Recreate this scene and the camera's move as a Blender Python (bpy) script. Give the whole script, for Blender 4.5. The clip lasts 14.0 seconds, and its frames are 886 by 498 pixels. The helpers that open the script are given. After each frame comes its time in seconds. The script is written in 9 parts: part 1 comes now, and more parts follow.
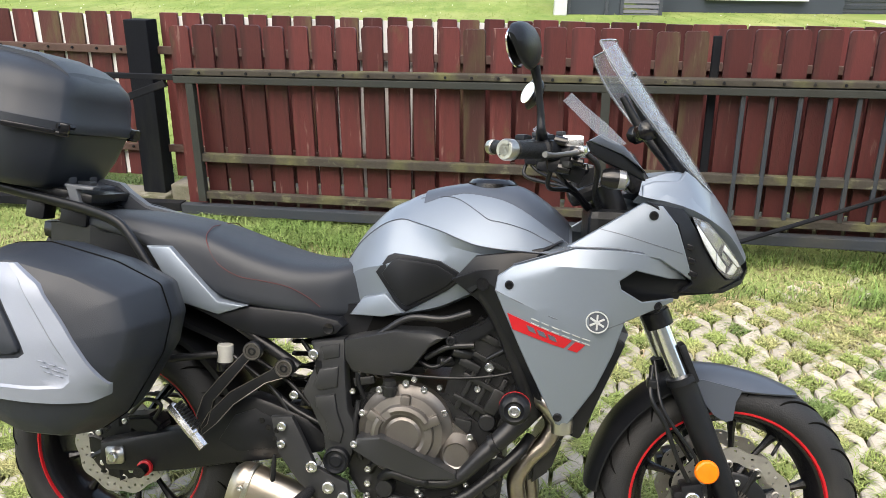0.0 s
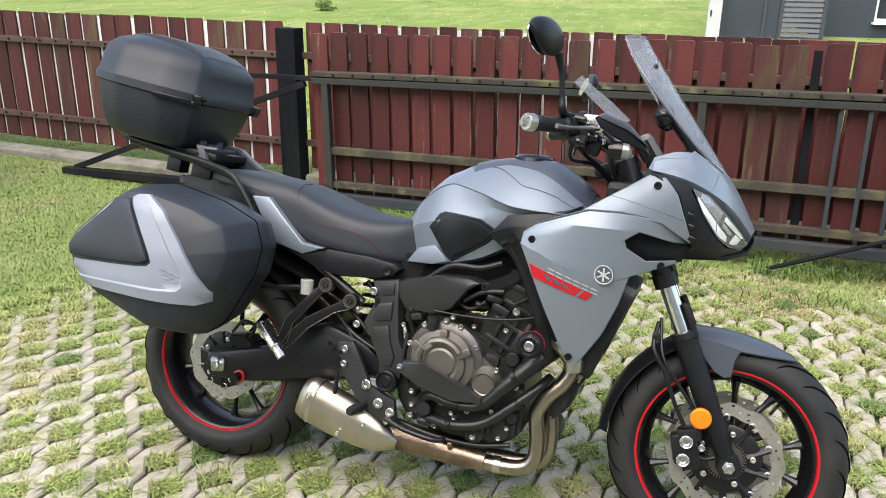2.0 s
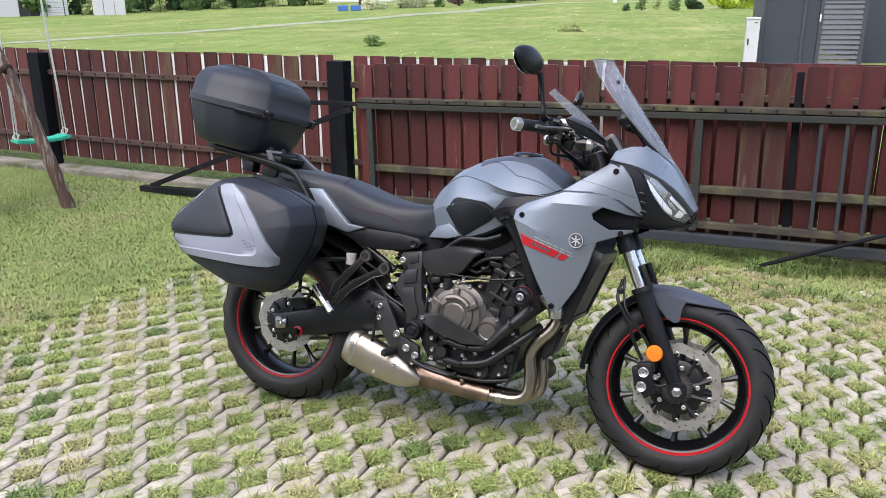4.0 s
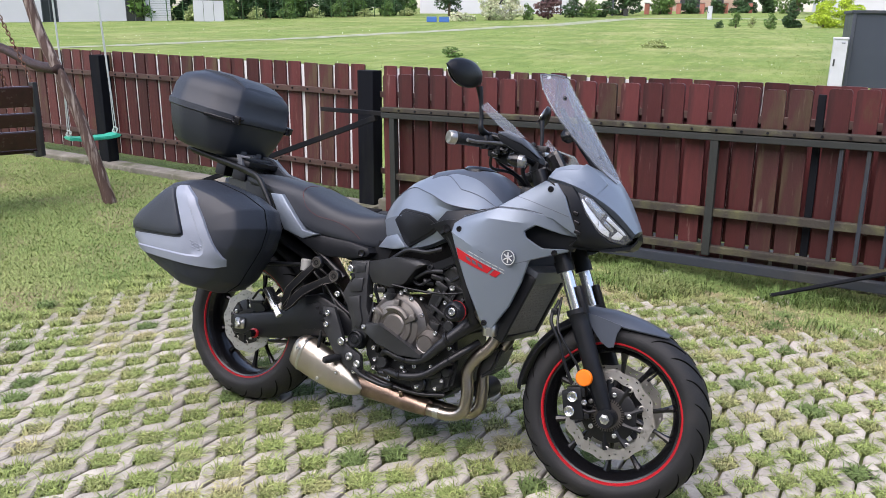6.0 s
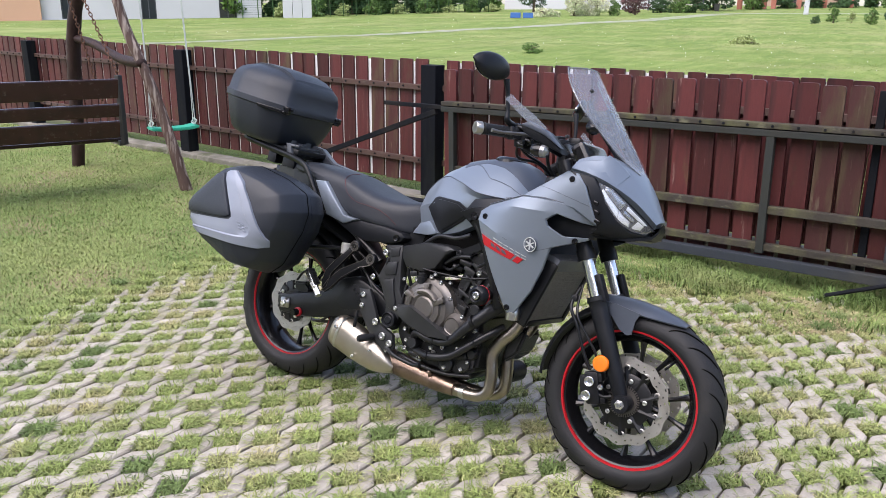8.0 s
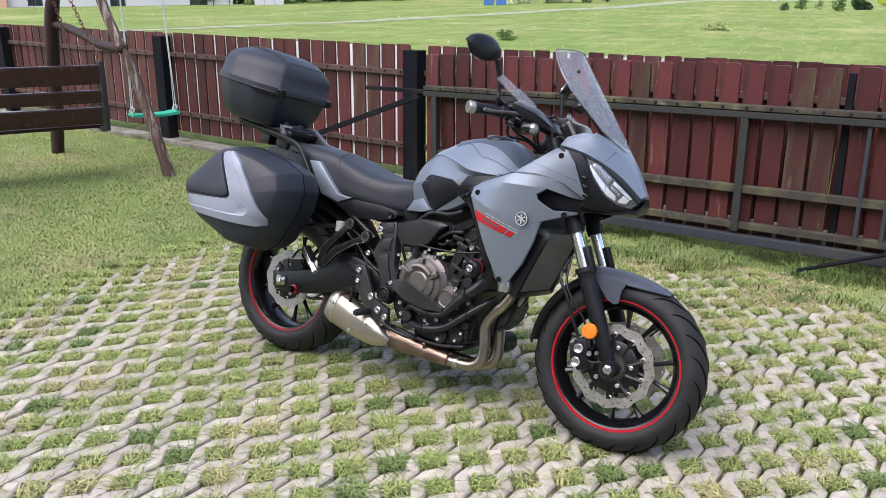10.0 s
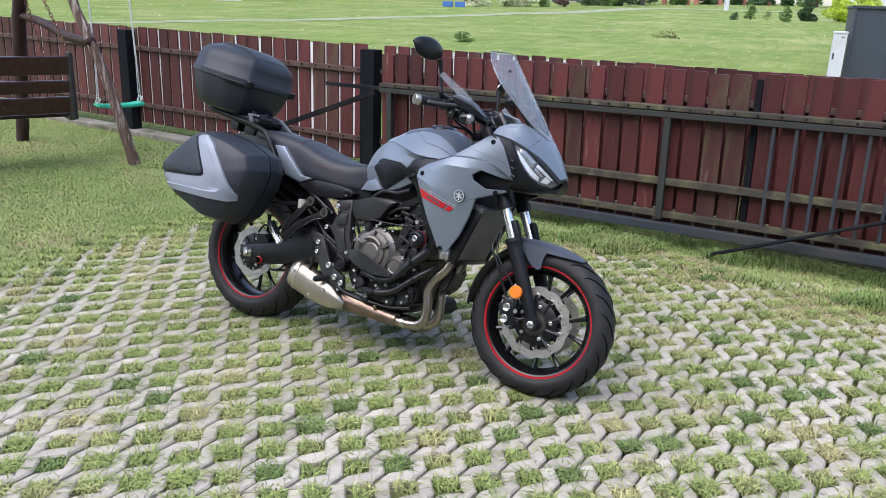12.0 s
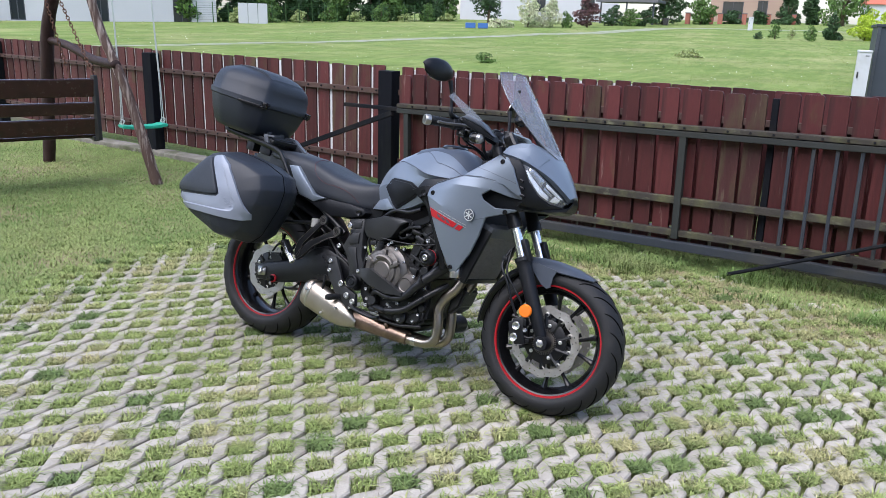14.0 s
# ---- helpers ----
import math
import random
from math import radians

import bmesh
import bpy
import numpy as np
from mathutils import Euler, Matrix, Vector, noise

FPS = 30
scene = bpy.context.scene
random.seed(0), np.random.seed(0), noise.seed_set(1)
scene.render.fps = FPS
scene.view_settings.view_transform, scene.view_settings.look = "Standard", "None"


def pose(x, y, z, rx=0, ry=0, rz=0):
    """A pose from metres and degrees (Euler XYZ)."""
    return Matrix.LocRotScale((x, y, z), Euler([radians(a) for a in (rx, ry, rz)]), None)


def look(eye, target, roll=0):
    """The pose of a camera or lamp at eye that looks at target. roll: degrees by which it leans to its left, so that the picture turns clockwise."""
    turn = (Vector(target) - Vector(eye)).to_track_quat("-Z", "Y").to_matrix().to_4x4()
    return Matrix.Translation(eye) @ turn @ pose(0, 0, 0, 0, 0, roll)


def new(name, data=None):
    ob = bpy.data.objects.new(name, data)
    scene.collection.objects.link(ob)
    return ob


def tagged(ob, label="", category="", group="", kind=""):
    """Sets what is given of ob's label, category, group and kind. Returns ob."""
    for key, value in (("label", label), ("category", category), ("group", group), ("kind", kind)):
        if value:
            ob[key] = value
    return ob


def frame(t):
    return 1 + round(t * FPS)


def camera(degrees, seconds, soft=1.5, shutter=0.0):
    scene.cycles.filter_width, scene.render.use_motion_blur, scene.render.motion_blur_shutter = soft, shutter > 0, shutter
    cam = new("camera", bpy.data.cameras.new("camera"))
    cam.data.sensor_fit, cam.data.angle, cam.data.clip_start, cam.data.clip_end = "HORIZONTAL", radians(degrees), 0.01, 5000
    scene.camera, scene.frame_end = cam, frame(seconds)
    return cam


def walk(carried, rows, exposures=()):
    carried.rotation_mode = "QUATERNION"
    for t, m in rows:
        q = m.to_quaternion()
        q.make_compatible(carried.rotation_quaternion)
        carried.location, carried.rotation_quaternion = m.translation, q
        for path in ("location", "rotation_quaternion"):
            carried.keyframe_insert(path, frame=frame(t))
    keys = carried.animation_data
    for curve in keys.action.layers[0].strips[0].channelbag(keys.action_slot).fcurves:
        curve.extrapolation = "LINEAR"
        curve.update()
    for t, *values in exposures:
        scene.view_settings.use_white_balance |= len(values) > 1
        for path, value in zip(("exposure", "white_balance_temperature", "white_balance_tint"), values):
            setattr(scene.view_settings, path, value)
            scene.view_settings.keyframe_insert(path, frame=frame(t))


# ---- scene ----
cam = camera(58.5, 14.0, soft=0.5)
PATH = [
    (0, (0.008, 0.059, 1.486), (-0.028, 1.929, 0.778), 0.7),
    (0.5, (0.004, 0.033, 1.46), (-0.061, 1.903, 0.754), 1.2),
    (1, (0.055, -0.045, 1.439), (-0.103, 1.823, 0.741), 1.4),
    (1.5, (0.209, -0.189, 1.443), (-0.083, 1.667, 0.76), 1.2),
    (2, (0.294, -0.282, 1.457), (-0.103, 1.563, 0.793), 0.8),
    (2.5, (0.321, -0.419, 1.45), (-0.136, 1.421, 0.814), 0.5),
    (2.7, (0.334, -0.496, 1.457), (-0.136, 1.343, 0.829), 0.4),
    (4.8, (0.716, -0.936, 1.481), (0.155, 0.898, 0.914), -0.5),
    (5, (0.757, -0.878, 1.469), (0.176, 0.951, 0.906), -0.3),
    (5.5, (0.866, -0.748, 1.481), (0.231, 1.063, 0.921), 0.3),
    (6, (0.984, -0.704, 1.48), (0.267, 1.076, 0.918), 0.8),
    (6.5, (1.134, -0.709, 1.472), (0.328, 1.03, 0.902), 1.0),
    (7, (1.18, -0.728, 1.482), (0.305, 0.978, 0.91), 0.8),
    (7.2, (1.185, -0.731, 1.478), (0.289, 0.964, 0.909), 0.7),
    (9.3, (1.191, -0.751, 1.482), (0.294, 0.938, 0.899), 0.5),
    (9.5, (1.188, -0.776, 1.475), (0.309, 0.921, 0.888), 0.5),
    (10, (1.184, -0.871, 1.467), (0.347, 0.843, 0.866), 0.6),
    (10.5, (1.185, -1.013, 1.459), (0.384, 0.714, 0.847), 0.9),
    (11, (1.228, -1.119, 1.473), (0.461, 0.623, 0.86), 1.4),
    (11.5, (1.365, -1.231, 1.473), (0.62, 0.522, 0.865), 2.0),
    (12, (1.413, -1.26, 1.493), (0.674, 0.5, 0.896), 2.2),
    (12.5, (1.414, -1.259, 1.494), (0.671, 0.504, 0.911), 2.0),
    (13, (1.417, -1.254, 1.495), (0.661, 0.507, 0.925), 1.9),
    (13.5, (1.446, -1.25, 1.497), (0.668, 0.506, 0.939), 1.7),
    (14, (1.468, -1.257, 1.497), (0.669, 0.491, 0.946), 1.8),
]
walk(cam, [(t, look(eye, target, roll)) for t, eye, target, roll in PATH],
     [(0, 1.97, 7500, 10), (1.5, 1.92, 7350, 10), (2.5, 1.82, 7100, 11), (5, 1.58, 6650, 18), (9.5, 1.6, 6700, 18), (11.5, 1.53, 6450, 15), (13, 1.46, 6250, 15), (14, 1.45, 6200, 15)])

# ---- light ----
world = bpy.data.worlds.new("sky")
scene.world = world
world.use_nodes = True
wn, wl = world.node_tree.nodes, world.node_tree.links
sky = wn.new("ShaderNodeTexSky")
sky.sky_type, sky.sun_disc = "NISHITA", False
SUN_EL, SUN_AZ = 58, 200
sky.sun_elevation, sky.sun_rotation = radians(SUN_EL), radians(SUN_AZ)
sky.air_density, sky.dust_density, sky.ozone_density = 1.0, 1.6, 1.0
soften = wn.new("ShaderNodeHueSaturation")
soften.inputs["Saturation"].default_value = 0.9
wl.new(sky.outputs[0], soften.inputs["Color"])
wl.new(soften.outputs[0], wn["Background"].inputs["Color"])
wn["Background"].inputs["Strength"].default_value = 0.115
sun = new("sun", bpy.data.lights.new("sun", "SUN"))
sun.data.energy, sun.data.angle, sun.data.color = 1.75, radians(80), (1, 0.985, 0.96)
sun_way = Vector((math.sin(radians(SUN_AZ)) * math.cos(radians(SUN_EL)), math.cos(radians(SUN_AZ)) * math.cos(radians(SUN_EL)), math.sin(radians(SUN_EL))))
sun.matrix_world = look(sun_way * 60, (0, 0, 0))


# ---- materials ----
def mat(name, col, rough=0.6, metal=0.0, var=0.12, scale=8.0, bump=0.15, bump_scale=120.0, tint=None, tint_amount=0.0, tint_scale=3.0,
        coat=0.0, alpha=1.0, island=0.0, rnd=0.0, stretch=(1, 1, 1), spec=0.5, flake=0.0):
    """One procedural surface: base colour with two scales of variation, a second colour in blotches, fine relief."""
    m = bpy.data.materials.new(name)
    m.use_nodes = True
    n, l = m.node_tree.nodes, m.node_tree.links
    b = n["Principled BSDF"]
    b.inputs["Roughness"].default_value, b.inputs["Metallic"].default_value = rough, metal
    b.inputs["Specular IOR Level"].default_value = spec
    b.inputs["Coat Weight"].default_value, b.inputs["Coat Roughness"].default_value = coat, 0.06
    b.inputs["Alpha"].default_value = alpha
    tc, mp = n.new("ShaderNodeTexCoord"), n.new("ShaderNodeMapping")
    l.new(tc.outputs["Object"], mp.inputs["Vector"])
    mp.inputs["Scale"].default_value = stretch

    def noise_tex(s, d=4.0):
        t = n.new("ShaderNodeTexNoise")
        t.inputs["Scale"].default_value, t.inputs["Detail"].default_value = s, d
        l.new(mp.outputs[0], t.inputs["Vector"])
        return t

    big, fine = noise_tex(scale), noise_tex(bump_scale, 3.0)
    mixer = n.new("ShaderNodeMix")
    mixer.data_type = "RGBA"
    mixer.inputs["A"].default_value = (*col, 1)
    mixer.inputs["B"].default_value = (*(tint or [c * 0.7 for c in col]), 1)
    ramp = n.new("ShaderNodeMapRange")
    spots = noise_tex(tint_scale, 6.0)
    l.new(spots.outputs["Fac"], ramp.inputs["Value"])
    ramp.inputs["From Min"].default_value, ramp.inputs["From Max"].default_value = 0.48, 0.68
    ramp.inputs["To Max"].default_value = tint_amount
    l.new(ramp.outputs[0], mixer.inputs["Factor"])
    hsv = n.new("ShaderNodeHueSaturation")
    l.new(mixer.outputs["Result"], hsv.inputs["Color"])
    val = n.new("ShaderNodeMath")
    val.operation = "MULTIPLY_ADD"
    l.new(big.outputs["Fac"], val.inputs[0])
    val.inputs[1].default_value, val.inputs[2].default_value = var * 2, 1 - var
    grain = n.new("ShaderNodeMath")
    grain.operation = "MULTIPLY_ADD"
    l.new(fine.outputs["Fac"], grain.inputs[0])
    grain.inputs[1].default_value = var + flake
    l.new(val.outputs[0], grain.inputs[2])
    last = grain
    for amount, node, socket in ((island, "ShaderNodeNewGeometry", "Random Per Island"), (rnd, "ShaderNodeObjectInfo", "Random")):
        if amount:
            src, k = n.new(node), n.new("ShaderNodeMath")
            k.operation = "MULTIPLY_ADD"
            l.new(src.outputs[socket], k.inputs[0])
            k.inputs[1].default_value, k.inputs[2].default_value = amount * 2, 1 - amount
            both = n.new("ShaderNodeMath")
            both.operation = "MULTIPLY"
            l.new(k.outputs[0], both.inputs[0])
            l.new(last.outputs[0], both.inputs[1])
            last = both
    l.new(last.outputs[0], hsv.inputs["Value"])
    l.new(hsv.outputs[0], b.inputs["Base Color"])
    if bump:
        bp = n.new("ShaderNodeBump")
        bp.inputs["Strength"].default_value, bp.inputs["Distance"].default_value = bump, 0.004
        l.new(fine.outputs["Fac"], bp.inputs["Height"])
        l.new(bp.outputs[0], b.inputs["Normal"])
    rr = n.new("ShaderNodeMapRange")
    l.new(spots.outputs["Fac"], rr.inputs["Value"])
    rr.inputs["To Min"].default_value, rr.inputs["To Max"].default_value = max(rough - 0.08, 0.02), min(rough + 0.1, 1)
    l.new(rr.outputs[0], b.inputs["Roughness"])
    return m


def weather(m, col, size, lo, hi, amount, stretch=(1, 1, 1), shift=0.0, detail=7.0):
    """Lays worn or stained patches of another colour over a surface, by their own noise."""
    n, l = m.node_tree.nodes, m.node_tree.links
    hsv = next(q for q in n if q.type == "HUE_SAT")
    before = hsv.inputs["Color"].links[0].from_socket
    tc, mp, t, k, mx = n.new("ShaderNodeTexCoord"), n.new("ShaderNodeMapping"), n.new("ShaderNodeTexNoise"), n.new("ShaderNodeMapRange"), n.new("ShaderNodeMix")
    info, add = n.new("ShaderNodeObjectInfo"), n.new("ShaderNodeVectorMath")
    add.operation = "MULTIPLY_ADD"
    l.new(info.outputs["Random"], add.inputs[0])
    add.inputs[1].default_value = (shift, shift, shift)
    l.new(tc.outputs["Object"], add.inputs[2])
    l.new(add.outputs[0], mp.inputs["Vector"])
    mp.inputs["Scale"].default_value = stretch
    l.new(mp.outputs[0], t.inputs["Vector"])
    t.inputs["Scale"].default_value, t.inputs["Detail"].default_value, t.inputs["Roughness"].default_value = size, detail, 0.62
    l.new(t.outputs["Fac"], k.inputs["Value"])
    k.inputs["From Min"].default_value, k.inputs["From Max"].default_value, k.inputs["To Max"].default_value = lo, hi, amount
    mx.data_type = "RGBA"
    l.new(k.outputs[0], mx.inputs["Factor"])
    l.new(before, mx.inputs["A"])
    mx.inputs["B"].default_value = (*col, 1)
    l.new(mx.outputs["Result"], hsv.inputs["Color"])


M = dict(
    grass=mat("grass", (0.178, 0.242, 0.084), 0.8, var=0.2, scale=0.9, island=0.26, bump=0, tint=(0.26, 0.285, 0.115), tint_amount=0.65, tint_scale=0.8, spec=0.15),
    long_grass=mat("long_grass", (0.11, 0.175, 0.05), 0.75, var=0.2, scale=0.9, island=0.4, bump=0, tint=(0.22, 0.24, 0.1), tint_amount=0.7, tint_scale=1.5, spec=0.2),
    pave_grass=mat("pave_grass", (0.195, 0.245, 0.08), 0.8, var=0.25, scale=5.0, island=0.5, bump=0, tint=(0.33, 0.30, 0.155), tint_amount=0.9, tint_scale=3.2, spec=0.15),
    pave_weed=mat("pave_weed", (0.105, 0.152, 0.05), 0.75, var=0.25, scale=5.0, island=0.45, bump=0, tint=(0.17, 0.23, 0.08), tint_amount=0.7, tint_scale=4, spec=0.2),
    straw=mat("straw", (0.5, 0.46, 0.26), 0.85, var=0.2, scale=3.0, island=0.4, bump=0, spec=0.15),
    wild_grass=mat("wild_grass", (0.140, 0.195, 0.056), 0.9, var=0.28, scale=0.12, island=0.16, bump=0, tint=(0.245, 0.25, 0.118), tint_amount=0.9, tint_scale=0.22, spec=0.03),
    soil=mat("soil", (0.14, 0.165, 0.06), 0.95, var=0.3, scale=6, bump=0.8, bump_scale=60, tint=(0.2, 0.155, 0.105), tint_amount=0.85, tint_scale=1.6, spec=0.1),
    dry_grass=mat("dry_grass", (0.31, 0.255, 0.16), 0.9, var=0.25, scale=2.0, island=0.35, bump=0, tint=(0.2, 0.22, 0.09), tint_amount=0.8, tint_scale=2.5, spec=0.1),
    meadow=mat("meadow", (0.122, 0.172, 0.05), 0.95, var=0.3, scale=0.35, bump=0.3, bump_scale=14, tint=(0.215, 0.222, 0.1), tint_amount=0.95, tint_scale=0.2, spec=0.05),
    concrete=mat("concrete", (0.33, 0.306, 0.266), 0.9, var=0.36, scale=17, bump=1.0, bump_scale=150, tint=(0.19, 0.17, 0.135), tint_amount=0.9, tint_scale=6.5, rnd=0.12, island=0.06, spec=0.2),
    kerb=mat("kerb", (0.15, 0.14, 0.12), 0.95, var=0.35, scale=6, bump=0.9, bump_scale=60, tint=(0.06, 0.065, 0.035), tint_amount=0.9, tint_scale=3.2, spec=0.15),
    fence=mat("fence", (0.058, 0.0145, 0.0145), 0.5, var=0.45, scale=3, bump=0.4, bump_scale=40, tint=(0.022, 0.0085, 0.0085), tint_amount=0.9, tint_scale=2.5, rnd=0.4, stretch=(6, 6, 0.7), spec=0.3),
    fence_mossy=mat("fence_mossy", (0.05, 0.017, 0.016), 0.6, var=0.35, scale=3, bump=0.45, bump_scale=40, tint=(0.062, 0.054, 0.026), tint_amount=0.7, tint_scale=3.4, rnd=0.28, stretch=(5, 5, 0.8), spec=0.3),
    rail=mat("rail", (0.06, 0.036, 0.03), 0.65, var=0.25, scale=5, bump=0.4, bump_scale=60, tint=(0.035, 0.02, 0.018), tint_amount=0.6, spec=0.3),
    gate_rail=mat("gate_rail", (0.038, 0.034, 0.029), 0.8, var=0.35, scale=7, bump=0.6, bump_scale=70, tint=(0.085, 0.085, 0.042), tint_amount=0.95, tint_scale=5, spec=0.15),
    rail_grey=mat("rail_grey", (0.02, 0.0225, 0.021), 0.65, var=0.3, scale=7, bump=0.3, bump_scale=80, tint=(0.022, 0.022, 0.018), tint_amount=0.9, tint_scale=4, spec=0.3),
    steel_dark=mat("steel_dark", (0.008, 0.009, 0.0115), 0.8, var=0.25, scale=6, bump=0.2, bump_scale=80, tint=(0.025, 0.022, 0.018), tint_amount=0.4, spec=0.08),
    steel_blue=mat("steel_blue", (0.026, 0.031, 0.039), 0.6, var=0.2, scale=6, bump=0.2, bump_scale=80, tint=(0.045, 0.042, 0.034), tint_amount=0.5, spec=0.25),
    post=mat("post", (0.006, 0.007, 0.0095), 0.8, var=0.25, scale=5, bump=0.3, bump_scale=50, tint=(0.016, 0.018, 0.016), tint_amount=0.5, stretch=(4, 4, 0.6), spec=0.08),
    log=mat("log", (0.075, 0.048, 0.04), 0.75, var=0.4, scale=14, bump=0.6, bump_scale=40, tint=(0.33, 0.275, 0.24), tint_amount=0.9, tint_scale=13, stretch=(3, 3, 0.25), spec=0.25),
    log_dark=mat("log_dark", (0.02, 0.0095, 0.0085), 0.55, var=0.35, scale=6, bump=0.7, bump_scale=40, tint=(0.045, 0.026, 0.022), tint_amount=0.6, tint_scale=7, stretch=(3, 3, 0.5), spec=0.25),
    bench=mat("bench", (0.026, 0.0095, 0.009), 0.22, var=0.25, scale=5, bump=0.2, bump_scale=40, tint=(0.014, 0.007, 0.007), tint_amount=0.6, stretch=(0.6, 4, 4), spec=0.4),
    black_iron=mat("black_iron", (0.02, 0.02, 0.02), 0.5, var=0.2),
    chain=mat("chain", (0.12, 0.06, 0.04), 0.6, metal=0.6, var=0.3, scale=40),
    green_plastic=mat("green_plastic", (0.02, 0.36, 0.24), 0.45, var=0.08, scale=12, bump=0.05),
    rope=mat("rope", (0.4, 0.44, 0.42), 0.85, var=0.15, scale=60, bump=0.5, bump_scale=300),
    wall_white=mat("wall_white", (0.45, 0.45, 0.47), 0.9, var=0.1, scale=0.4, bump=0.2, bump_scale=30),
    wall_peach=mat("wall_peach", (0.32, 0.225, 0.175), 0.9, var=0.08, scale=0.4, bump=0.2, bump_scale=30),
    wall_orange=mat("wall_orange", (0.5, 0.3, 0.2), 0.9, var=0.06, scale=0.4, bump=0.2, bump_scale=30),
    light_block_wall=mat("light_block_wall", (0.3, 0.28, 0.25), 0.9, var=0.06, scale=0.4, bump=0.2, bump_scale=30),
    roof_dark=mat("roof_dark", (0.09, 0.09, 0.1), 0.7, var=0.15, scale=2),
    roof_red=mat("roof_red", (0.35, 0.1, 0.06), 0.8, var=0.15, scale=2),
    brick_red=mat("brick_red", (0.27, 0.1, 0.07), 0.85, var=0.2, scale=3),
    window_glass=mat("window_glass", (0.02, 0.025, 0.03), 0.08, var=0.05, bump=0, spec=0.6),
    anthracite=mat("anthracite", (0.028, 0.035, 0.047), 0.5, var=0.06, scale=1.0, bump=0.05, tint=(0.034, 0.042, 0.054), tint_amount=0.4, spec=0.35),
    anthracite_dark=mat("anthracite_dark", (0.035, 0.04, 0.052), 0.4, var=0.08, scale=1.0, bump=0.05),
    cabinet_grey=mat("cabinet_grey", (0.40, 0.41, 0.43), 0.55, var=0.08, scale=3.0, bump=0.1, bump_scale=80, tint=(0.3, 0.3, 0.29), tint_amount=0.6, tint_scale=2.5),
    white_paint=mat("white_paint", (0.62, 0.62, 0.63), 0.5, var=0.06, scale=2.0, bump=0.05),
    blue_plastic=mat("blue_plastic", (0.03, 0.1, 0.3), 0.4, var=0.1),
    track=mat("track", (0.23, 0.23, 0.2), 0.95, var=0.2, scale=0.8, bump=0.5, bump_scale=20, tint=(0.18, 0.215, 0.1), tint_amount=0.9, tint_scale=0.6),
    leaf_dark=mat("leaf_dark", (0.03, 0.065, 0.022), 0.6, var=0.2, scale=0.6, island=0.5, bump=0, spec=0.3),
    leaf_mid=mat("leaf_mid", (0.07, 0.13, 0.03), 0.6, var=0.2, scale=0.6, island=0.5, bump=0, spec=0.3),
    leaf_pale=mat("leaf_pale", (0.25, 0.3, 0.12), 0.6, var=0.2, scale=0.6, island=0.45, bump=0, spec=0.3),
    leaf_cream=mat("leaf_cream", (0.45, 0.46, 0.3), 0.6, var=0.2, scale=0.6, island=0.4, bump=0, tint=(0.12, 0.2, 0.06), tint_amount=0.8, tint_scale=1.2, spec=0.3),
    leaf_lime=mat("leaf_lime", (0.3, 0.4, 0.03), 0.6, var=0.2, scale=0.6, island=0.4, bump=0, spec=0.3),
    leaf_red=mat("leaf_red", (0.09, 0.045, 0.045), 0.6, var=0.2, scale=0.6, island=0.5, bump=0, spec=0.3),
    flower=mat("flower", (0.75, 0.75, 0.7), 0.7, var=0.1, bump=0),
    bark=mat("bark", (0.09, 0.065, 0.045), 0.9, var=0.25, scale=5, bump=0.7, bump_scale=30),
)


weather(M["fence"], (0.13, 0.085, 0.075), 7, 0.63, 0.72, 0.75, (4, 4, 0.5), 9.0)
weather(M["fence"], (0.05, 0.045, 0.02), 3, 0.6, 0.74, 0.6, (2, 2, 0.9), 5.0)
weather(M["fence_mossy"], (0.11, 0.085, 0.06), 8, 0.6, 0.72, 0.7, (4, 4, 0.5), 9.0)
weather(M["gate_rail"], (0.13, 0.13, 0.085), 14, 0.58, 0.7, 0.7, (0.6, 1, 1), 4.0)
weather(M["rail"], (0.10, 0.09, 0.07), 14, 0.6, 0.72, 0.5, (0.6, 1, 1), 4.0)
weather(M["bench"], (0.085, 0.065, 0.058), 9, 0.6, 0.72, 0.6, (0.5, 3, 3), 4.0)
weather(M["kerb"], (0.25, 0.235, 0.2), 9, 0.55, 0.7, 0.7, (1, 1, 1), 4.0)
weather(M["concrete"], (0.105, 0.098, 0.08), 30, 0.6, 0.7, 0.75, (1, 1, 1), 7.0)
weather(M["meadow"], (0.225, 0.245, 0.105), 0.5, 0.56, 0.72, 0.6, (1, 0.5, 1), 0, 3.0)
weather(M["meadow"], (0.075, 0.125, 0.035), 0.9, 0.55, 0.7, 0.6, (1, 0.5, 1), 0, 3.0)
weather(M["wild_grass"], (0.225, 0.245, 0.105), 0.5, 0.56, 0.72, 0.6, (1, 0.5, 1), 0, 3.0)
weather(M["wild_grass"], (0.085, 0.135, 0.038), 0.9, 0.55, 0.7, 0.6, (1, 0.5, 1), 0, 3.0)
for m in ("meadow", "wild_grass"):
    weather(M[m], (0.08, 0.13, 0.034), 2.2, 0.45, 0.7, 0.5, (1, 0.2, 1), 0, 2.0)
    weather(M[m], (0.2, 0.235, 0.085), 3.1, 0.48, 0.72, 0.5, (1, 0.2, 1), 0, 2.0)
weather(M["track"], (0.14, 0.18, 0.065), 1.1, 0.44, 0.6, 0.95)
weather(M["grass"], (0.1, 0.165, 0.045), 2.2, 0.5, 0.66, 0.7)


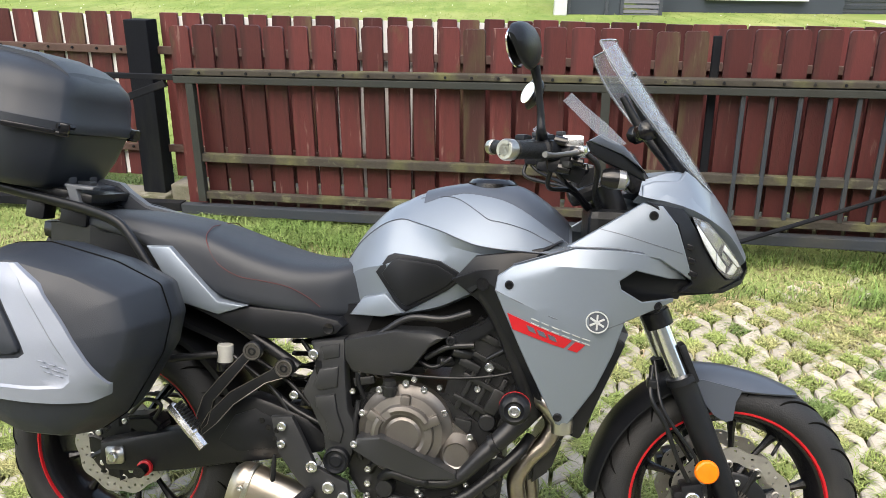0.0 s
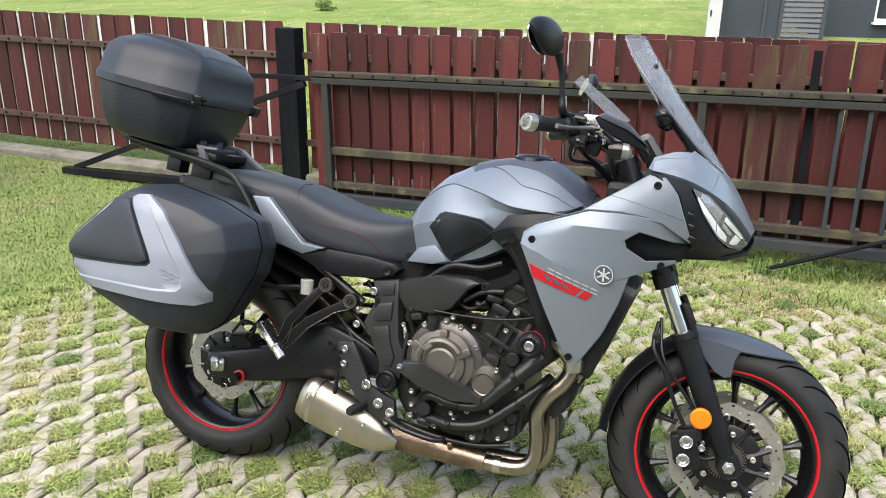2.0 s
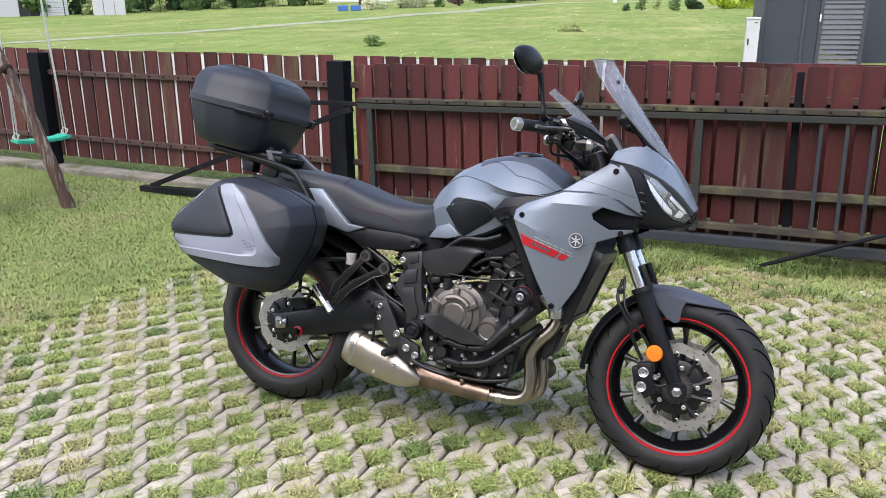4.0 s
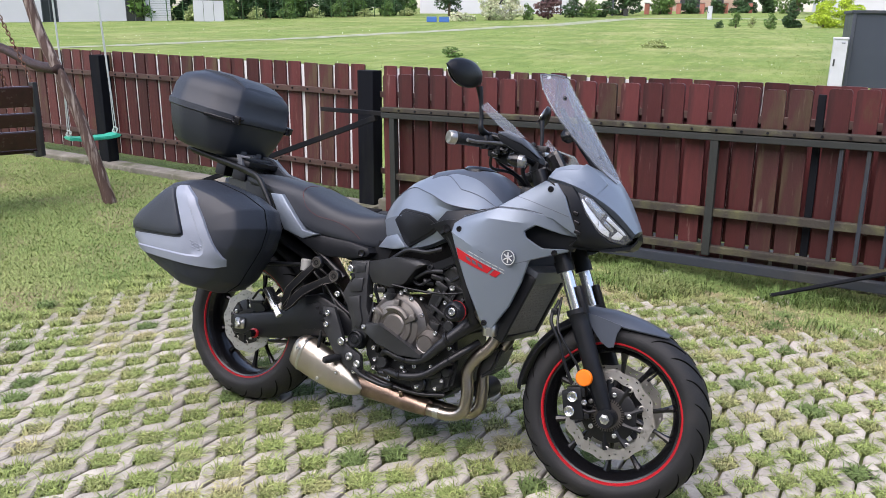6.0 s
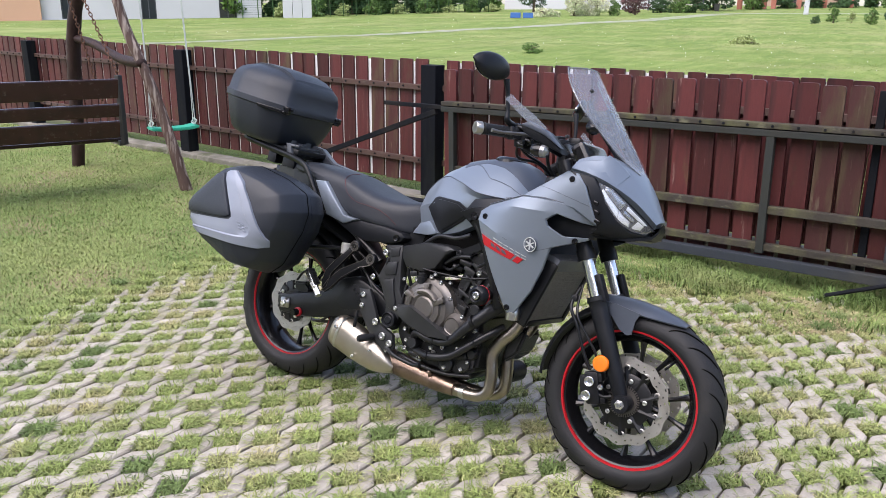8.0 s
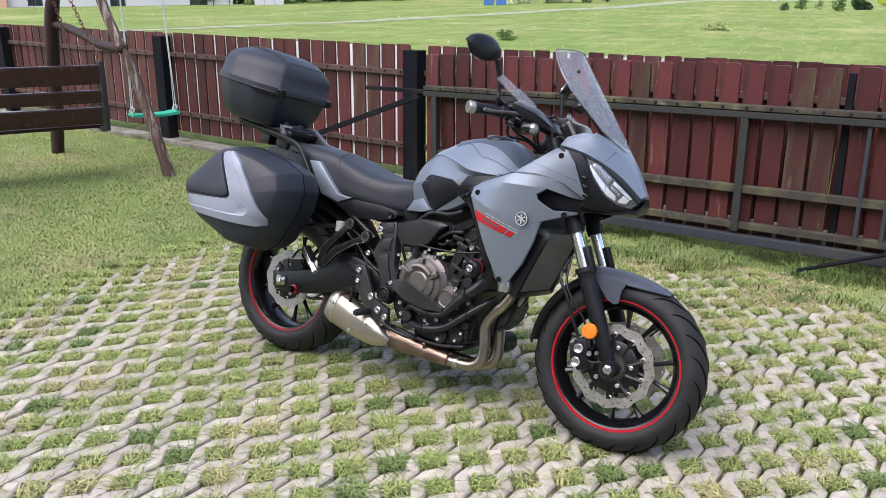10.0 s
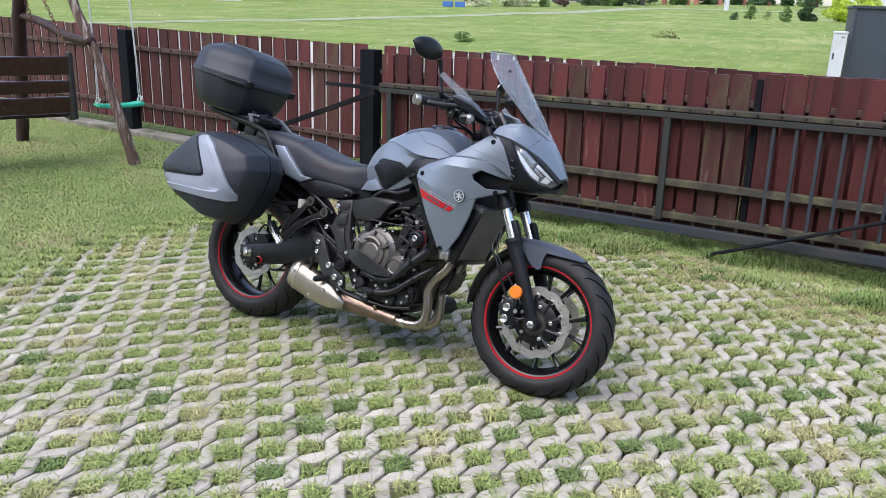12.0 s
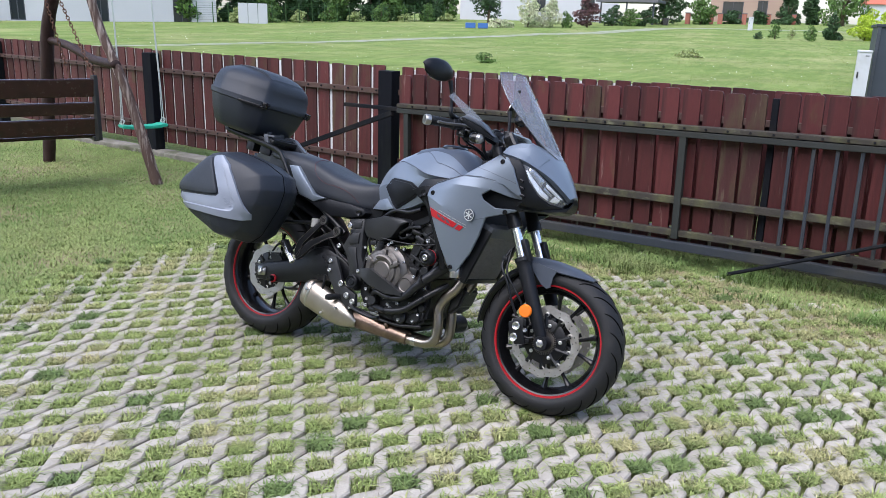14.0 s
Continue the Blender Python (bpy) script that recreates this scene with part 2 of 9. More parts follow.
# ---- building helpers ----
def put(name, bm, material, parent=None, label="", smooth=False):
    """A bmesh as one mesh object."""
    me = bpy.data.meshes.new(name)
    bmesh.ops.recalc_face_normals(bm, faces=bm.faces[:])
    bm.to_mesh(me)
    bm.free()
    if smooth:
        me.polygons.foreach_set("use_smooth", [True] * len(me.polygons))
    me.materials.append(material)
    ob = new(name, me)
    if parent:
        ob.parent = parent
    if label:
        ob["label"] = label
    return ob


part = put


def box(bm, cx, cy, cz, sx, sy, sz, m=None, bevel=0.0):
    """Adds a box of full sizes sx, sy, sz centred at cx, cy, cz, turned by m about its centre."""
    mm = Matrix.Translation((cx, cy, cz)) @ (m or Matrix()) @ Matrix.Diagonal((sx, sy, sz, 1))
    r = bmesh.ops.create_cube(bm, size=1.0, matrix=mm)
    if bevel:
        edges = {e for v in r["verts"] for e in v.link_edges}
        bmesh.ops.bevel(bm, geom=list(edges), offset=bevel, segments=2, affect="EDGES", profile=0.6)
    return r["verts"]


def tube_rings(bm, pts, radii, n=10, cap=True, closed=False, flat=1.0):
    """Sweeps a round section along pts with a radius for each of them."""
    pts = [Vector(p) for p in pts]
    radii = radii if hasattr(radii, "__len__") else [radii] * len(pts)
    rings, up = [], None
    for i, p in enumerate(pts):
        a, b = pts[max(i - 1, 0)], pts[min(i + 1, len(pts) - 1)]
        if closed:
            a, b = pts[i - 1], pts[(i + 1) % len(pts)]
        d = (b - a).normalized()
        if up is None:
            up = d.orthogonal().normalized()
        up = (up - d * up.dot(d)).normalized()
        side = d.cross(up)
        rings.append([bm.verts.new(p + (up * math.cos(k * math.tau / n) + side * math.sin(k * math.tau / n) * flat) * radii[i]) for k in range(n)])
    pairs = list(zip(rings, rings[1:])) + ([(rings[-1], rings[0])] if closed else [])
    for a, b in pairs:
        for k in range(n):
            bm.faces.new((a[k], a[(k + 1) % n], b[(k + 1) % n], b[k]))
    if cap and not closed:
        bm.faces.new(rings[0][::-1])
        bm.faces.new(rings[-1])


def curve_pts(pts, n=8):
    """A smooth line through pts (Catmull-Rom)."""
    p = [Vector(q) for q in pts]
    p = [p[0] * 2 - p[1], *p, p[-1] * 2 - p[-2]]
    out = []
    for i in range(1, len(p) - 2):
        for k in range(n):
            t = k / n
            a, b, c, d = p[i - 1:i + 3]
            out.append(0.5 * (2 * b + (c - a) * t + (2 * a - 5 * b + 4 * c - d) * t * t + (3 * b - a - 3 * c + d) * t ** 3))
    return out + [p[-2]]


def thing(name, m, label, category, group="", kind=""):
    ob = new(name)
    ob.matrix_world = m
    ob.empty_display_size = 0.1
    return tagged(ob, label, category, group, kind)


def mesh_from(name, verts, faces, material, smooth=False):
    me = bpy.data.meshes.new(name)
    me.from_pydata(verts, [], faces)
    me.materials.append(material)
    if smooth:
        me.polygons.foreach_set("use_smooth", [True] * len(me.polygons))
    return me


def blades(name, xy, z, height, width, material, lean=0.5, spread=0.4, seed=1):
    """Grass: for each root one bent blade of three triangles, built from arrays."""
    r = np.random.default_rng(seed)
    n = len(xy)
    h = height * r.uniform(0.55, 1.25, n)
    a = r.uniform(0, math.tau, n)
    dx, dy = np.cos(a), np.sin(a)
    w = width * r.uniform(0.7, 1.3, n)
    bend = lean * h * r.uniform(0.2, 1.3, n)
    t = a + math.pi / 2 + r.uniform(-spread, spread, n)
    wx, wy = np.cos(t) * w / 2, np.sin(t) * w / 2
    z = np.broadcast_to(z, (n,))
    v = np.empty((n, 5, 3))
    v[:, 0] = np.stack([xy[:, 0] - wx, xy[:, 1] - wy, z], 1)
    v[:, 1] = np.stack([xy[:, 0] + wx, xy[:, 1] + wy, z], 1)
    mx, my, mz = xy[:, 0] + dx * bend * 0.35, xy[:, 1] + dy * bend * 0.35, z + h * 0.6
    v[:, 2] = np.stack([mx + wx * 0.8, my + wy * 0.8, mz], 1)
    v[:, 3] = np.stack([mx - wx * 0.8, my - wy * 0.8, mz], 1)
    v[:, 4] = np.stack([xy[:, 0] + dx * bend, xy[:, 1] + dy * bend, z + h * (1 - 0.25 * lean)], 1)
    base = np.arange(n)[:, None] * 5
    loops = (base + np.array([0, 1, 2, 3, 3, 2, 4])).ravel()
    me = bpy.data.meshes.new(name)
    me.vertices.add(n * 5)
    me.vertices.foreach_set("co", v.ravel())
    me.loops.add(n * 7)
    me.loops.foreach_set("vertex_index", loops)
    me.polygons.add(n * 2)
    starts = (np.arange(n)[:, None] * 7 + np.array([0, 4])).ravel()
    me.polygons.foreach_set("loop_start", starts)
    me.polygons.foreach_set("loop_total", np.tile([4, 3], n))
    me.update(calc_edges=True)
    me.materials.append(material)
    return new(name, me)


# ---- ground ----
def rise(x, y):
    """Height of the land: flat yard, meadow climbing gently away from it."""
    h = 0.0165 * min(max(y - 14, 0), 26) + 0.028 * min(max(y - 40, 0), 90)
    if y > 5.5:
        h += 0.05 * noise.noise(Vector((x * 0.12, y * 0.12, 0))) * min((y - 5.5) / 6, 1)
    return h


def edge_depth(x, y):
    """How far inside the paved area a place lies, by an uneven edge towards the lawn."""
    wob = 0.12 * noise.noise(Vector((x * 1.7, y * 1.7, 3))) + 0.05 * noise.noise(Vector((x * 6, y * 6, 8)))
    side = x + 2.36 - 0.06 * (y - 1.5)
    back = 3.78 - (y + 0.21 * x)
    corner = (2.95 + 0.33 * (x + 2.2) - y) * 0.95
    return min(side, back, corner) + wob


def paved(x, y):
    return edge_depth(x, y) > -0.12


def ground_sheet():
    xs = np.unique(np.concatenate([np.linspace(-12, 12, 61), np.linspace(-90, 90, 61), np.linspace(-900, 900, 13)]))
    ys = np.unique(np.concatenate([np.linspace(-8, 14, 56), np.linspace(14, 134, 61), np.linspace(-900, 1200, 15)]))
    verts = [(x, y, rise(x, y) - 0.022 - 0.022 * (min(max(edge_depth(x, y) / 0.4, 0), 1) if y < 5 else 0)) for y in ys for x in xs]
    w = len(xs)
    faces = [(j * w + i, j * w + i + 1, (j + 1) * w + i + 1, (j + 1) * w + i) for j in range(len(ys) - 1) for i in range(w - 1)]
    me = mesh_from("ground", verts, faces, M["soil"], True)
    me.materials.append(M["meadow"])
    me.polygons.foreach_set("material_index", [1 if (p.center.y > 5.3 - 0.17 * p.center.x) else 0 for p in me.polygons])
    tagged(new("ground", me), "soil and short grass of the yard and the meadow", "ground", kind="structure")


ground_sheet()

# ---- grass pavers: zigzag concrete blocks round square holes of grass ----
PA, PB = Vector((0.1157, 0.0790, 0)), Vector((-0.0815, 0.1145, 0))
P0 = Vector((0.1495, 1.1900, 0))
HOLE = 0.295


def paver_mesh(steps):
    """A staircase block in lattice units: from half a rib to half a rib."""
    bm = bmesh.new()
    h, g = HOLE, 0.06

    def quad(*p):
        bm.faces.new([bm.verts.new((PA * u + PB * v) + Vector((0, 0, 0))) for u, v in p])

    k = 0.5 - h
    for s in range(steps):
        o = s
        quad((o - k + g, o - k), (o + k, o - k), (o + k, o + k - g))  # lower right half of a crossing
        quad((o + k, o - k), (o + 1 - k, o - k), (o + 1 - k, o + k), (o + k, o + k - g))
        quad((o + 1 - k, o - k + g), (o + 1 + k - g, o + k), (o + 1 - k, o + k))
        quad((o + 1 - k, o + k), (o + 1 + k - g, o + k), (o + 1 + k, o + 1 - k), (o + 1 - k + g, o + 1 - k))
    bmesh.ops.remove_doubles(bm, verts=bm.verts[:], dist=0.0045)
    top = bm.faces[:]
    r = bmesh.ops.extrude_face_region(bm, geom=top)
    for v in r["geom"]:
        if isinstance(v, bmesh.types.BMVert):
            v.co.z -= 0.05
    bmesh.ops.recalc_face_normals(bm, faces=bm.faces[:])
    rim = [e for e in bm.edges if all(abs(v.co.z) < 1e-6 for v in e.verts) and any(abs(f.normal.z) < 0.5 for f in e.link_faces)]
    bmesh.ops.bevel(bm, geom=rim, offset=0.006, segments=1, affect="EDGES")
    me = bpy.data.meshes.new("paver")
    bm.to_mesh(me)
    bm.free()
    me.materials.append(M["concrete"])
    return me


paving = new("pavement")
tagged(paving, "grey concrete grass pavers with tufts of grass in their square holes", "pavement", kind="structure")
STEPS = 4
paver = paver_mesh(STEPS)
pverts = np.array([v.co[:] for v in paver.vertices])
pfaces = [tuple(p.vertices) for p in paver.polygons]
rest_v, rest_f, holes, n_piece = [], [], [], 0
rng = random.Random(4)
for d in range(-80, 80):
    for c in range(-26, 22):
        i, j = c * STEPS + (d % STEPS), c * STEPS + (d % STEPS) - d
        at = P0 + PA * (i + 0.5) + PB * (j + 0.5)
        mid = at + (PA + PB) * STEPS * 0.5
        if not (-5.5 < mid.x < 6.2 and -6.0 < mid.y < 4.4 and paved(mid.x, mid.y)):
            continue
        sunk = 0.02 * min(max((0.5 - edge_depth(mid.x, mid.y)) / 0.5, 0), 1)
        tilt = Matrix.Translation(at + Vector((0, 0, rng.uniform(-0.004, 0.003) - sunk))) @ Euler((rng.uniform(-0.006, 0.006), rng.uniform(-0.006, 0.006), rng.uniform(-0.008, 0.008))).to_matrix().to_4x4()
        if n_piece < 300 and -2.4 < mid.x < 2.3 and -0.2 < mid.y < 3.4:
            ob = new("paver", paver)
            ob.matrix_world = tilt
            ob.parent = paving
            n_piece += 1
        else:
            base = len(rest_v)
            rest_v += [tuple(tilt @ Vector(v)) for v in pverts]
            rest_f += [tuple(base + q for q in f) for f in pfaces]
rest = new("pavers", mesh_from("pavers", rest_v, rest_f, M["concrete"]))
rest.parent = paving
tagged(rest, kind="stuff")

# grass in the holes
r = np.random.default_rng(7)
spots, dark_spots = [], []
for i in range(-80, 70):
    for j in range(-80, 70):
        c = P0 + PA * i + PB * j
        if -5.5 < c.x < 6.2 and -6.4 < c.y < 4.3 and paved(c.x, c.y):
            lush = 0.8 + 0.45 * noise.noise(Vector((c.x * 1.1, c.y * 1.1, 9))) + r.uniform(-0.35, 0.3)
            away = max(abs(c.x - 0.1) - 2.2, 0.0 - c.y, 0)
            k = int(310 / (1 + 2.0 * away) ** 1.4 * min(max(lush, 0.22), 1.1))
            rad, ang = 0.40 * r.uniform(0, 1, k) ** 0.62 * r.uniform(0.8, 1.08), r.uniform(0, math.tau, k)
            uv = np.stack([rad * np.cos(ang), rad * np.sin(ang)], 1) + r.uniform(-0.05, 0.05, 2)
            at = np.stack([c.x + PA.x * uv[:, 0] + PB.x * uv[:, 1], c.y + PA.y * uv[:, 0] + PB.y * uv[:, 1]], 1)
            (dark_spots if r.uniform() < 0.09 + 0.12 * max(noise.noise(Vector((c.x * 0.8, c.y * 0.8, 40))), 0) else spots).append(at)
tufts = np.concatenate(spots)
tagged(blades("grass_tufts", tufts, -0.02, 0.038, 0.0046, M["pave_grass"], 1.5, seed=3), "tufts of green and yellowed grass in the paver holes", "grass", kind="stuff")
tagged(blades("weed_tufts", np.concatenate(dark_spots), -0.02, 0.036, 0.0055, M["pave_weed"], 1.6, seed=13), "darker green weeds in some of the paver holes", "weeds", kind="stuff")
dry = np.array([noise.noise(Vector((x * 0.9, y * 0.9, 15))) for x, y in tufts[::5]])
dry = tufts[::5][r.uniform(0, 1, len(dry)) < np.clip(0.5 + 1.1 * dry + 0.12 * (tufts[::5][:, 0] - 0.5), 0.15, 1)]
tagged(blades("straw_blades", dry, -0.02, 0.03, 0.0034, M["straw"], 1.5, seed=4), "dry straw-coloured blades among the tufts", "grass", kind="stuff")

# lawn, creeping over the outer pavers
pts = r.uniform((-9, -2.8), (3.2, 6.2), (680000, 2))
pts = pts[(r.uniform(0, 1, len(pts)) < np.exp(-np.hypot(pts[:, 0] + 1, pts[:, 1] - 2.5) / 6.5) * 1.35 * np.clip((pts[:, 1] + 2.8) / 2.6, 0, 1)) & (pts[:, 1] < 5.45 - 0.172 * pts[:, 0])]
depth = np.array([edge_depth(x, y) for x, y in pts])
lawn = pts[r.uniform(0, 1, len(pts)) < np.clip((0.22 - depth) / 0.4, 0, 1) ** 1.3]
tagged(blades("lawn_grass", lawn, -0.022, 0.024, 0.0052, M["grass"], 1.7, seed=5), "mown green lawn, worn and yellow in places", "lawn", kind="stuff")
strip = r.uniform((-1.9, 2.7), (3.2, 4.6), (120000, 2))
g = strip[:, 1] + 0.175 * strip[:, 0]
clump = np.array([noise.noise(Vector((x * 2.6, y * 2.6, 2))) for x, y in strip])
dens = np.clip(1 - np.abs(g - 4.0) / 0.42, 0, 1) * np.clip(0.5 + 2.0 * clump, 0, 1)
tall = strip[(r.uniform(0, 1, len(strip)) < dens) & (g < 4.26)]
tagged(blades("tall_grass", tall, -0.022, 0.1, 0.0045, M["long_grass"], 1.35, seed=6), "long unmown grass along the foot of the gate", "grass", kind="stuff")

# dry thatch and dirt creeping over the pavers by the gate
q = r.uniform((-2.2, 2.4), (3.4, 4.4), (150000, 2))
g = q[:, 1] + 0.2 * q[:, 0]
clump = np.array([noise.noise(Vector((x * 1.8, y * 1.8, 12))) for x, y in q])
dens = np.clip((g - 2.85) / 0.7, 0, 1) * np.clip(0.6 + 1.5 * clump + 0.12 * q[:, 0], 0.08, 1)
q = q[(r.uniform(0, 1, len(q)) < dens) & (g < 4.0)]
tagged(blades("dry_grass", q, -0.018, 0.024, 0.006, M["dry_grass"], 2.0, seed=8), "dry trampled grass at the edge of the paving", "grass", kind="stuff")

# meadow grass, thinner with distance
TRACK = curve_pts([(-31, 14, 0), (-27, 19, 0), (-24.6, 24.6, 0), (-23.2, 30.9, 0), (-21.7, 36.4, 0), (-20.6, 44.6, 0), (-18.4, 50.8, 0), (-17.0, 56.2, 0), (-14.9, 64.0, 0), (-13.9, 72.2, 0), (-12.6, 81.2, 0), (-9.8, 85.2, 0), (-5.4, 86.6, 0), (6, 87.5, 0)], 14)
track_xy = np.array([p[:2] for p in TRACK])
for k, (y0, y1, n, x0, x1, hgt, wid) in enumerate(((5.6, 14, 80000, -16, 5.5, 0.035, 0.007), (14, 32, 60000, -36, 9, 0.02, 0.02), (32, 64, 36000, -60, 14, 0.024, 0.05), (64, 122, 14000, -50, 20, 0.026, 0.09))):
    q = r.uniform((x0, y0), (x1, y1), (n, 2))
    q = q[q[:, 1] > 5.9 - 0.172 * q[:, 0]]
    near = np.min(np.hypot(q[:, None, 0] - track_xy[None, :, 0], q[:, None, 1] - track_xy[None, :, 1]), axis=1)
    q = q[near > r.uniform(0.7, 1.6, len(q))]
    zz = np.array([rise(x, y) - 0.02 for x, y in q])
    tagged(blades("meadow_grass", q, zz, hgt, wid, M["wild_grass"], 2.7, 0.4, seed=20 + k), "soft yellow-green wild grass of the meadow", "grass", kind="stuff")
    stalks = q[r.uniform(0, 1, len(q)) < (0.05, 0.02, 0.006, 0.0)[k]]
    zs = np.array([rise(x, y) - 0.02 for x, y in stalks])
    tagged(blades("meadow_stalks", stalks, zs, 0.07 + 0.03 * k, wid * 0.4, M["wild_grass"], 1.5, 0.4, seed=40 + k), "pale seeding stalks in the meadow", "grass", kind="stuff")
    fl = q[r.uniform(0, 1, len(q)) < (0.006, 0.005, 0.003, 0.0)[k]]
    zf = np.array([rise(x, y) + hgt * 0.5 for x, y in fl])
    tagged(blades("meadow_flowers", fl, zf, 0.014 * (k + 1), 0.01 * (k + 1), M["flower"], 0.8, seed=30 + k), "scattered small white meadow flowers", "flowers", kind="stuff")


# ---- fence, gate ----
def board_mesh(name, w, h, th, material, r=0.018):
    """A picket with rounded top corners and eased edges, foot at the origin."""
    bm = bmesh.new()
    out = [(-w / 2, 0), (w / 2, 0)]
    for k in range(5):
        a = k * math.pi / 8
        out.append((w / 2 - r + r * math.cos(a), h - r + r * math.sin(a)))
    for k in range(5):
        a = math.pi / 2 + k * math.pi / 8
        out.append((-w / 2 + r + r * math.cos(a), h - r + r * math.sin(a)))
    f = bm.faces.new([bm.verts.new((x, -th / 2, z)) for x, z in out])
    e = bmesh.ops.extrude_face_region(bm, geom=[f])
    for v in e["geom"]:
        if isinstance(v, bmesh.types.BMVert):
            v.co.y += th
    bmesh.ops.recalc_face_normals(bm, faces=bm.faces[:])
    me = bpy.data.meshes.new(name)
    bm.to_mesh(me)
    bm.free()
    me.materials.append(material)
    return me


def bar(name, a, b, w, d, material, parent, label="", bevel=0.004):
    """A straight bar of section w by d from a to b, d measured upright."""
    a, b = Vector(a), Vector(b)
    bm = bmesh.new()
    box(bm, 0, 0, 0, (b - a).length, w, d, bevel=bevel)
    q = (b - a).to_track_quat("X", "Z").to_matrix().to_4x4()
    bmesh.ops.transform(bm, matrix=Matrix.Translation((a + b) / 2) @ q, verts=bm.verts[:])
    return put(name, bm, material, parent, label)


def bolt_row(name, xs, y, z, material, parent):
    for x in xs:
        bm = bmesh.new()
        bmesh.ops.create_cone(bm, cap_ends=True, segments=6, radius1=0.009, radius2=0.007, depth=0.012, matrix=Matrix.Translation((x, y, z)) @ Matrix.Rotation(radians(90), 4, "X"))
        put(name, bm, material, parent)


FENCE = pose(-1.935, 4.90, 0, 0, 0, -9.8)
GATE = pose(0.78, 4.02, 0, 0, -1.2, -9.8)
rf = random.Random(11)

white_slat = board_mesh("white_slat", 0.055, 0.985, 0.010, M["white_paint"], 0.004)
fence = thing("fence", FENCE, "dark red-brown painted wooden picket fence on a low concrete kerb", "fence")
left_boards = [board_mesh("board", 0.133, 1.01, 0.016, M["fence"], 0.008), board_mesh("board", 0.134, 1.0, 0.016, M["fence_mossy"], 0.008)]
right_boards = [board_mesh("board", 0.110, 1.0, 0.022, M["fence"], 0.008), board_mesh("board", 0.107, 0.995, 0.022, M["fence_mossy"], 0.008)]
wide_board = board_mesh("board", 0.1365, 1.0, 0.022, M["fence"], 0.008)
for k in range(70):
    s = -0.12 - 0.165 * k
    ob = new("board", left_boards[rf.random() < 0.12])
    ob.parent = fence
    ob.matrix_local = pose(s + rf.uniform(-0.004, 0.004), 0.05, 0.105 + rf.uniform(-0.004, 0.004), 0, rf.uniform(-0.35, 0.35), rf.uniform(-0.6, 0.6))
for k in range(69):
    ob = new("white_slat", white_slat)
    ob.parent = fence
    ob.matrix_local = pose(-0.2045 - 0.165 * k, 0.0645, 0.11)
for k in range(20):
    ob = new("white_slat", white_slat)
    ob.parent = fence
    ob.matrix_local = pose(0.27 + 0.1395 * k, 0.068, 0.112 + 0.006 * k * 0.14)
for k in range(38):
    s = 0.2 + 0.1395 * k
    ob = new("board", wide_board if k > 14 else right_boards[rf.random() < 0.3])
    ob.parent = fence
    ob.matrix_local = pose(s + rf.uniform(-0.003, 0.003), 0.05, 0.115 + 0.006 * s + rf.uniform(-0.004, 0.004), 0, rf.uniform(-0.35, 0.35), rf.uniform(-0.6, 0.6))
for k in range(4):
    s = 0.04 - 3.33 * k
    bm = bmesh.new()
    box(bm, s, -0.015, 0.53, 0.15, 0.12, 1.1, bevel=0.006)
    put("post", bm, M["post"], fence, "square black-stained wooden post")
    if k < 3:
        for z in (0.9, 0.3):
            bar("rail", (s - 3.26, 0.022, z), (s - 0.08, 0.022, z - 0.005), 0.03, 0.045, M["rail"], fence)
            bolt_row("bolt", [s - 0.16 - 0.165 * q for q in range(19)], 0.003, z, M["steel_dark"], fence)
for z in (0.9, 0.3):
    bar("rail", (0.12, 0.022, z), (5.4, 0.022, z + 0.035), 0.03, 0.045, M["rail"], fence)
bar("kerb", (-12, -0.045, -0.025), (0.15, -0.045, -0.025), 0.21, 0.11, M["kerb"], fence, "weathered concrete kerb", 0.012)
bar("kerb", (0.15, 0.03, 0.02), (5.4, 0.03, 0.05), 0.2, 0.14, M["kerb"], fence, "weathered concrete kerb", 0.012)

gate = thing("sliding_gate", GATE, "steel-framed sliding gate clad with dark red-brown boards", "gate")
gate_boards = [board_mesh("board", 0.112, 1.02, 0.024, M["fence"]), board_mesh("board", 0.113, 1.01, 0.024, M["fence_mossy"])]
for k in range(35):
    s = -2.335 + 0.1362 * k + (0.05 if k > 20 else 0)
    ob = new("board", gate_boards[rf.random() < 0.16])
    ob.parent = gate
    ob.matrix_local = pose(s, 0.065, 0.115 + rf.uniform(-0.006, 0.004), rf.uniform(-0.3, 0.3), rf.uniform(-0.3, 0.3), rf.uniform(-0.8, 0.8))
bar("ledge", (-2.36, 0.012, 0.893), (2.5, 0.012, 0.893), 0.075, 0.03, M["gate_rail"], gate, "weathered mossy wooden rail")
bar("top_rail", (-2.36, 0.0, 0.853), (2.5, 0.0, 0.853), 0.05, 0.038, M["rail_grey"], gate)
bar("middle_rail", (-2.28, 0.015, 0.415), (2.5, 0.015, 0.415), 0.05, 0.045, M["gate_rail"], gate, "weathered mossy wooden rail")
bar("lower_rail", (-2.28, 0.015, 0.195), (2.5, 0.015, 0.195), 0.05, 0.04, M["gate_rail"], gate, "weathered mossy wooden rail")
bar("guide_beam", (-2.4, -0.01, 0.115), (2.6, -0.01, 0.115), 0.06, 0.055, M["steel_blue"], gate, "black steel guide beam")
bar("guide_beam", (-4.55, -0.01, 0.105), (-2.4, -0.01, 0.125), 0.07, 0.05, M["steel_dark"], gate, "black steel guide beam")
for s in (-2.27, -0.03):
    bar("upright", (s, 0.0, 0.16), (s, 0.0, 0.84), 0.045, 0.045, M["rail_grey"], gate)
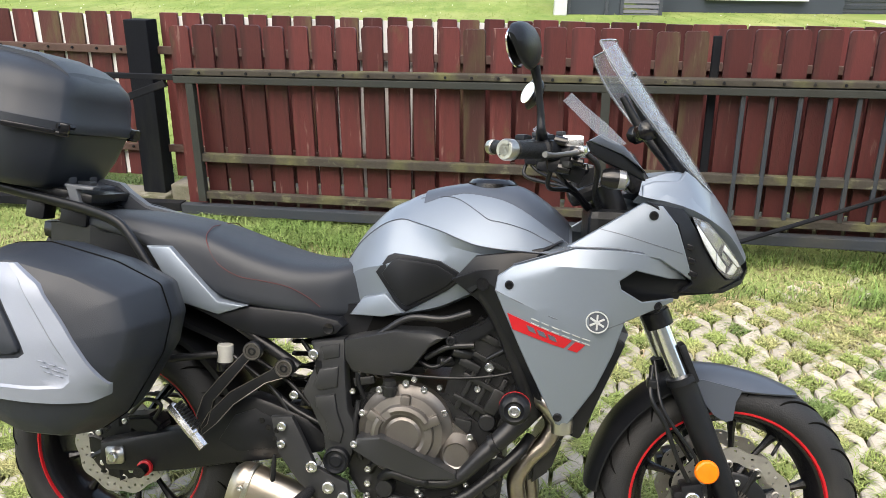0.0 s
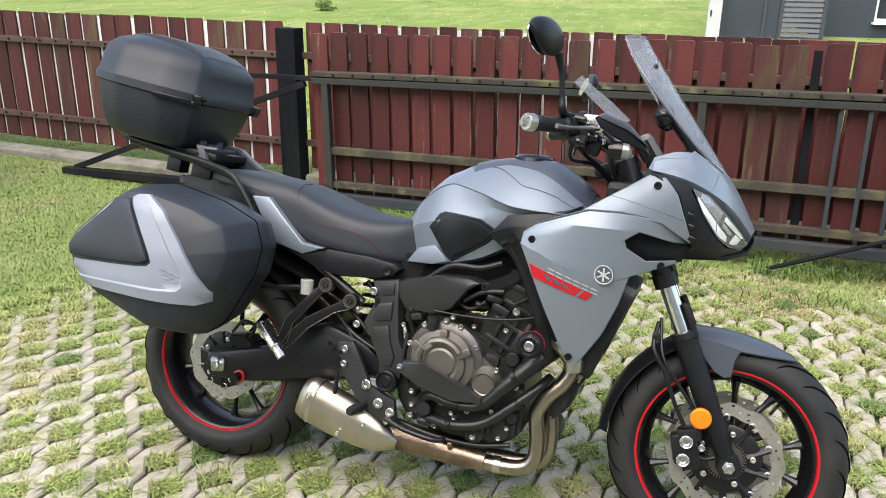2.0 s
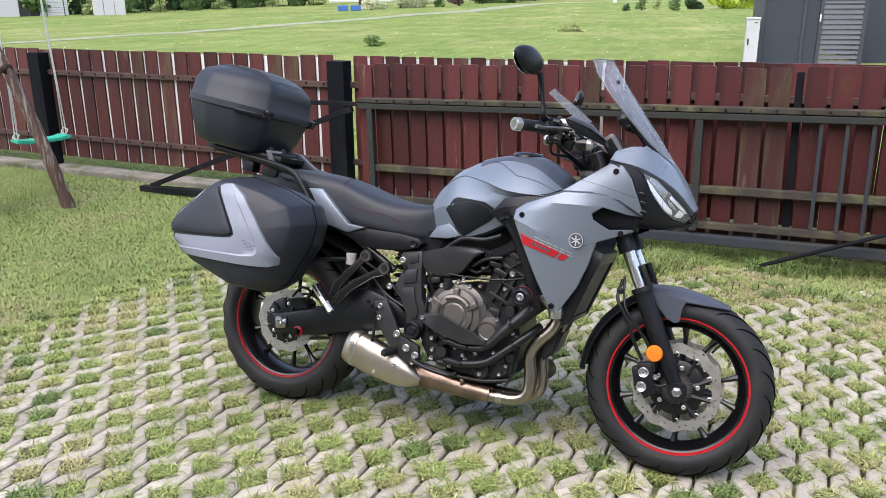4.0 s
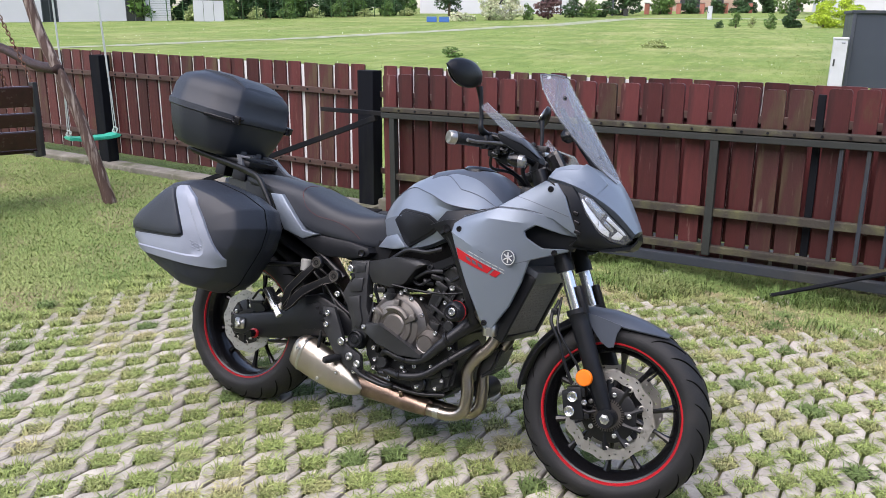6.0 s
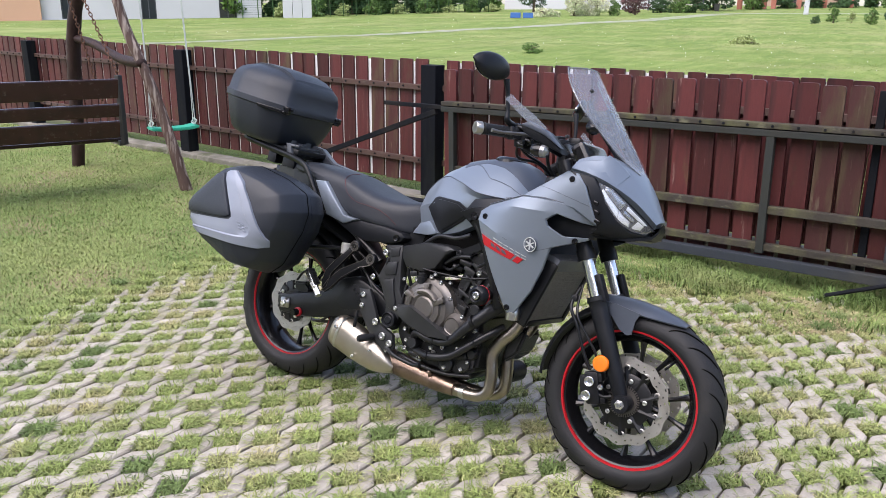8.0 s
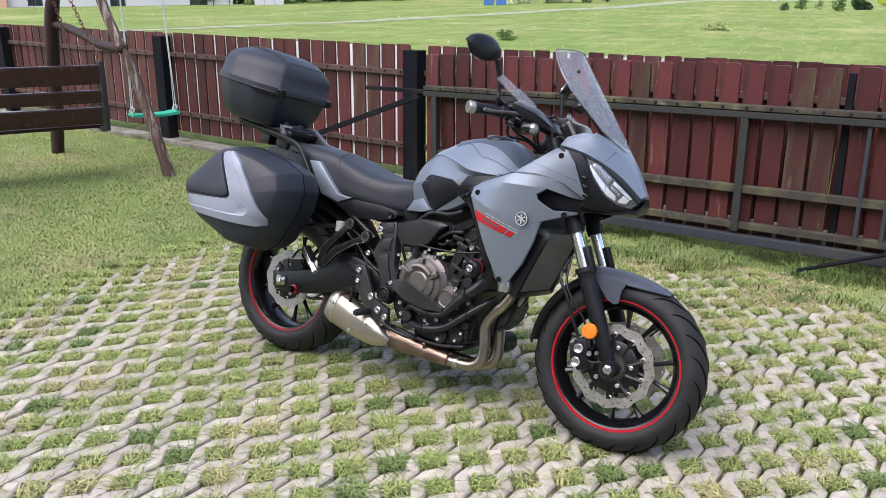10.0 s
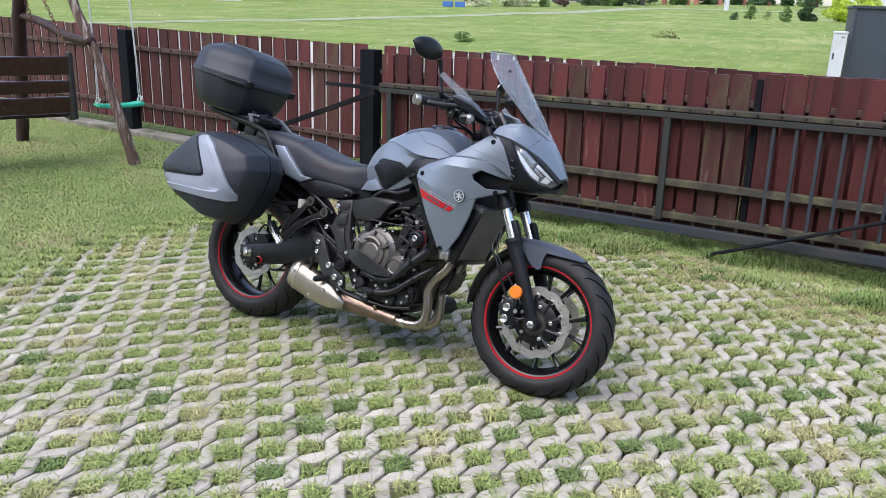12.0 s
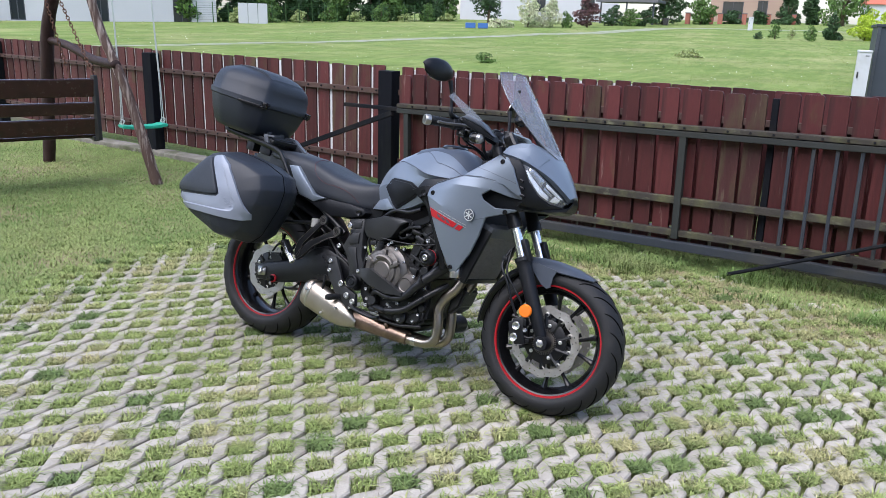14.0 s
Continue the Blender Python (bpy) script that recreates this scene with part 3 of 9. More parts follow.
bar("brace", (-4.45, 0.0, 0.13), (-2.42, 0.0, 0.83), 0.035, 0.04, M["steel_dark"], gate, "black diagonal steel brace")
bar("tail_rod", (-2.93, 0.0, 0.868), (-2.3, 0.0, 0.862), 0.03, 0.03, M["steel_dark"], gate)
bar("upright", (0.485, 0.1, 0.1), (0.485, 0.1, 1.1), 0.03, 0.04, M["steel_dark"], gate)
bolt_row("bolt", [-2.2 + 0.136 * k for k in range(34)], -0.027, 0.893, M["steel_dark"], gate)
for k in range(15):
    s = 0.62 + 0.1305 * k
    bar("slim_bar", (s, 0.0, 0.215), (s, 0.0, 0.835), 0.022, 0.022, M["steel_blue"], gate, "slim grey-blue steel bar")
bm = bmesh.new()
tube_rings(bm, [(1.12, 3.80, 0.03), (2.6, 3.73, 0.6)], 0.012, 8)
tagged(put("rod", bm, M["steel_dark"]), "dark steel rod leaning against the gate from the grass", "rod")

# ---- garden swing of natural logs ----
def log_mesh(bm, pts, radii, seed, n=12):
    p = curve_pts(pts, 10)
    rr = np.interp(np.linspace(0, 1, len(p)), np.linspace(0, 1, len(radii)), radii)
    rr = [q * (1 + 0.12 * noise.noise(Vector((i * 0.35, seed, 0)))) for i, q in enumerate(rr)]
    tube_rings(bm, p, rr, n)


frame_swing = thing("swing_frame", pose(-3.45, 3.67, 0), "rustic swing frame of crooked peeled logs on the lawn", "swing frame")


def swing_part(name, pts, radii, seed, material, label):
    bm = bmesh.new()
    log_mesh(bm, [Vector(p) - Vector((-3.45, 3.67, 0)) for p in pts], radii, seed)
    return put(name, bm, material, frame_swing, label, True)


swing_part("leg", [(-3.92, 4.155, -0.05), (-4.0, 4.11, 0.35), (-4.09, 4.08, 0.7), (-4.16, 4.03, 0.98), (-4.30, 3.99, 1.35), (-4.38, 3.95, 1.75), (-4.5, 3.89, 2.22)], (0.05, 0.045, 0.042, 0.04, 0.038), 1, M["log"], "grey-brown peeled log leg")
swing_part("leg", [(-5.66, 4.42, -0.03), (-5.6, 4.42, 0.4), (-5.52, 4.4, 0.95), (-5.42, 4.38, 1.35), (-5.22, 4.34, 1.75), (-4.9, 4.2, 2.2)], (0.06, 0.06, 0.065, 0.058, 0.055), 2, M["log_dark"], "dark stained crooked log leg")
swing_part("crossbar", [(-5.55, 4.42, 1.22), (-5.1, 4.3, 1.18), (-4.6, 4.16, 1.07), (-4.15, 4.0, 1.05)], (0.036, 0.038, 0.04, 0.042), 3, M["log_dark"], "dark stained log crossbar")
swing_part("beam", [(-5.1, 1.2, 2.26), (-4.85, 3.0, 2.28), (-4.55, 5.6, 2.26)], (0.07, 0.075, 0.07), 4, M["log_dark"], "dark stained log beam")

# bench on chains
BD = Vector((-0.495, -0.869, 0))
BN = Vector((-0.869, 0.495, 0))
bench = thing("bench_swing", Matrix.Translation((-4.17, 3.76, 0)), "dark brown varnished wooden swing bench on chains", "bench")


def plank(name, z, hgt, off, length=1.5, th=0.035, start=0.0):
    bm = bmesh.new()
    rot = Matrix((( *BD, 0), (*BN, 0), (0, 0, 1, 0), (0, 0, 0, 1))).transposed()
    c = BD * (start + length / 2) + BN * off
    box(bm, c.x, c.y, z, length, th, hgt, rot.to_3x3().to_4x4() @ Matrix.Rotation(radians(6 if hgt > 0.06 else 0), 4, "X"), 0.009)
    return put(name, bm, M["bench"], bench)


for z, hgt, off in ((0.865, 0.155, 0.0), (0.69, 0.105, 0.012), (0.535, 0.14, 0.024)):
    plank("back_slat", z, hgt, off)
for k in range(4):
    plank("seat_slat", 0.44 + 0.008 * k, 0.03, 0.12 + 0.11 * k, th=0.095)
for st in (0.0, 1.46):
    bm = bmesh.new()
    c = BD * st
    box(bm, c.x, c.y, 0.69, 0.045, 0.04, 0.56, bevel=0.005)
    put("side_post", bm, M["black_iron"], bench, "black steel side post")
    bm = bmesh.new()
    c = BD * (st + 0.02) + BN * 0.26
    rot = Matrix(((*BD, 0), (*BN, 0), (0, 0, 1, 0), (0, 0, 0, 1))).transposed()
    box(bm, c.x, c.y, 0.42, 0.04, 0.5, 0.04, rot.to_3x3().to_4x4(), 0.005)
    put("side_arm", bm, M["black_iron"], bench, "black steel seat support")


def chain(bm, a, b):
    a, b = Vector(a), Vector(b)
    n = int((b - a).length / 0.032)
    d = (b - a).normalized()
    u = d.orthogonal().normalized()
    for i in range(n):
        c = a.lerp(b, (i + 0.5) / n)
        s = (d.cross(u) if i % 2 else u)
        ring = [c + d * math.cos(q * math.tau / 8) * 0.024 + s * math.sin(q * math.tau / 8) * 0.012 for q in range(8)]
        tube_rings(bm, ring, 0.004, 5, closed=True)


for a, b in (((0.0, 0.0, 0.97), (-0.68, 0.05, 2.15)), ((-0.45, 0.26, 0.44), (-0.70, 0.02, 2.15)),
             ((-0.72, -1.27, 0.97), (-0.66, -1.5, 2.15)), ((-0.98, -1.1, 0.44), (-0.68, -1.5, 2.15))):
    bm = bmesh.new()
    chain(bm, a, b)
    put("chain", bm, M["chain"], bench, "rusty steel chain", True)

# child's swing
kid = thing("child_swing", pose(-4.51, 4.61, 0.415, 0, 0, -25), "green plastic swing seat hanging on grey ropes", "swing")
bm = bmesh.new()
v = box(bm, 0, 0, 0, 0.17, 0.44, 0.028)
bmesh.ops.subdivide_edges(bm, edges=[e for e in bm.edges if abs(e.verts[0].co.y - e.verts[1].co.y) > 0.1], cuts=8)
for q in bm.verts:
    q.co.z += 0.06 * q.co.y ** 2 + 0.012 * (abs(q.co.y) > 0.2)
bmesh.ops.bevel(bm, geom=[e for e in bm.edges if len(e.link_faces) == 2 and e.calc_face_angle(0) > 0.8], offset=0.008, segments=2, affect="EDGES")
put("seat", bm, M["green_plastic"], kid)
for sy in (-0.2, 0.2):
    for sx in (-0.025, 0.03):
        bm = bmesh.new()
        tube_rings(bm, [(sx, sy, 0.03), (sx * 0.4, sy * 0.97, 0.4), (sx * 0.3 - 0.1, sy * 0.9, 1.8)], 0.005, 6)
        put("rope", bm, M["rope"], kid, "grey rope")
    bm = bmesh.new()
    tube_rings(bm, [(0.05 * math.cos(a), sy + 0.01 * math.sin(3 * a), 0.055 + 0.03 * math.sin(a)) for a in [k * math.tau / 12 for k in range(12)]], 0.006, 6, closed=True)
    put("knot", bm, M["rope"], kid, "knotted rope")


# ---- far side of the meadow ----
def leaves(name, clumps, count, size, material, parent=None, seed=1, droop=0.0):
    """Foliage: many small leaf quads scattered through ellipsoid clumps (x, y, z, rx, ry, rz)."""
    r = np.random.default_rng(seed)
    vs = []
    vol = np.array([c[3] * c[4] * c[5] for c in clumps]) ** 0.7
    for c, share in zip(clumps, vol / vol.sum()):
        n = max(int(count * share), 12)
        d = r.normal(0, 1, (n, 3))
        d /= np.linalg.norm(d, axis=1)[:, None]
        rad = r.uniform(0.55, 1.06, n) ** 0.6
        p = np.array(c[:3]) + d * rad[:, None] * np.array(c[3:6])
        a, b = r.normal(0, 1, (n, 3)), r.normal(0, 1, (n, 3))
        a[:, 2] -= droop * 3
        a /= np.linalg.norm(a, axis=1)[:, None]
        b -= (a * b).sum(1)[:, None] * a
        b /= np.linalg.norm(b, axis=1)[:, None]
        s = size * r.uniform(0.6, 1.4, (n, 1))
        vs.append(np.stack([p - a * s, p + b * s * 0.45, p + a * s, p - b * s * 0.45], 1))
    v = np.concatenate(vs)
    n = len(v)
    me = bpy.data.meshes.new(name)
    me.vertices.add(n * 4)
    me.vertices.foreach_set("co", v.ravel())
    me.loops.add(n * 4)
    me.loops.foreach_set("vertex_index", np.arange(n * 4))
    me.polygons.add(n)
    me.polygons.foreach_set("loop_start", np.arange(n) * 4)
    me.polygons.foreach_set("loop_total", np.full(n, 4))
    me.update(calc_edges=True)
    me.materials.append(material)
    ob = new(name, me)
    if parent:
        ob.parent = parent
    return ob


def plant(name, x, y, h, w, material, label, category, seed, trunk=0.25, shape="round", count=900, size=0.09):
    """A shrub or tree: tapered trunk with limbs and an uneven crown."""
    z = rise(x, y)
    t = thing(name, pose(x, y, z - 0.05), label, category)
    rr = random.Random(seed)
    clumps = []
    base = h * trunk
    for k in range(11):
        f = (k + 0.5) / 11
        if shape == "cone":
            rad = w * 0.5 * (1 - f * 0.85)
            off = rad * 0.35
        else:
            rad = w * 0.5 * (0.55 + 0.45 * math.sin(math.pi * min(f + 0.15, 1)))
            off = rad * 0.5
        a = rr.uniform(0, math.tau)
        clumps.append((off * math.cos(a), off * math.sin(a), base + (h - base) * f, rad * rr.uniform(0.5, 0.8), rad * rr.uniform(0.5, 0.8), (h - base) * rr.uniform(0.1, 0.17)))
    leaves("crown", clumps, count, size, material, t, seed, 0.6 if shape == "weep" else 0)
    bm = bmesh.new()
    tube_rings(bm, [(0, 0, 0), (0.02, 0.01, h * 0.4), (0, 0.03, h * 0.85)], (w * 0.045, w * 0.03, w * 0.008), 8)
    for k in range(5):
        a, z0 = rr.uniform(0, math.tau), h * rr.uniform(max(trunk, 0.1), 0.65)
        tube_rings(bm, [(0, 0, z0), (w * 0.16 * math.cos(a), w * 0.16 * math.sin(a), z0 + h * 0.07), (w * 0.33 * math.cos(a), w * 0.33 * math.sin(a), z0 + h * 0.16)], (w * 0.02, w * 0.014, w * 0.005), 6)
    put("trunk", bm, M["bark"], t, smooth=True)
    return t


plant("tree", -28.8, 74.0, 4.6, 3.4, M["leaf_dark"], "small leafy tree beside a white house", "tree", 3, 0.2, count=2200, size=0.14)
plant("shrub", -23.6, 70.9, 2.5, 2.7, M["leaf_cream"], "rounded shrub with creamy white blossom", "shrub", 4, 0.03, count=2600, size=0.1)
plant("shrub", -22.0, 72.5, 2.4, 2.3, M["leaf_cream"], "rounded shrub with creamy white blossom", "shrub", 5, 0.03, count=2300, size=0.1)
plant("shrub", -20.6, 73.0, 1.4, 1.2, M["leaf_mid"], "small green shrub at the meadow edge", "shrub", 6, 0.05)
plant("shrub", -19.4, 76.0, 2.8, 2.5, M["leaf_red"], "dark red-leaved garden shrub at the meadow edge", "shrub", 7, 0.1, count=1800, size=0.12)
plant("shrub", -25.0, 67.0, 0.75, 2.8, M["leaf_cream"], "low white-flowering shrub in the grass", "shrub", 8, 0.02, count=1200)
for k, (x, y, h) in enumerate(((-18.9, 84.0, 2.0), (-17.4, 85.5, 1.7), (-16.2, 87.0, 1.6))):
    plant("shrub", x, y, h, 2.2, M["leaf_dark"] if k != 1 else M["leaf_mid"], "dark green hedge shrub by a fence", "shrub", 9 + k, 0.02, count=1500, size=0.12)
plant("tree", -15.9, 96.5, 5.2, 4.2, M["leaf_dark"], "dense dark green garden tree", "tree", 12, 0.06, count=2600, size=0.2)
plant("shrub", -12.5, 102.0, 3.2, 3.5, M["leaf_mid"], "weeping pale green garden shrub", "shrub", 13, 0.02, "weep", 2300, 0.16)
plant("tree", -3.5, 119.0, 7.5, 3.6, M["leaf_dark"], "tall dark green garden conifer", "tree", 14, 0.03, "cone", 2400, 0.22)
plant("tree", -1.0, 120.5, 7.0, 3.4, M["leaf_dark"], "tall dark green garden conifer", "tree", 15, 0.03, "cone", 2400, 0.22)
plant("tree", 3.1, 116.0, 7.5, 6.2, M["leaf_mid"], "pale green weeping willow tree", "tree", 16, 0.05, "weep", 3600, 0.2)
plant("shrub", -2.86, 60.7, 0.5, 0.65, M["leaf_dark"], "young sapling in the meadow", "shrub", 17, 0.05, count=500, size=0.05)
plant("shrub", -1.83, 61.8, 1.15, 0.95, M["leaf_mid"], "young sapling in the meadow", "shrub", 18, 0.12, count=600, size=0.07)
plant("shrub", -0.74, 63.0, 0.8, 0.7, M["leaf_pale"], "young sapling in the meadow", "shrub", 19, 0.15, count=350, size=0.06)
plant("shrub", 0.5, 60.3, 1.05, 0.9, M["leaf_mid"], "young sapling in the meadow", "shrub", 20, 0.12, count=600, size=0.07)
plant("tree", 1.85, 63.7, 1.9, 1.8, M["leaf_dark"], "young pine tree in the meadow", "tree", 21, 0.06, "cone", 2200, 0.09)
plant("shrub", 4.05, 64.8, 2.0, 2.2, M["leaf_lime"], "rounded bright yellow-green thuja", "shrub", 22, 0.0, count=3600, size=0.08)
plant("shrub", 5.7, 65.5, 2.3, 2.1, M["leaf_lime"], "rounded bright yellow-green thuja", "shrub", 23, 0.0, count=3600, size=0.08)
plant("weeds", -3.72, 35.3, 0.36, 1.2, M["leaf_pale"], "grey-green tussock of weeds in the meadow", "weeds", 24, 0.0, count=1000, size=0.05)
plant("weeds", -9.25, 25.2, 0.36, 0.8, M["leaf_mid"], "dark tussock of weeds in the meadow", "weeds", 25, 0.0, count=900, size=0.035)
for k, (x, y) in enumerate(((-9.5, 109.5), (-6.9, 112.5), (-4.1, 116.5))):
    plant("hedge", x, y, 1.6, 3.0, M["leaf_dark"], "clipped dark green hedge between brick pillars", "hedge", 30 + k, 0.0, count=1700, size=0.15)
for k in range(13):
    f = k / 12
    plant("hedge", -50.5 + 11.5 * f, 55.5 + 29.5 * f, 5.2 + 0.4 * math.sin(k * 2.1), 3.5, M["leaf_dark"] if k % 3 else M["leaf_mid"], "tall dense green hedge behind a wire fence", "hedge", 40 + k, 0.0, count=3000, size=0.21)
for k in range(9):
    f = k / 8
    plant("shrub", -46.0 + 9.0 * f, 57.5 + 25.0 * f, 1.3 + 0.5 * math.sin(k * 2.9), 1.9, M["leaf_mid"] if k % 2 else M["leaf_pale"], "wild shrub growing through a wire fence", "shrub", 90 + k, 0.0, count=900, size=0.11)


def wall(t, material, *sizes):
    bm = bmesh.new()
    box(bm, *sizes)
    put("wall", bm, material, t)


def house(name, x0, y0, x1, y1, depth, h, material, roof, label, openings, eave=0.4):
    """A house whose front runs from (x0, y0) to (x1, y1); openings: (distance along, sill, width, height, kind)."""
    a, b = Vector((x0, y0, 0)), Vector((x1, y1, 0))
    ln, ang = (b - a).length, math.degrees(math.atan2(y1 - y0, x1 - x0))
    t = thing(name, pose(x0, y0, rise(x0, y0) - 0.1, 0, 0, ang), label, "house")
    xs = sorted({0, ln, *[o[0] for o in openings], *[o[0] + o[2] for o in openings]})
    for p, q in zip(xs, xs[1:]):
        op = [o for o in openings if o[0] <= p + 1e-6 and q <= o[0] + o[2] + 1e-6]
        for z0, z1 in (((0, op[0][1]), (op[0][1] + op[0][3], h)) if op else ((0, h),)):
            if z1 - z0 > 0.02:
                wall(t, material, (p + q) / 2, 0.15, (z0 + z1) / 2, q - p, 0.3, z1 - z0)
    for bx in (0.15, ln - 0.15):
        wall(t, material, bx, depth / 2 + 0.15, h / 2, 0.3, depth - 0.3, h)
    wall(t, material, ln / 2, depth, h / 2, ln, 0.3, h)
    for o in openings:
        w = part("window" if o[4] == "window" else "door", (lambda m: (box(m, o[0] + o[2] / 2, 0.2, o[1] + o[3] / 2, o[2], 0.04, o[3]), m)[1])(bmesh.new()), M["window_glass"], t)
        fr = bmesh.new()
        for sx in (0.04, o[2] / 2, o[2] - 0.04):
            box(fr, o[0] + sx, 0.16, o[1] + o[3] / 2, 0.08, 0.06, o[3])
        for sz in (0.04, o[3] - 0.04):
            box(fr, o[0] + o[2] / 2, 0.16, o[1] + sz, o[2], 0.06, 0.08)
        put("frame", fr, M["anthracite_dark"], w)
    bm = bmesh.new()
    e = eave
    v = [bm.verts.new(p) for p in ((-e, -e, h), (ln + e, -e, h), (ln + e, depth + e, h), (-e, depth + e, h), (-e, depth / 2, h + depth * 0.35), (ln + e, depth / 2, h + depth * 0.35))]
    for f in ((0, 1, 5, 4), (2, 3, 4, 5), (0, 4, 3), (1, 2, 5), (0, 3, 2, 1)):
        bm.faces.new([v[i] for i in f])
    put("roof", bm, roof, t)
    return t


house("house", -62.5, 39.9, -47.8, 56.6, 9, 3.4, M["wall_white"], M["roof_dark"], "long white rendered house across the meadow",
      [(12.2, 0.3, 1.2, 2.3, "door"), (18.6, 0.3, 1.5, 2.4, "window"), (6.0, 0.3, 1.1, 2.3, "window")])
house("house", -40.6, 93.7, -22.1, 99.8, 10, 5.0, M["wall_white"], M["roof_dark"], "white house behind shrubs",
      [(3.0, 1.2, 1.3, 2.0, "window"), (15.0, 1.2, 1.6, 2.0, "window"), (9.0, 1.2, 1.6, 2.0, "window")])
house("house", -14.3, 124.0, -4.6, 125.0, 9, 6.5, M["wall_peach"], M["roof_red"], "peach rendered house across the meadow",
      [(1.7, 0.2, 2.8, 2.7, "door"), (6.4, 1.2, 1.35, 1.9, "window")])
house("house", 7, 146, 18, 147, 9, 3.4, M["wall_white"], M["roof_red"], "distant white house with a red tiled roof", [(3, 0.9, 1.4, 1.4, "window")])
house("house", -72, 28, -59.2, 43.0, 9, 3.4, M["wall_orange"], M["roof_dark"], "orange-brown rendered house across the meadow", [(5, 0.5, 1.4, 1.8, "window")])

carport = thing("carport", pose(-22.4, 92.0, rise(-22, 92)), "dark flat-roofed carport beside a white house", "carport")
bm = bmesh.new()
box(bm, 3.2, 1.5, 2.5, 7, 5, 0.3, bevel=0.02)
put("roof", bm, M["roof_dark"], carport)
for x in (0.3, 3.2, 6.2):
    bm = bmesh.new()
    box(bm, x, -0.6, 1.2, 0.16, 0.16, 2.4)
    put("post", bm, M["anthracite_dark"], carport)
for x, y in ((-14.04, 102.2), (-11.6, 104.5), (-10.87, 107.4), (-8.16, 109.05), (-5.56, 113.25), (-2.71, 117.85)):
    pil = thing("brick_pillar", pose(x, y, rise(x, y)), "red brick gate pillar with a flat cap", "pillar", "brick pillars of a garden wall")
    bm = bmesh.new()
    box(bm, 0, 0, 0.6, 0.55, 0.55, 1.3, bevel=0.01)
    put("shaft", bm, M["brick_red"], pil)
    bm = bmesh.new()
    box(bm, 0, 0, 1.29, 0.66, 0.66, 0.08, bevel=0.015)
    put("cap", bm, M["roof_dark"], pil)
panel = thing("white_panel", pose(-44.6, 55.6, rise(-44, 55.6), 0, 0, 47), "white panel screen in front of the hedge", "screen")
for k in range(3):
    bm = bmesh.new()
    box(bm, 0.42 + 0.84 * k, 0, 0.85, 0.8, 0.05, 1.7, bevel=0.01)
    put("board", bm, M["wall_white"], panel)
wire = thing("wire_fence", pose(-46.8, 53.0, rise(-46, 53) + 0.15, 0, -1.4, 71), "dark green wire mesh fence with thin posts", "fence")
for k in range(21):
    bm = bmesh.new()
    box(bm, 1.5 * k, 0, 0.6, 0.06, 0.06, 2.0)
    put("post", bm, M["leaf_dark"], wire)
for k in range(8):
    bm = bmesh.new()
    box(bm, 15.0, 0, 0.15 + 0.19 * k, 30.0, 0.015, 0.02)
    put("strand", bm, M["leaf_dark"], wire)
for k in range(2):
    crate = thing("crate", pose(-26.2 + 1.0 * k, 63.5 + 0.35 * k, rise(-26, 63.5), 0, 0, 20), "blue plastic crate in the grass", "crate", "blue crates")
    bm = bmesh.new()
    box(bm, 0, 0, 0.22, 0.85, 0.6, 0.44, bevel=0.03)
    bmesh.ops.inset_region(bm, faces=[max(bm.faces, key=lambda f: f.calc_center_median().z)], thickness=0.04, depth=-0.3)
    put("body", bm, M["blue_plastic"], crate)


def cabinet(name, x, y, w, d, h, label, zbase):
    t = thing(name, pose(x, y, zbase), label, "utility box")
    bm = bmesh.new()
    box(bm, 0, 0, h / 2, w, d, h, bevel=0.012)
    put("body", bm, M["cabinet_grey"], t)
    bm = bmesh.new()
    box(bm, 0, 0, h + 0.02, w * 1.08, d * 1.15, 0.05, bevel=0.015)
    put("lid", bm, M["cabinet_grey"], t)
    bm = bmesh.new()
    box(bm, -w * 0.3, -d / 2 - 0.008, h * 0.55, w * 0.12, 0.016, h * 0.13, bevel=0.004)
    put("lock", bm, M["black_iron"], t, "black lock plate")
    bm = bmesh.new()
    box(bm, w * 0.2, -d / 2 - 0.003, h * 0.93, w * 0.25, 0.006, 0.02)
    put("sticker", bm, M["black_iron"], t, "small dark marking")
    return t


cabinet("utility_cabinet", 2.33, 19.6, 0.29, 0.24, 1.13, "tall narrow white electricity cabinet", 0.0)
cabinet("utility_cabinet", -5.19, 82.3, 0.42, 0.3, 1.2, "small white electricity cabinet in the meadow", rise(-5.2, 82.3))
bin_ = thing("bin", pose(-14.84, 92.1, rise(-14.8, 92.1)), "black wheeled rubbish bin on a drive", "bin")
bm = bmesh.new()
bmesh.ops.create_cone(bm, cap_ends=True, segments=4, radius1=0.3, radius2=0.38, depth=0.7, matrix=Matrix.Translation((0, 0, 0.36)) @ Matrix.Rotation(radians(45), 4, "Z"))
put("body", bm, M["black_iron"], bin_)
bm = bmesh.new()
box(bm, 0, 0, 0.74, 0.6, 0.6, 0.07, bevel=0.02)
put("lid", bm, M["black_iron"], bin_)

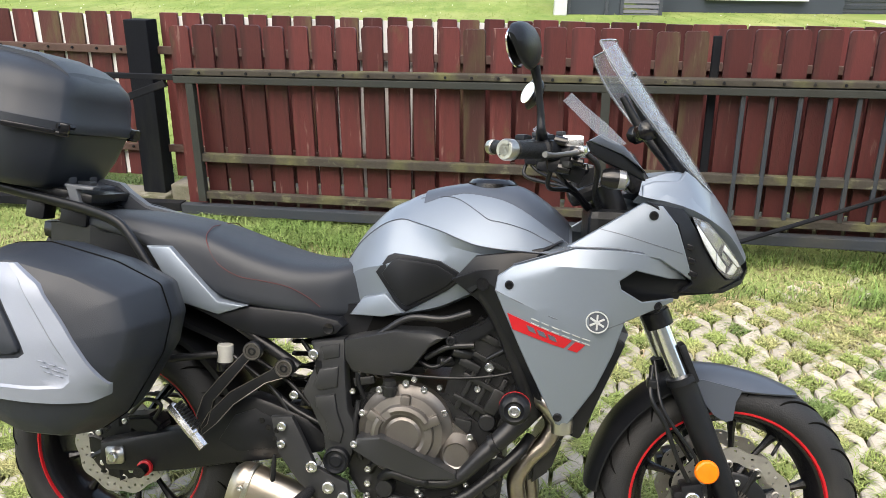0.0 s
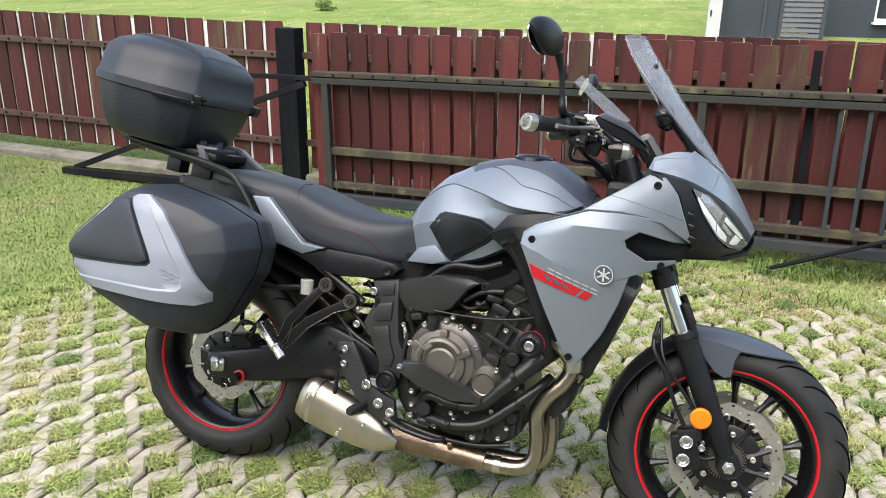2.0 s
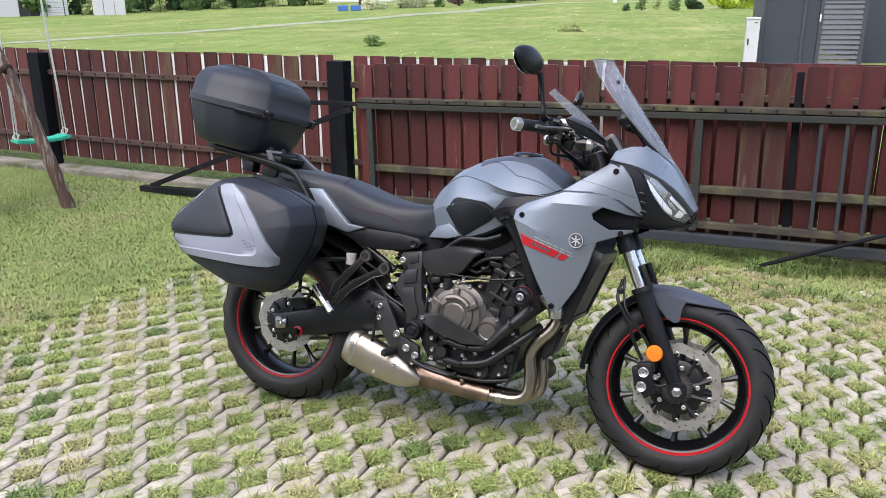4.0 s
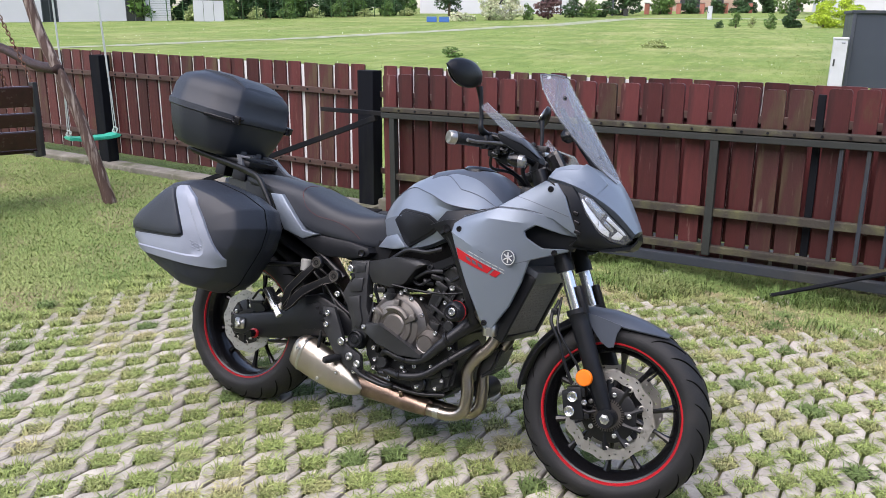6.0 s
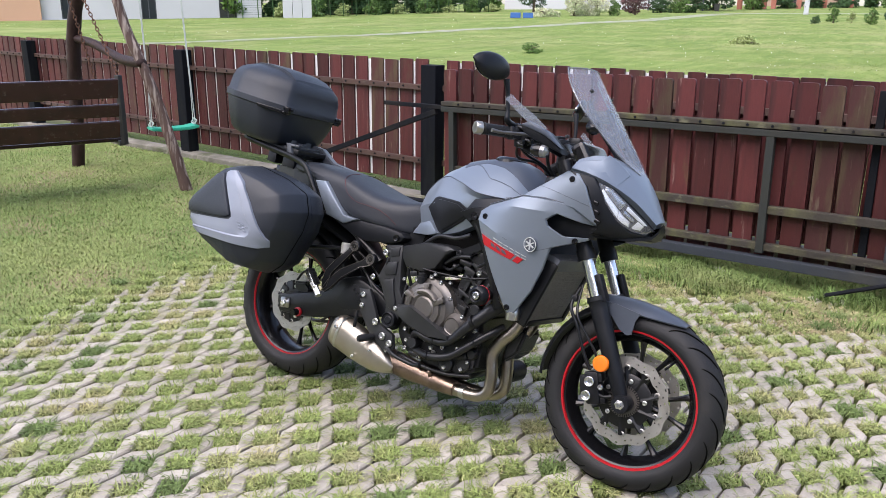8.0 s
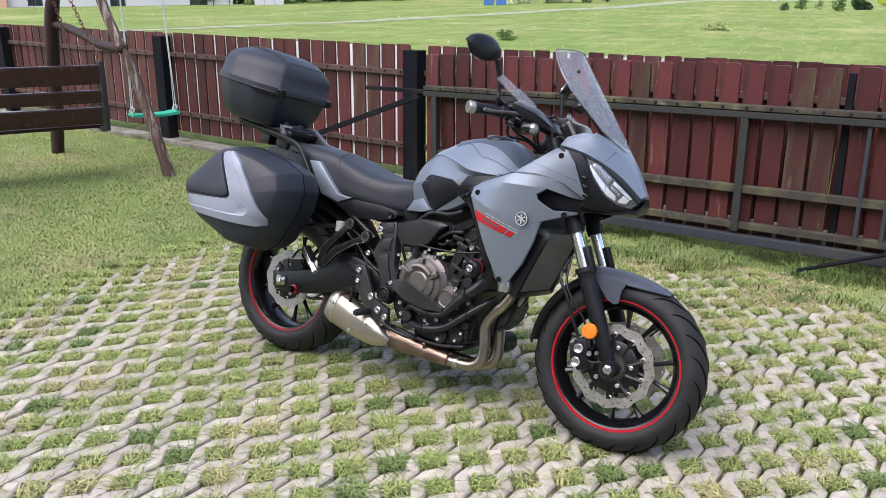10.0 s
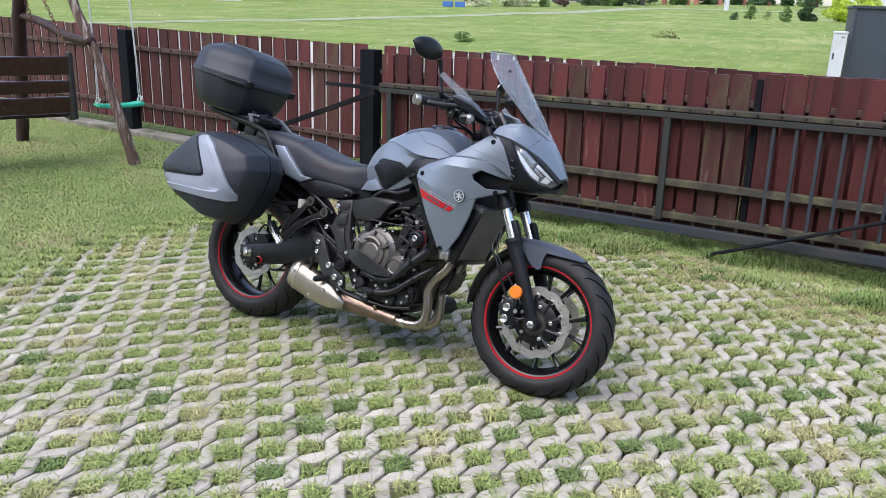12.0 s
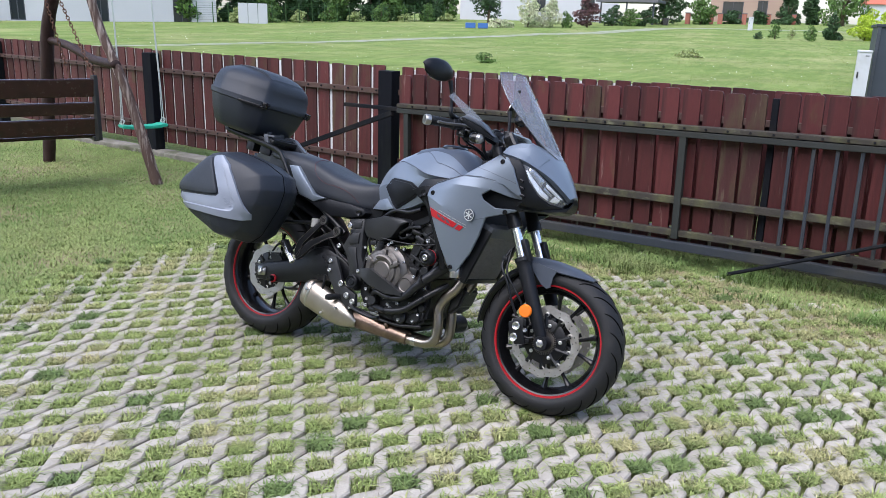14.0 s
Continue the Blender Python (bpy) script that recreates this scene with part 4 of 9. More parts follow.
# anthracite enclosure beside the neighbour's house
encl = thing("metal_enclosure", pose(2.52, 19.75, 0.0), "anthracite metal shed with a louvred door", "shed")
bm = bmesh.new()
box(bm, 0.62, 1.2, 0.85, 1.24, 2.4, 1.7, bevel=0.01)
put("body", bm, M["anthracite"], encl)
bm = bmesh.new()
box(bm, 0.64, 1.2, 1.72, 1.36, 2.5, 0.07, bevel=0.015)
put("roof", bm, M["steel_blue"], encl)
for x in (0.03, 0.92):
    bm = bmesh.new()
    box(bm, x, -0.02, 0.85, 0.07, 0.04, 1.68, bevel=0.006)
    put("corner_trim", bm, M["anthracite_dark"], encl)
bm = bmesh.new()
for x in (1.28, 2.2):
    box(bm, x, 0, 0.82, 0.08, 0.08, 1.64, bevel=0.006)
for z in (0.06, 1.6):
    box(bm, 1.74, 0, z, 0.84, 0.07, 0.08, bevel=0.006)
door = put("door", bm, M["anthracite_dark"], encl, "dark louvred metal door")
for k in range(13):
    bm = bmesh.new()
    box(bm, 1.74, 0.0, 0.16 + 0.112 * k, 0.84, 0.02, 0.085, Matrix.Rotation(radians(-22), 4, "X"))
    put("slat", bm, M["anthracite_dark"], door)
bm = bmesh.new()
box(bm, 1.26, -0.06, 1.15, 0.03, 0.05, 0.16, bevel=0.006)
put("handle", bm, M["white_paint"], door, "pale door handle")
nh = thing("neighbour_house", pose(4.8, 20.6, 0.0), "anthracite-walled house with a white window sill", "house")
for x0, x1, z0, z1 in ((0, 1.2, 0, 3.2), (1.2, 3.6, 0, 0.45), (1.2, 3.6, 1.9, 3.2), (3.6, 4.6, 0, 3.2), (4.6, 7.6, 2.4, 3.2), (7.6, 10, 0, 3.2)):
    wall(nh, M["anthracite"], (x0 + x1) / 2, 0.15, (z0 + z1) / 2, x1 - x0, 0.3, z1 - z0)
wall(nh, M["anthracite"], 0.15, 3, 1.6, 0.3, 5.4, 3.2)
wall(nh, M["anthracite"], 5, 5.85, 1.6, 10, 0.3, 3.2)
bm = bmesh.new()
box(bm, 5, 3, 3.3, 10.6, 6.8, 0.2)
put("roof", bm, M["roof_dark"], nh)
w = bmesh.new()
box(w, 2.4, 0.2, 1.175, 2.4, 0.04, 1.45)
w = put("window", w, M["window_glass"], nh)
bm = bmesh.new()
box(bm, 2.4, -0.05, 0.43, 2.5, 0.3, 0.05, bevel=0.01)
put("sill", bm, M["white_paint"], w, "white window sill")
bm = bmesh.new()
for x in (1.24, 2.4, 3.56):
    box(bm, x, 0.15, 1.175, 0.08, 0.06, 1.45)
for z in (0.49, 1.86):
    box(bm, 2.4, 0.15, z, 2.4, 0.056, 0.08)
put("frame", bm, M["white_paint"], w)
gd = bmesh.new()
box(gd, 6.1, 0.2, 1.2, 3.0, 0.05, 2.4)
gd = put("garage_door", gd, M["anthracite_dark"], nh, "dark ribbed garage door")
for k in range(14):
    bm = bmesh.new()
    box(bm, 6.1, 0.165, 0.1 + 0.17 * k, 2.98, 0.03, 0.1, bevel=0.005)
    put("slat", bm, M["steel_blue"], gd)
bm = bmesh.new()
box(bm, 6.2, -1.2, 0.05, 3.6, 2.6, 0.06, bevel=0.01)
tagged(put("doorstep", bm, M["concrete"]), "pale concrete apron in front of a garage door", "paving").matrix_world = pose(4.8, 20.6, 0.0)

# sandy track across the meadow
line = TRACK
bm = bmesh.new()
prev = None
for i, p in enumerate(line):
    d = (line[min(i + 1, len(line) - 1)] - line[max(i - 1, 0)]).normalized()
    s = Vector((-d.y, d.x, 0)) * (0.3 + 1.2 * min(i / len(line), 0.8) + 0.3 * noise.noise(p * 0.7))
    row = [bm.verts.new((q.x, q.y, rise(q.x, q.y) - 0.004)) for q in (p - s, p, p + s)]
    if prev:
        for k in range(2):
            bm.faces.new((prev[k], prev[k + 1], row[k + 1], row[k]))
    prev = row
tagged(put("track", bm, M["track"]), "pale sandy track across the meadow", "track", kind="structure")


# unseen walls and roof added behind the camera to hold back sky light
own = thing("unseen_light_block", pose(-9, -7.5, 0), "unseen plain walls and roof added behind the camera to hold back sky light", "house")
wall(own, M["light_block_wall"], 10, 0.0, 2.9, 24, 0.3, 5.8)
wall(own, M["light_block_wall"], 22.1, 5.0, 1.6, 0.3, 10.0, 3.2)
bm = bmesh.new()
box(bm, 10, -2.0, 5.95, 25, 5.5, 0.3)
put("roof", bm, M["roof_dark"], own)


# ---- motorcycle ----
K = dict(
    paint=mat("grey_paint", (0.16, 0.191, 0.232), 0.36, metal=0.42, var=0.03, scale=2, bump=0.0, coat=0.18, flake=0.03, bump_scale=900),
    paint_dark=mat("grey_paint_dark", (0.052, 0.063, 0.083), 0.4, metal=0.25, var=0.03, scale=2, bump=0.0, coat=0.12, flake=0.03, bump_scale=900),
    matte=mat("black_plastic", (0.005, 0.0058, 0.0078), 0.4, var=0.12, scale=9, bump=0.1, bump_scale=700, spec=0.26, tint=(0.009, 0.0102, 0.013), tint_amount=0.5, tint_scale=12),
    shell=mat("case_plastic", (0.0148, 0.0184, 0.0255), 0.46, var=0.08, scale=5, bump=0.14, bump_scale=600, spec=0.36),
    cast_light=mat("cast_light", (0.075, 0.082, 0.095), 0.42, var=0.1, scale=8, bump=0.12, bump_scale=500, spec=0.45),
    grab=mat("cast_grey", (0.028, 0.032, 0.040), 0.45, var=0.1, scale=8, bump=0.15, bump_scale=500, spec=0.4),
    case_grey=mat("case_grey", (0.2, 0.225, 0.275), 0.42, metal=0.15, var=0.06, scale=9, bump=0.08, bump_scale=400),
    gloss=mat("gloss_black", (0.005, 0.005, 0.006), 0.2, var=0.08, scale=12, bump=0.04, bump_scale=300, spec=0.45),
    cast=mat("cast_black", (0.0135, 0.0145, 0.0165), 0.4, var=0.18, scale=12, bump=0.1, bump_scale=320, spec=0.45, tint=(0.02, 0.0205, 0.022), tint_amount=0.5, tint_scale=14),
    hose=mat("rubber_hose", (0.007, 0.0075, 0.009), 0.38, var=0.15, scale=20, bump=0.04, bump_scale=300, spec=0.42),
    letter=mat("pale_lettering", (0.3, 0.32, 0.31), 0.4, var=0.1, bump=0),
    groove=mat("tread_groove", (0.004, 0.004, 0.004), 0.95, var=0.1, bump=0, spec=0.05),
    frame=mat("frame_black", (0.0055, 0.006, 0.0075), 0.32, var=0.2, scale=14, bump=0.12, bump_scale=260, spec=0.32, tint=(0.01, 0.0105, 0.011), tint_amount=0.5, tint_scale=15),
    rubber=mat("tyre_rubber", (0.0105, 0.011, 0.0125), 0.6, var=0.2, scale=9, bump=0.3, bump_scale=320, tint=(0.024, 0.023, 0.022), tint_amount=0.6, tint_scale=7, spec=0.34),
    seat=mat("seat_vinyl", (0.0138, 0.0168, 0.0228), 0.5, var=0.08, scale=9, bump=0.12, bump_scale=700, spec=0.42),
    red=mat("red_paint", (0.34, 0.006, 0.012), 0.35, var=0.06, scale=9, bump=0),
    thread=mat("red_thread", (0.07, 0.01, 0.011), 0.7, var=0.1, bump=0),
    steel=mat("brushed_steel", (0.5, 0.49, 0.46), 0.3, metal=1.0, var=0.12, scale=11, bump=0.15, bump_scale=260, tint=(0.3, 0.27, 0.23), tint_amount=0.6, tint_scale=7),
    exhaust=mat("exhaust_steel", (0.31, 0.275, 0.235), 0.3, metal=1.0, var=0.25, scale=13, bump=0.15, bump_scale=180, tint=(0.17, 0.125, 0.09), tint_amount=0.85, tint_scale=5),
    hot=mat("heat_tinted_steel", (0.22, 0.16, 0.125), 0.36, metal=0.9, var=0.35, scale=12, bump=0.2, bump_scale=120, tint=(0.055, 0.042, 0.036), tint_amount=0.95, tint_scale=8),
    muffler=mat("muffler_steel", (0.46, 0.42, 0.36), 0.34, metal=1.0, var=0.14, scale=9, bump=0.12, bump_scale=420, tint=(0.33, 0.27, 0.21), tint_amount=0.7, tint_scale=5),
    chrome=mat("chrome", (0.88, 0.89, 0.9), 0.2, metal=1.0, var=0.05, bump=0),
    bolt=mat("bolt_steel", (0.6, 0.6, 0.6), 0.26, metal=1.0, var=0.15, scale=60, bump=0.1),
    cover=mat("engine_cover", (0.15, 0.14, 0.13), 0.38, metal=0.8, var=0.12, scale=16, bump=0.05, bump_scale=300, tint=(0.09, 0.08, 0.073), tint_amount=0.6, tint_scale=8),
    engine=mat("engine_black", (0.0075, 0.008, 0.009), 0.36, metal=0.0, var=0.25, scale=16, bump=0.22, bump_scale=200, tint=(0.014, 0.014, 0.014), tint_amount=0.6, tint_scale=9, spec=0.48),
    disc=mat("disc_steel", (0.36, 0.35, 0.33), 0.42, metal=0.9, var=0.2, scale=30, bump=0.2, bump_scale=420, tint=(0.24, 0.225, 0.2), tint_amount=0.7, tint_scale=9),
    amber=mat("amber_reflector", (0.75, 0.16, 0.005), 0.25, var=0.12, scale=90, bump=0.4, bump_scale=500),
    fin=mat("radiator_core", (0.16, 0.146, 0.132), 0.6, metal=0.0, var=0.3, scale=30, bump=0.6, bump_scale=500, stretch=(1, 1, 6)),
    lens=mat("lamp_lens", (0.74, 0.77, 0.8), 0.14, metal=0.45, var=0.06, scale=22, bump=0.1, bump_scale=60, coat=1.0, tint=(0.5, 0.53, 0.56), tint_amount=0.8, tint_scale=14),
    lamp_bowl=mat("lamp_bowl", (0.022, 0.024, 0.027), 0.25, metal=0.3, var=0.2, scale=30, bump=0.1),
    lamp_facet=mat("lamp_facet", (0.34, 0.36, 0.38), 0.2, metal=0.9, var=0.25, scale=40, bump=0.2, bump_scale=70),
    screen_clear=mat("clear_glass", (0.5, 0.52, 0.55), 0.04, var=0.02, bump=0, alpha=0.08, coat=1.0),
    clear=mat("clear_plastic", (0.16, 0.165, 0.175), 0.12, metal=0.4, var=0.25, scale=60, bump=0.2, coat=1.0),
    screen=mat("smoked_acrylic", (0.30, 0.34, 0.40), 0.06, var=0.04, bump=0, alpha=0.24, coat=1.0),
    fluid=mat("brake_fluid_pot", (0.36, 0.36, 0.34), 0.35, var=0.1, scale=30, bump=0.05),
    mirror=mat("mirror_glass", (0.85, 0.87, 0.88), 0.03, metal=1.0, var=0.02, bump=0),
    badge=mat("badge_silver", (0.55, 0.57, 0.58), 0.3, metal=0.4, var=0.05, bump=0),
    badge_dark=mat("badge_dark", (0.06, 0.07, 0.09), 0.35, var=0.05, bump=0),
    knurl=mat("grip_rubber", (0.0075, 0.008, 0.0095), 0.5, var=0.15, bump=0.5, bump_scale=420, spec=0.3),
)
BIKE = pose(-0.796, 1.703, -0.001, 0, 0, -6.5) @ pose(0, 0, 0, -14.8)
bike = thing("motorcycle", BIKE, "grey touring motorcycle with a top case, leaning on its side stand", "motorcycle")
RAKE = Vector((-0.419, 0, 0.908))
STEER = Matrix.Translation((1.415, 0, 0.30)) @ Matrix.Rotation(radians(2.0), 4, RAKE) @ Matrix.Translation((-1.415, 0, -0.30))


def bput(name, bm, material, label="", smooth=True, parent=None, m=None, angle=35):
    """A part of the motorcycle; smooth faces with sharp edges kept."""
    if m is not None:
        bmesh.ops.transform(bm, matrix=m, verts=bm.verts[:])
    bmesh.ops.recalc_face_normals(bm, faces=bm.faces[:])
    for e in bm.edges:
        e.smooth = not (len(e.link_faces) == 2 and e.calc_face_angle(0) > radians(angle))
    return put(name, bm, material, parent or bike, label, smooth)


def plate(name, pts, y, th, material, label="", mirror=False, bevel=0.004, parent=None, m=None):
    """A panel from an outline of (x, z) or (x, z, y) points, th thick inwards, with rounded rim."""
    made = None
    for side in ((1, -1) if mirror else (1,)):
        bm = bmesh.new()
        out = [Vector((p[0], p[2] if len(p) > 2 else y, p[1])) for p in pts]
        inn = [Vector((p.x, p.y + th * (1 if p.y < 0 else -1), p.z)) for p in out]
        a = [bm.verts.new((p.x, p.y * side, p.z)) for p in out]
        b = [bm.verts.new((p.x, p.y * side, p.z)) for p in inn]
        fa = bm.faces.new(a)
        bm.faces.new(b[::-1])
        n = len(a)
        for k in range(n):
            bm.faces.new((a[k], a[(k + 1) % n], b[(k + 1) % n], b[k]))
        bmesh.ops.recalc_face_normals(bm, faces=bm.faces[:])
        if bevel:
            bmesh.ops.bevel(bm, geom=list(fa.edges), offset=bevel, segments=2, affect="EDGES", profile=0.5)
        bmesh.ops.triangulate(bm, faces=[f for f in bm.faces if len(f.verts) > 4])
        made = bput(name, bm, material, label, parent=parent, m=m)
    return made


def loft(bm, rings, close=True, cap=True):
    rows = [[bm.verts.new(p) for p in r] for r in rings]
    n = len(rows[0])
    for a, b in zip(rows, rows[1:]):
        for k in range(n if close else n - 1):
            bm.faces.new((a[k], a[(k + 1) % n], b[(k + 1) % n], b[k]))
    if cap:
        bm.faces.new(rows[0][::-1])
        bm.faces.new(rows[-1])
    return rows


def dense(keys, n):
    """Smoothly interpolates rows of numbers to n rows."""
    keys = np.array(keys, float)
    t = np.linspace(0, len(keys) - 1, n)
    out = []
    for q in t:
        i = min(int(q), len(keys) - 2)
        f = q - i
        a, b, c, d = keys[max(i - 1, 0)], keys[i], keys[i + 1], keys[min(i + 2, len(keys) - 1)]
        out.append(0.5 * (2 * b + (c - a) * f + (2 * a - 5 * b + 4 * c - d) * f * f + (3 * b - a - 3 * c + d) * f ** 3))
    return out


def ring_loop(pts, n):
    """Closes a half outline of (y, z) to both sides and resamples it smoothly."""
    half = curve_pts([Vector((0, y, z)) for y, z in pts], n)
    return half + [Vector((0, -p.y, p.z)) for p in half[-2:0:-1]]


def lathe(bm, prof, n=48, m=None):
    """Turns a profile of (radius, y) about the y axis through the origin."""
    rings = [[Vector((r * math.cos(k * math.tau / n), y, r * math.sin(k * math.tau / n))) for k in range(n)] for r, y in prof]
    if m is not None:
        rings = [[m @ p for p in r] for r in rings]
    loft(bm, rings)


def cyl(bm, a, b, r, r2=None, n=16):
    tube_rings(bm, [a, b], [r, r if r2 is None else r2], n)


def pipe(name, pts, r, material, label="", n=12, smooth=8, m=None, flat=1.0, parent=None):
    bm = bmesh.new()
    p = curve_pts(pts, smooth)
    rr = r if not hasattr(r, "__len__") else np.interp(np.linspace(0, 1, len(p)), np.linspace(0, 1, len(r)), r)
    tube_rings(bm, p, rr, n, flat=flat)
    return bput(name, bm, material, label, m=m, parent=parent, angle=60)


def screw(x, y, z, r=0.0075, parent=None, m=None, black=False, way=-1):
    """A socket-head screw that points outwards to the side."""
    bm = bmesh.new()
    h = 0.008
    prof = [(r, 0), (r, h * 0.8), (r * 0.85, h), (r * 0.5, h), (r * 0.45, h * 0.45), (0.0004, h * 0.45)]
    lathe(bm, [(q, way * w) for q, w in prof], 12, Matrix.Translation((x, y, z)))
    return bput("bolt", bm, K["frame"] if black else K["bolt"], parent=parent, m=m, angle=25)


# wheels
def wheel(name, cx, cz, tyre_r, half_w, m=None, label=""):
    root = new(name)
    root.parent = bike
    if m is not None:
        root.matrix_local = m @ Matrix.Translation((cx, 0, cz))
    else:
        root.matrix_local = Matrix.Translation((cx, 0, cz))
    root["label"] = label
    rim_r, rw = 0.222, half_w * 0.76
    bm = bmesh.new()
    prof = []
    for k in range(17):
        a = -math.pi * 0.62 + k / 16 * math.pi * 1.24
        prof.append((tyre_r - (tyre_r - 0.245) + (tyre_r - 0.245) * math.cos(a) ** 1 if abs(a) < math.pi / 2 else 0.245 + 0.03 * math.cos(a) * 1.2, half_w * math.sin(a) / (1 if abs(a) <= math.pi / 2 else 1.0)))
    prof = [(rim_r - 0.004, -rw)] + prof + [(rim_r - 0.004, rw)]
    rings = [[Vector((r * math.cos(k * math.tau / 72), y, r * math.sin(k * math.tau / 72))) for k in range(72)] for r, y in prof]
    loft(bm, rings, cap=False)
    bput("tyre", bm, K["rubber"], "black road tyre with curved tread grooves", parent=root)
    # tread grooves
    bm = bmesh.new()
    for k in range(22):
        for side in (-1, 1):
            a0 = (k + (0.5 if side > 0 else 0)) * math.tau / 22
            line = []
            for q in range(9):
                f = q / 8
                a = (0.06 + 0.33 * f) * math.pi
                r = 0.245 + (tyre_r - 0.245) * math.cos(a) + 0.0006
                y = side * half_w * math.sin(a)
                th = a0 + 0.34 * f + 0.06 * math.sin(f * 3)
                line.append(Vector((r * math.cos(th), y, r * math.sin(th))))
            tube_rings(bm, line, [0.0012, 0.0026, 0.003, 0.003, 0.003, 0.0028, 0.0025, 0.002, 0.001], 5)
    bput("tread", bm, K["groove"], "curved tread grooves", parent=root)
    bm = bmesh.new()
    prof = [(rim_r, -rw), (rim_r + 0.004, -rw - 0.004), (rim_r + 0.006, -rw), (rim_r - 0.006, -rw + 0.012), (rim_r - 0.022, -rw + 0.03), (rim_r - 0.026, 0), (rim_r - 0.022, rw - 0.03), (rim_r - 0.006, rw - 0.012), (rim_r + 0.006, rw), (rim_r + 0.004, rw + 0.004), (rim_r, rw),
            (rim_r - 0.012, rw - 0.004), (rim_r - 0.03, rw - 0.03), (rim_r - 0.036, 0), (rim_r - 0.03, -rw + 0.03), (rim_r - 0.012, -rw + 0.004)]
    rings = [[Vector((r * math.cos(k * math.tau / 72), y, r * math.sin(k * math.tau / 72))) for k in range(72)] for r, y in prof + [prof[0]]]
    loft(bm, rings, cap=False)
    bmesh.ops.remove_doubles(bm, verts=bm.verts[:], dist=1e-5)
    rim = bput("rim", bm, K["gloss"], "gloss black cast rim", parent=root)
    for side in (-1, 1):
        bm = bmesh.new()
        y = side * (rw + 0.0045)
        loft(bm, [[Vector((r * math.cos(k * math.tau / 72), yy, r * math.sin(k * math.tau / 72))) for k in range(72)] for r, yy in ((rim_r - 0.0055, y - side * 0.006), (rim_r - 0.003, y), (rim_r + 0.0038, y + side * 0.0005), (rim_r + 0.0058, y - side * 0.006))], cap=False)
        bput("rim_stripe", bm, K["red"], "bright red rim tape", parent=root)
    for k in range(10):
        a = (k // 2) * math.tau / 5 + (0.27 if k % 2 else -0.27)
        b = (k // 2) * math.tau / 5 + (0.17 if k % 2 else -0.17)
        bm = bmesh.new()
        pts = [Vector((0.045 * math.cos(b), 0, 0.045 * math.sin(b))), Vector((0.12 * math.cos((a + b) / 2), 0, 0.12 * math.sin((a + b) / 2))), Vector((0.192 * math.cos(a), 0, 0.192 * math.sin(a)))]
        tube_rings(bm, curve_pts(pts, 4), [0.015, 0.012, 0.0095, 0.008, 0.0072, 0.0072, 0.008, 0.010, 0.014], 8)
        bput("spoke", bm, K["gloss"], parent=root)
    bm = bmesh.new()
    lathe(bm, [(0.028, -0.06), (0.05, -0.055), (0.052, -0.02), (0.048, 0), (0.052, 0.02), (0.05, 0.055), (0.028, 0.06)], 32)
    bput("hub", bm, K["gloss"], parent=root)
    bm = bmesh.new()
    a = 0.9
    cyl(bm, (0.19 * math.cos(a), -0.012, 0.19 * math.sin(a)), (0.155 * math.cos(a), -0.03, 0.155 * math.sin(a)), 0.0045, 0.004, 8)
    bput("valve", bm, K["frame"], parent=root)
    return root


